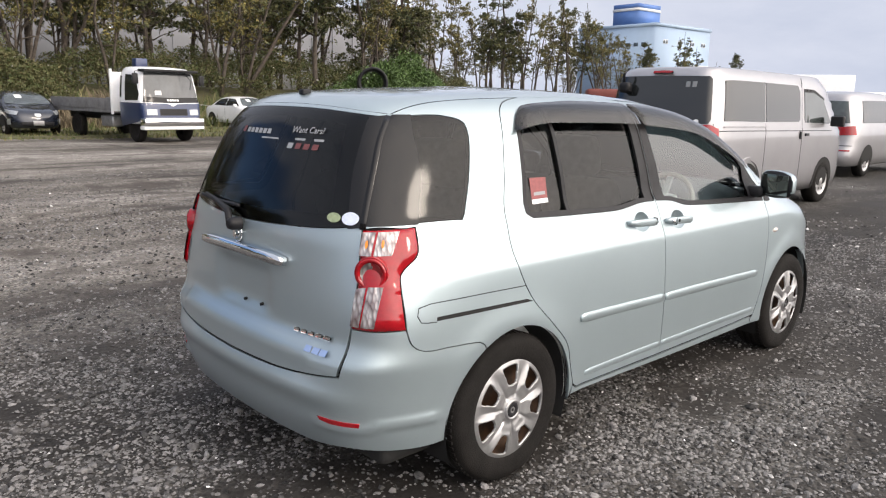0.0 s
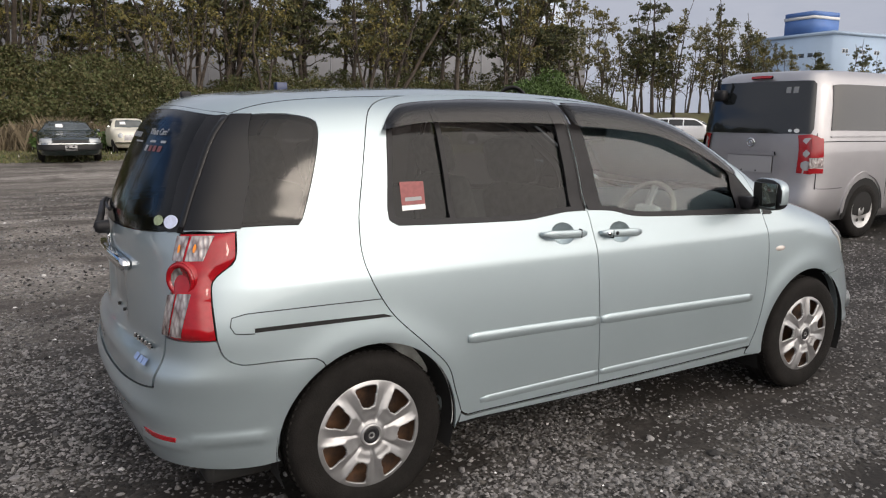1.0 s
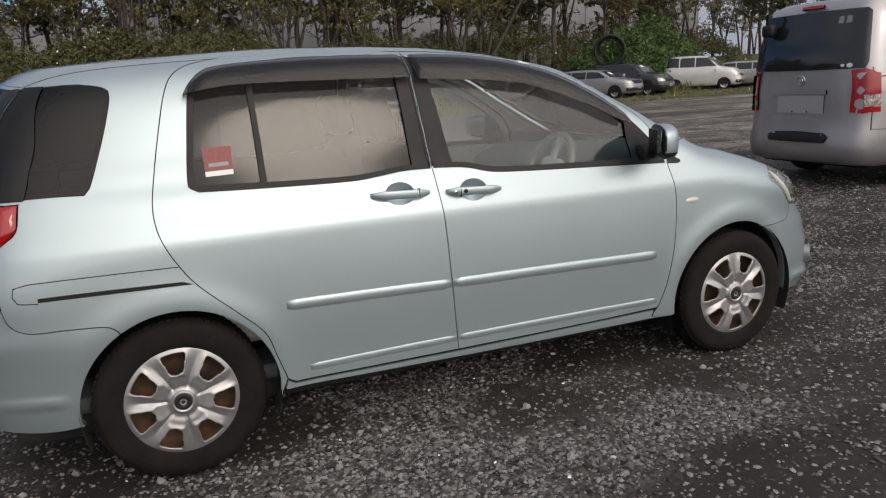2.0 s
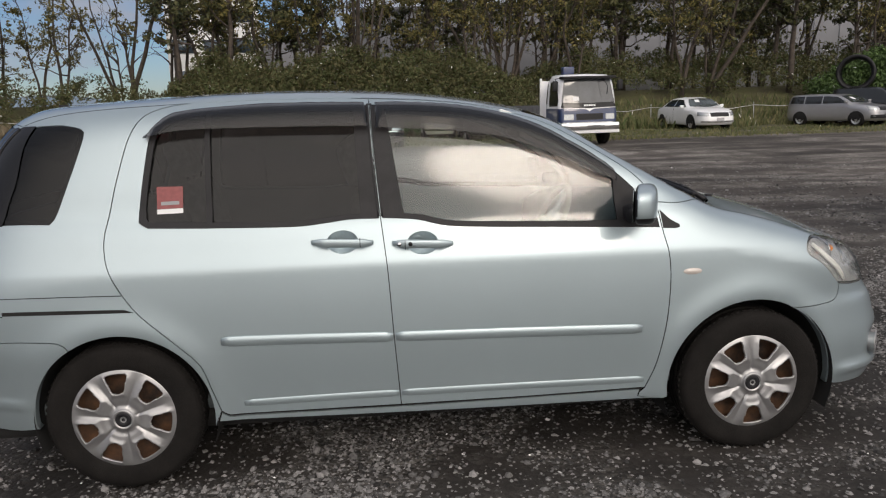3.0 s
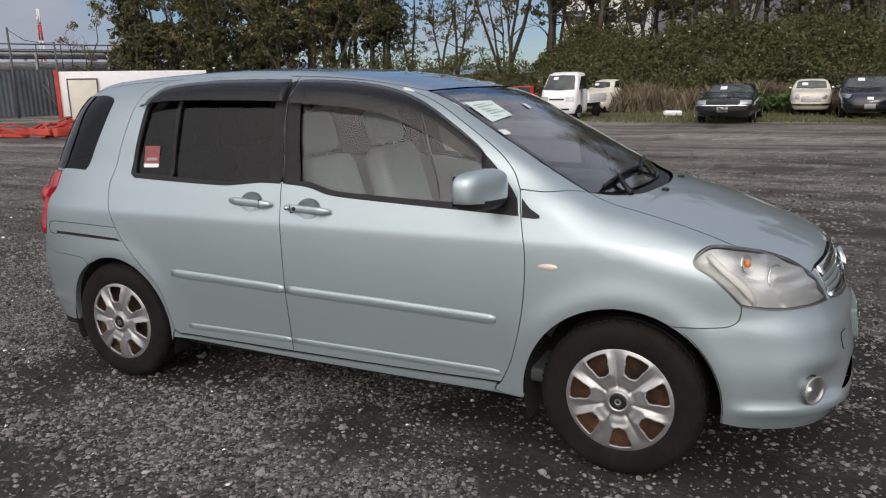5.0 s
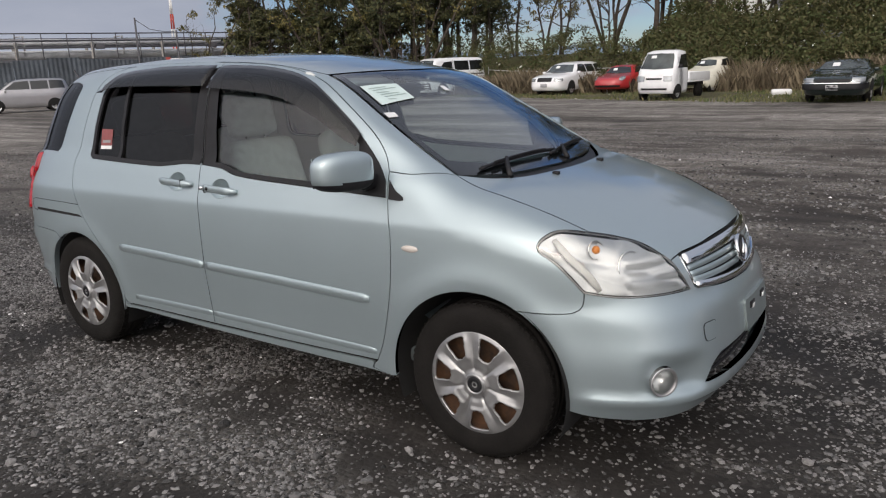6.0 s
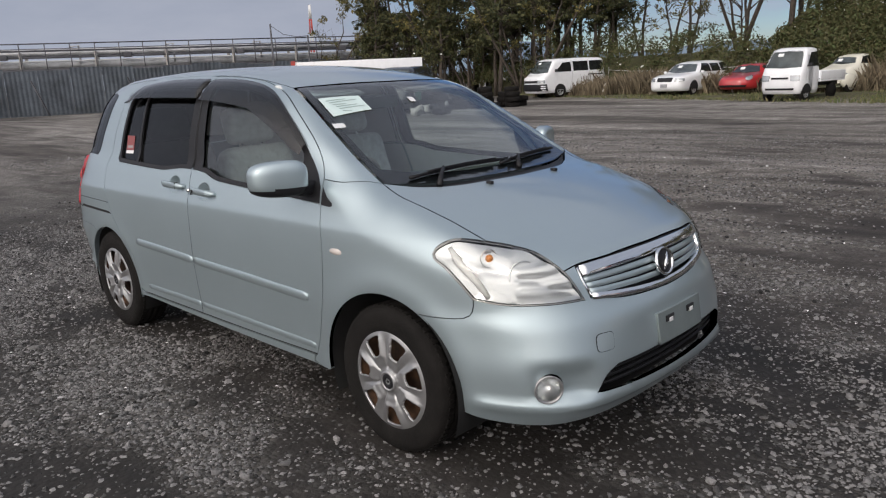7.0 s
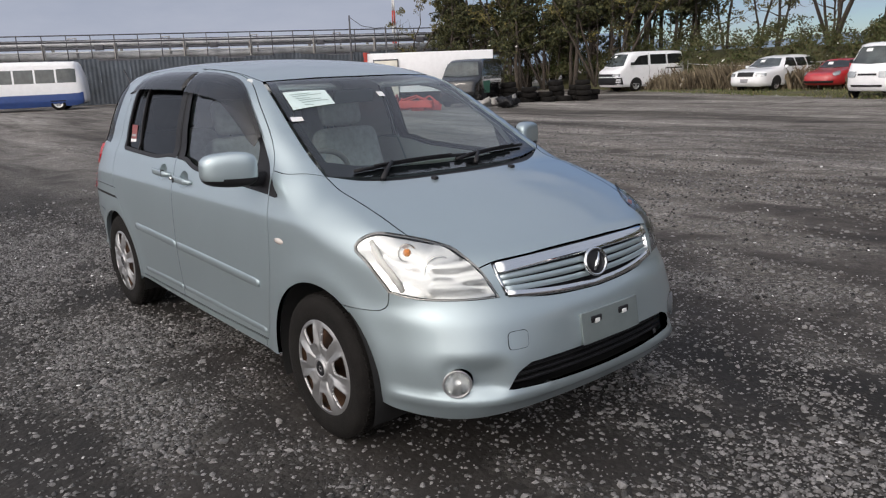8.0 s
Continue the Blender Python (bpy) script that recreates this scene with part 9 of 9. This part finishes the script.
tagged(part("hanging_cable", bm_tube(bmesh.new(), [(-37.2, 25.2, 4.9), (-37.0, 26.0, 4.35), (-36.8, 26.9, 4.2), (-36.6, 27.6, 4.25)], 0.02, 5), M_PIPED, None), "thin slack cable between two poles", "cable")
mast = thing("lattice_mast", "red and white lattice mast far behind the pipes", "mast", at=pose(-92, 69, 0))
for k in range(6):
    m = M_RUSTRED if k % 2 == 0 else M_PALEWALL
    for a in range(3):
        c = (0.45 * math.cos(a * 2.094), 0.45 * math.sin(a * 2.094))
        part("leg", bm_tube(bmesh.new(), [(c[0] * (1 - k / 8), c[1] * (1 - k / 8), k * 2.1), (c[0] * (1 - (k + 1) / 8), c[1] * (1 - (k + 1) / 8), k * 2.1 + 2.1)], 0.12, 5), m, mast)

# bus
busv = Vehicle("minibus", "white and blue minibus before a sheet fence", Matrix.Translation((-43.0, 3.2, 0)) @ pose(0, 0, 0, 0, 0, 66) @ Matrix.Translation((0, 0, 0)), 7.0,
               [(0, 2.45), (0.15, 2.55), (3, 2.60), (6.6, 2.56), (6.85, 2.4), (7.05, 1.5)], [(0.3, 0.95), (0.5, 1.02), (1.2, 1.03), (2.4, 0.92)], [(0.3, 6.9), (0.6, 7.0), (1.4, 6.98), (2.5, 6.7)], [(0.3, 0.05), (0.6, 0.0), (1.4, 0.02), (2.5, 0.15)], M_WPAINT, "bus", power=10.0, bow=0.04, rounding=0.12, axis=1.4, floor=0.35)
busv.side("blue_band", [(0.05, 0.95), (6.9, 0.95), (6.9, 0.42), (0.05, 0.42)], M_BLUEBAND, 0.008)
for i in range(6):
    x0 = 0.5 + i * 1.04
    busv.side("window", [(x0, 1.45), (x0, 2.15), (x0 + 0.94, 2.15), (x0 + 0.94, 1.45)], M_VGLASS2, 0.008)
busv.wheels((1.3, 5.6), 0.38, 0.96, 0.22)

# white box body with red-framed end, red scrap, black scrap and tyres
BX = pose(-19.6, 17.6, 0, 0, 0, 52)
cont = thing("storage_container", "white truck box body with an orange door frame", "container", at=BX)
box("panel_shell", -2.6, 2.6, 0, 2.1, 0.55, 2.15, M_WPAINT, cont, 0.02)
box("skid", -2.5, 2.5, 0.2, 1.9, 0.0, 0.55, M_WELL, cont, 0.02)
box("door_frame_post", -2.72, -2.58, -0.05, 0.05, 0.4, 2.15, M_RUSTRED, cont, 0.01)
box("door_frame_post", -2.72, -2.58, 2.0, 2.12, 0.4, 2.15, M_RUSTRED, cont, 0.01)
box("door_frame_head", -2.74, -2.58, -0.06, 2.14, 2.02, 2.20, M_RUSTRED, cont, 0.01)
box("side_door", -2.3, -1.35, -0.06, -0.01, 0.35, 1.85, M_CREAM, cont, 0.02)
for x0, x1, z0, z1 in ((-2.34, -2.30, 0.33, 1.88), (-1.35, -1.31, 0.33, 1.88), (-2.34, -1.31, 1.85, 1.90)):
    box("door_edge", x0, x1, -0.07, -0.005, z0, z1, M_PIPED, cont, 0.004)
r = np.random.default_rng(55)
for i in range(26):
    x, y = -17.6 + r.uniform(-3.4, 2.0), 13.4 + r.uniform(-1.2, 2.0)
    a = r.uniform(0, 180)
    ln, hh = r.uniform(0.5, 1.6), r.uniform(0.08, 0.30)
    bm = bm_box(bmesh.new(), -ln / 2, ln / 2, -0.10, 0.10, 0, hh, 0.03)
    bm_tube(bm, [(-ln / 2, 0.1, hh), (0, r.uniform(-0.3, 0.3), hh + 0.18), (ln / 2, -0.1, hh * 0.6)], 0.035, 6)
    ob = part("steel_scrap", bm, M_RUSTRED, None)
    tagged(ob, "faded red steel scrap lying in a heap", "scrap", "red steel scrap")
    ob.matrix_world = pose(x, y, 0.0 + 0.12 * (i % 3 == 0), r.uniform(-6, 6), 0, a)
tw = bm_lathe(bmesh.new(), [(0.17, -0.07), (0.20, -0.10), (0.29, -0.10), (0.31, -0.06), (0.31, 0.06), (0.29, 0.10), (0.20, 0.10), (0.17, 0.07)], 24, "z")
tyre0 = part("worn_tyre", tw, M_RUBBER, None)
tagged(tyre0, "worn black scrap tyre on a heap", "tyre", "scrap tyres")
tyre_spots = []
for i in range(12):
    bx_, by_ = -17.2 + 0.42 * (i % 6) - 0.1 * (i // 6), 18.8 + 0.62 * (i % 6) + 0.7 * (i // 6)
    for k in range(1 + (i * 7) % 4):
        tyre_spots.append((bx_ + r.uniform(-0.08, 0.08), by_ + r.uniform(-0.08, 0.08), 0.10 + 0.205 * k, r.uniform(-5, 5)))
for i in range(9):
    tyre_spots.append((-46.5 + 0.7 * i, 11.5 + 1.55 * i, 0.11, 3.0))
    tyre_spots.append((-46.5 + 0.7 * i, 11.5 + 1.55 * i, 0.32, -3.0))
for i, (x, y, z, tilt) in enumerate(tyre_spots):
    m = pose(x, y, z, tilt, tilt * 0.7, i * 37)
    if i == 0:
        tyre0.matrix_world = m
    else:
        copy_thing(tyre0, m)
for i in range(7):
    x, y = -15.0 + r.uniform(-0.8, 0.8), 17.2 + r.uniform(-1.0, 1.6)
    bm = bmesh.new()
    bmesh.ops.create_icosphere(bm, subdivisions=2, radius=r.uniform(0.22, 0.40))
    for v in bm.verts:
        v.co *= 0.75 + 1.1 * noise.noise(v.co * 6 + Vector((i, 0, 0)))
        v.co.z *= 0.7
    ob = part("refuse_sack", bm, M_CONC if i % 3 == 0 else M_BLACK, None)
    tagged(ob, "crumpled plastic sack of scrap" if i % 3 == 0 else "black crumpled scrap lump", "scrap")
    ob.matrix_world = pose(x, y, 0.18)

# camper top and a red-roofed truck beyond the silver van
camp = thing("box_truck", "white box truck behind the parked vans", "truck", at=pose(35.6, 12.6, 0, 0, 0, -60))
box("cargo_box", -3.0, 2.2, -1.0, 1.0, 0.9, 3.05, M_WPAINT, camp, 0.04)
box("cab", 2.2, 3.6, -0.95, 0.95, 0.5, 2.3, M_WPAINT, camp, 0.15)
for x in (-1.8, 2.7):
    for s in (-1, 1):
        w = part("wheel", bm_lathe(bmesh.new(), [(0.0, 0.05), (0.2, 0.03), (0.38, 0.0), (0.42, 0.04), (0.42, 0.22), (0.1, 0.22)], 24), M_RUBBER, camp)
        w.matrix_basis = pose(x, s * 0.85, 0.42, 0, 0, 0 if s < 0 else 180)
rt = thing("old_truck", "dull red truck cab partly hidden by a van", "truck", at=pose(31.6, 20.4, 0, 0, 0, -50))
box("body", -1.5, 1.5, -0.9, 0.9, 0.45, 1.75, M_PALEWALL, rt, 0.1)
box("roof", -1.5, 1.5, -0.9, 0.9, 1.75, 2.25, mat("dull_red_paint", (0.16, 0.04, 0.03), 0.6, vary=0.2, scale=3), rt, 0.14)
for i in range(2):
    box("window", -1.2 + 1.25 * i, -0.1 + 1.25 * i, -0.92, -0.88, 1.15, 1.72, M_VGLASS, rt, 0.01)
for x in (-0.9, 0.9):
    for s in (-1, 1):
        w = part("wheel", bm_lathe(bmesh.new(), [(0.0, 0.05), (0.2, 0.03), (0.36, 0.0), (0.40, 0.04), (0.40, 0.2), (0.1, 0.2)], 24), M_RUBBER, rt)
        w.matrix_basis = pose(x, s * 0.78, 0.40, 0, 0, 0 if s < 0 else 180)
bag = part("white_sack", bm_box(bmesh.new(), -0.35, 0.35, -0.18, 0.18, 0.0, 0.22, 0.09, None, 3), M_WPAINT, None)
tagged(bag, "crumpled white sack in the grass", "sack")
bag.matrix_world = pose(-1.4, 27.0, 0.03, 0, 0, 20)
